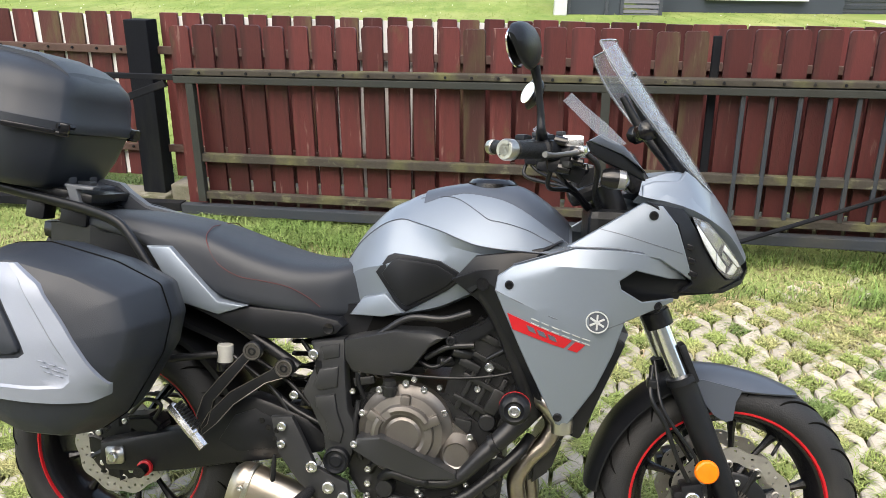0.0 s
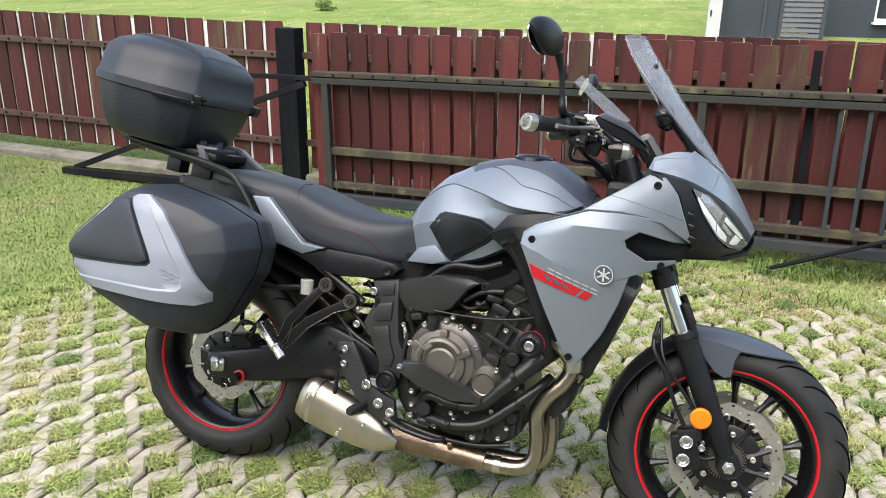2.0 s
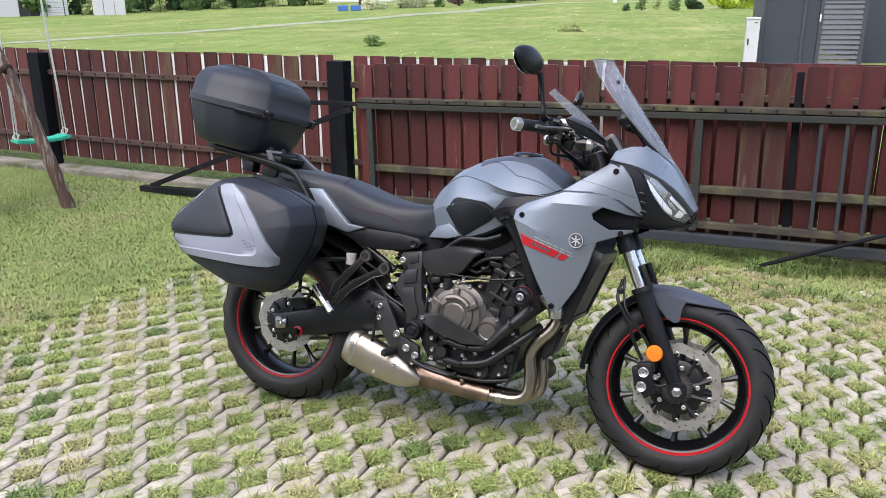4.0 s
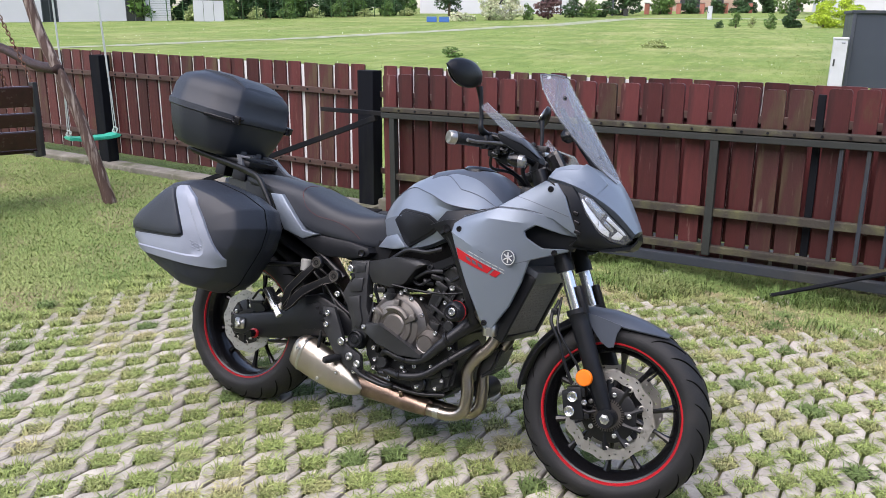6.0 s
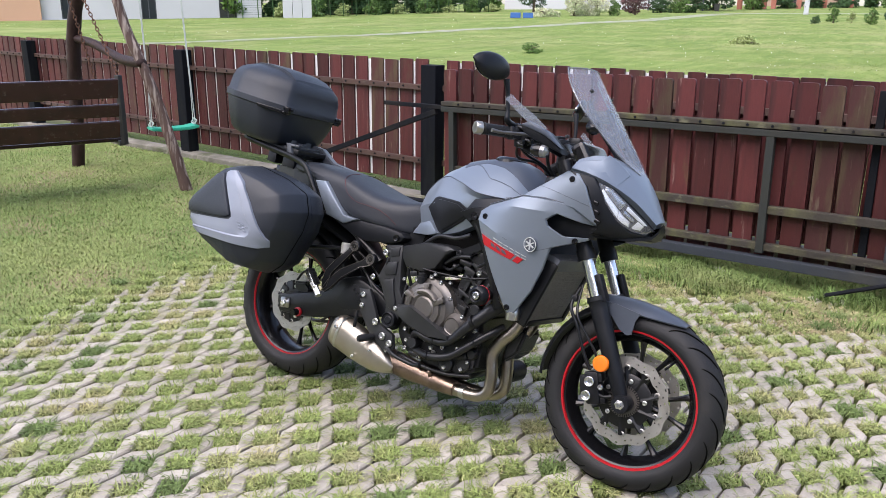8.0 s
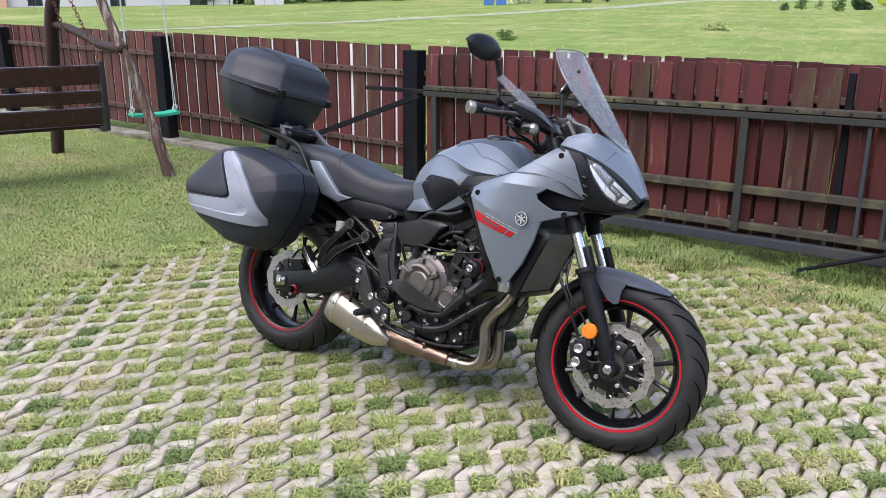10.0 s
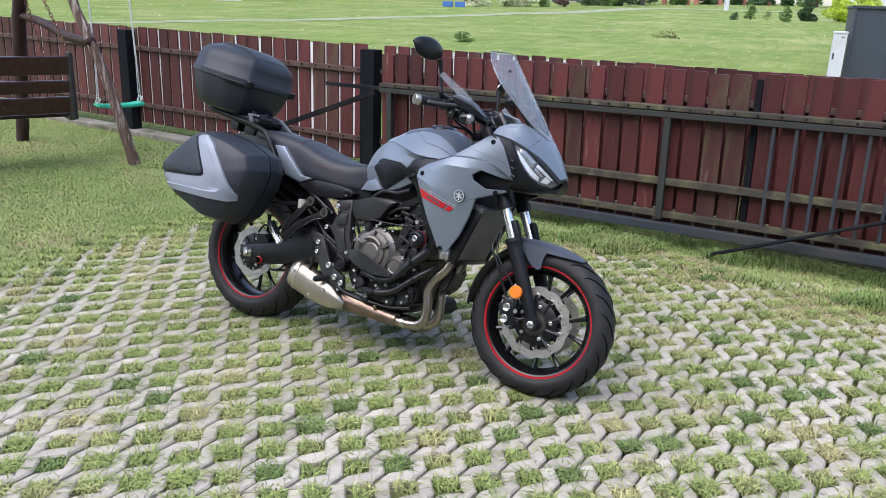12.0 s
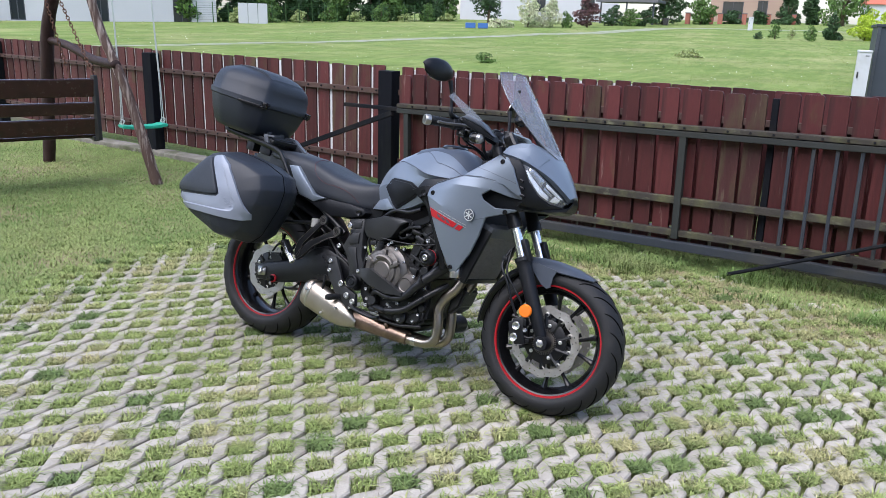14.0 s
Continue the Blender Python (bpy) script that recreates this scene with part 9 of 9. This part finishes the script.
for x, y, z, r in ((0.735, -0.142, 0.30, 0.007), (0.69, -0.142, 0.255, 0.007), (0.905, -0.142, 0.40, 0.008), (0.885, -0.14, 0.60, 0.011), (0.835, -0.134, 0.665, 0.008), (0.93, -0.132, 0.625, 0.008), (0.80, -0.14, 0.245, 0.008), (0.87, -0.138, 0.255, 0.007), (0.89, -0.135, 0.285, 0.007), (0.615, -0.13, 0.27, 0.009), (0.845, -0.14, 0.325, 0.007), (0.775, -0.14, 0.545, 0.007), (0.72, -0.16, 0.565, 0.007), (0.575, -0.14, 0.52, 0.007)):
    screw(x, y, z, r, eng)
for pts, r in (([(0.60, -0.14, 0.36), (0.585, -0.15, 0.42), (0.59, -0.145, 0.50)], 0.006), ([(0.62, -0.13, 0.33), (0.64, -0.15, 0.36), (0.69, -0.155, 0.36), (0.72, -0.15, 0.345)], 0.009), ([(0.58, -0.12, 0.24), (0.68, -0.13, 0.225), (0.80, -0.13, 0.22), (0.90, -0.12, 0.235)], 0.007), ([(0.63, -0.14, 0.655), (0.70, -0.15, 0.70), (0.78, -0.16, 0.705), (0.84, -0.165, 0.725)], 0.008), ([(0.74, -0.14, 0.61), (0.79, -0.15, 0.64), (0.85, -0.155, 0.65)], 0.007), ([(0.45, -0.11, 0.47), (0.48, -0.12, 0.54), (0.52, -0.12, 0.62)], 0.009), ([(0.37, -0.11, 0.50), (0.43, -0.12, 0.46), (0.50, -0.125, 0.43)], 0.007), ([(0.24, -0.11, 0.60), (0.30, -0.12, 0.56), (0.38, -0.12, 0.50), (0.44, -0.12, 0.42)], 0.005)):
    pipe("hose", pts, r, K["hose"], "", 8)
block("sprocket_guard", [(0.60, 0.60), (0.66, 0.63), (0.72, 0.62), (0.74, 0.56), (0.66, 0.545), (0.60, 0.555)], -0.085, -0.02, K["engine"], "", 0.008, eng)

# added filler: near-black block standing for the shade in the gaps under the tank
block("airbox", [(0.56, 0.60), (0.60, 0.70), (0.70, 0.76), (0.84, 0.80), (0.95, 0.80), (0.93, 0.66), (0.80, 0.58), (0.66, 0.57)], -0.1, 0.1, K["groove"], "black filler block that darkens the gaps under the tank", 0.012)
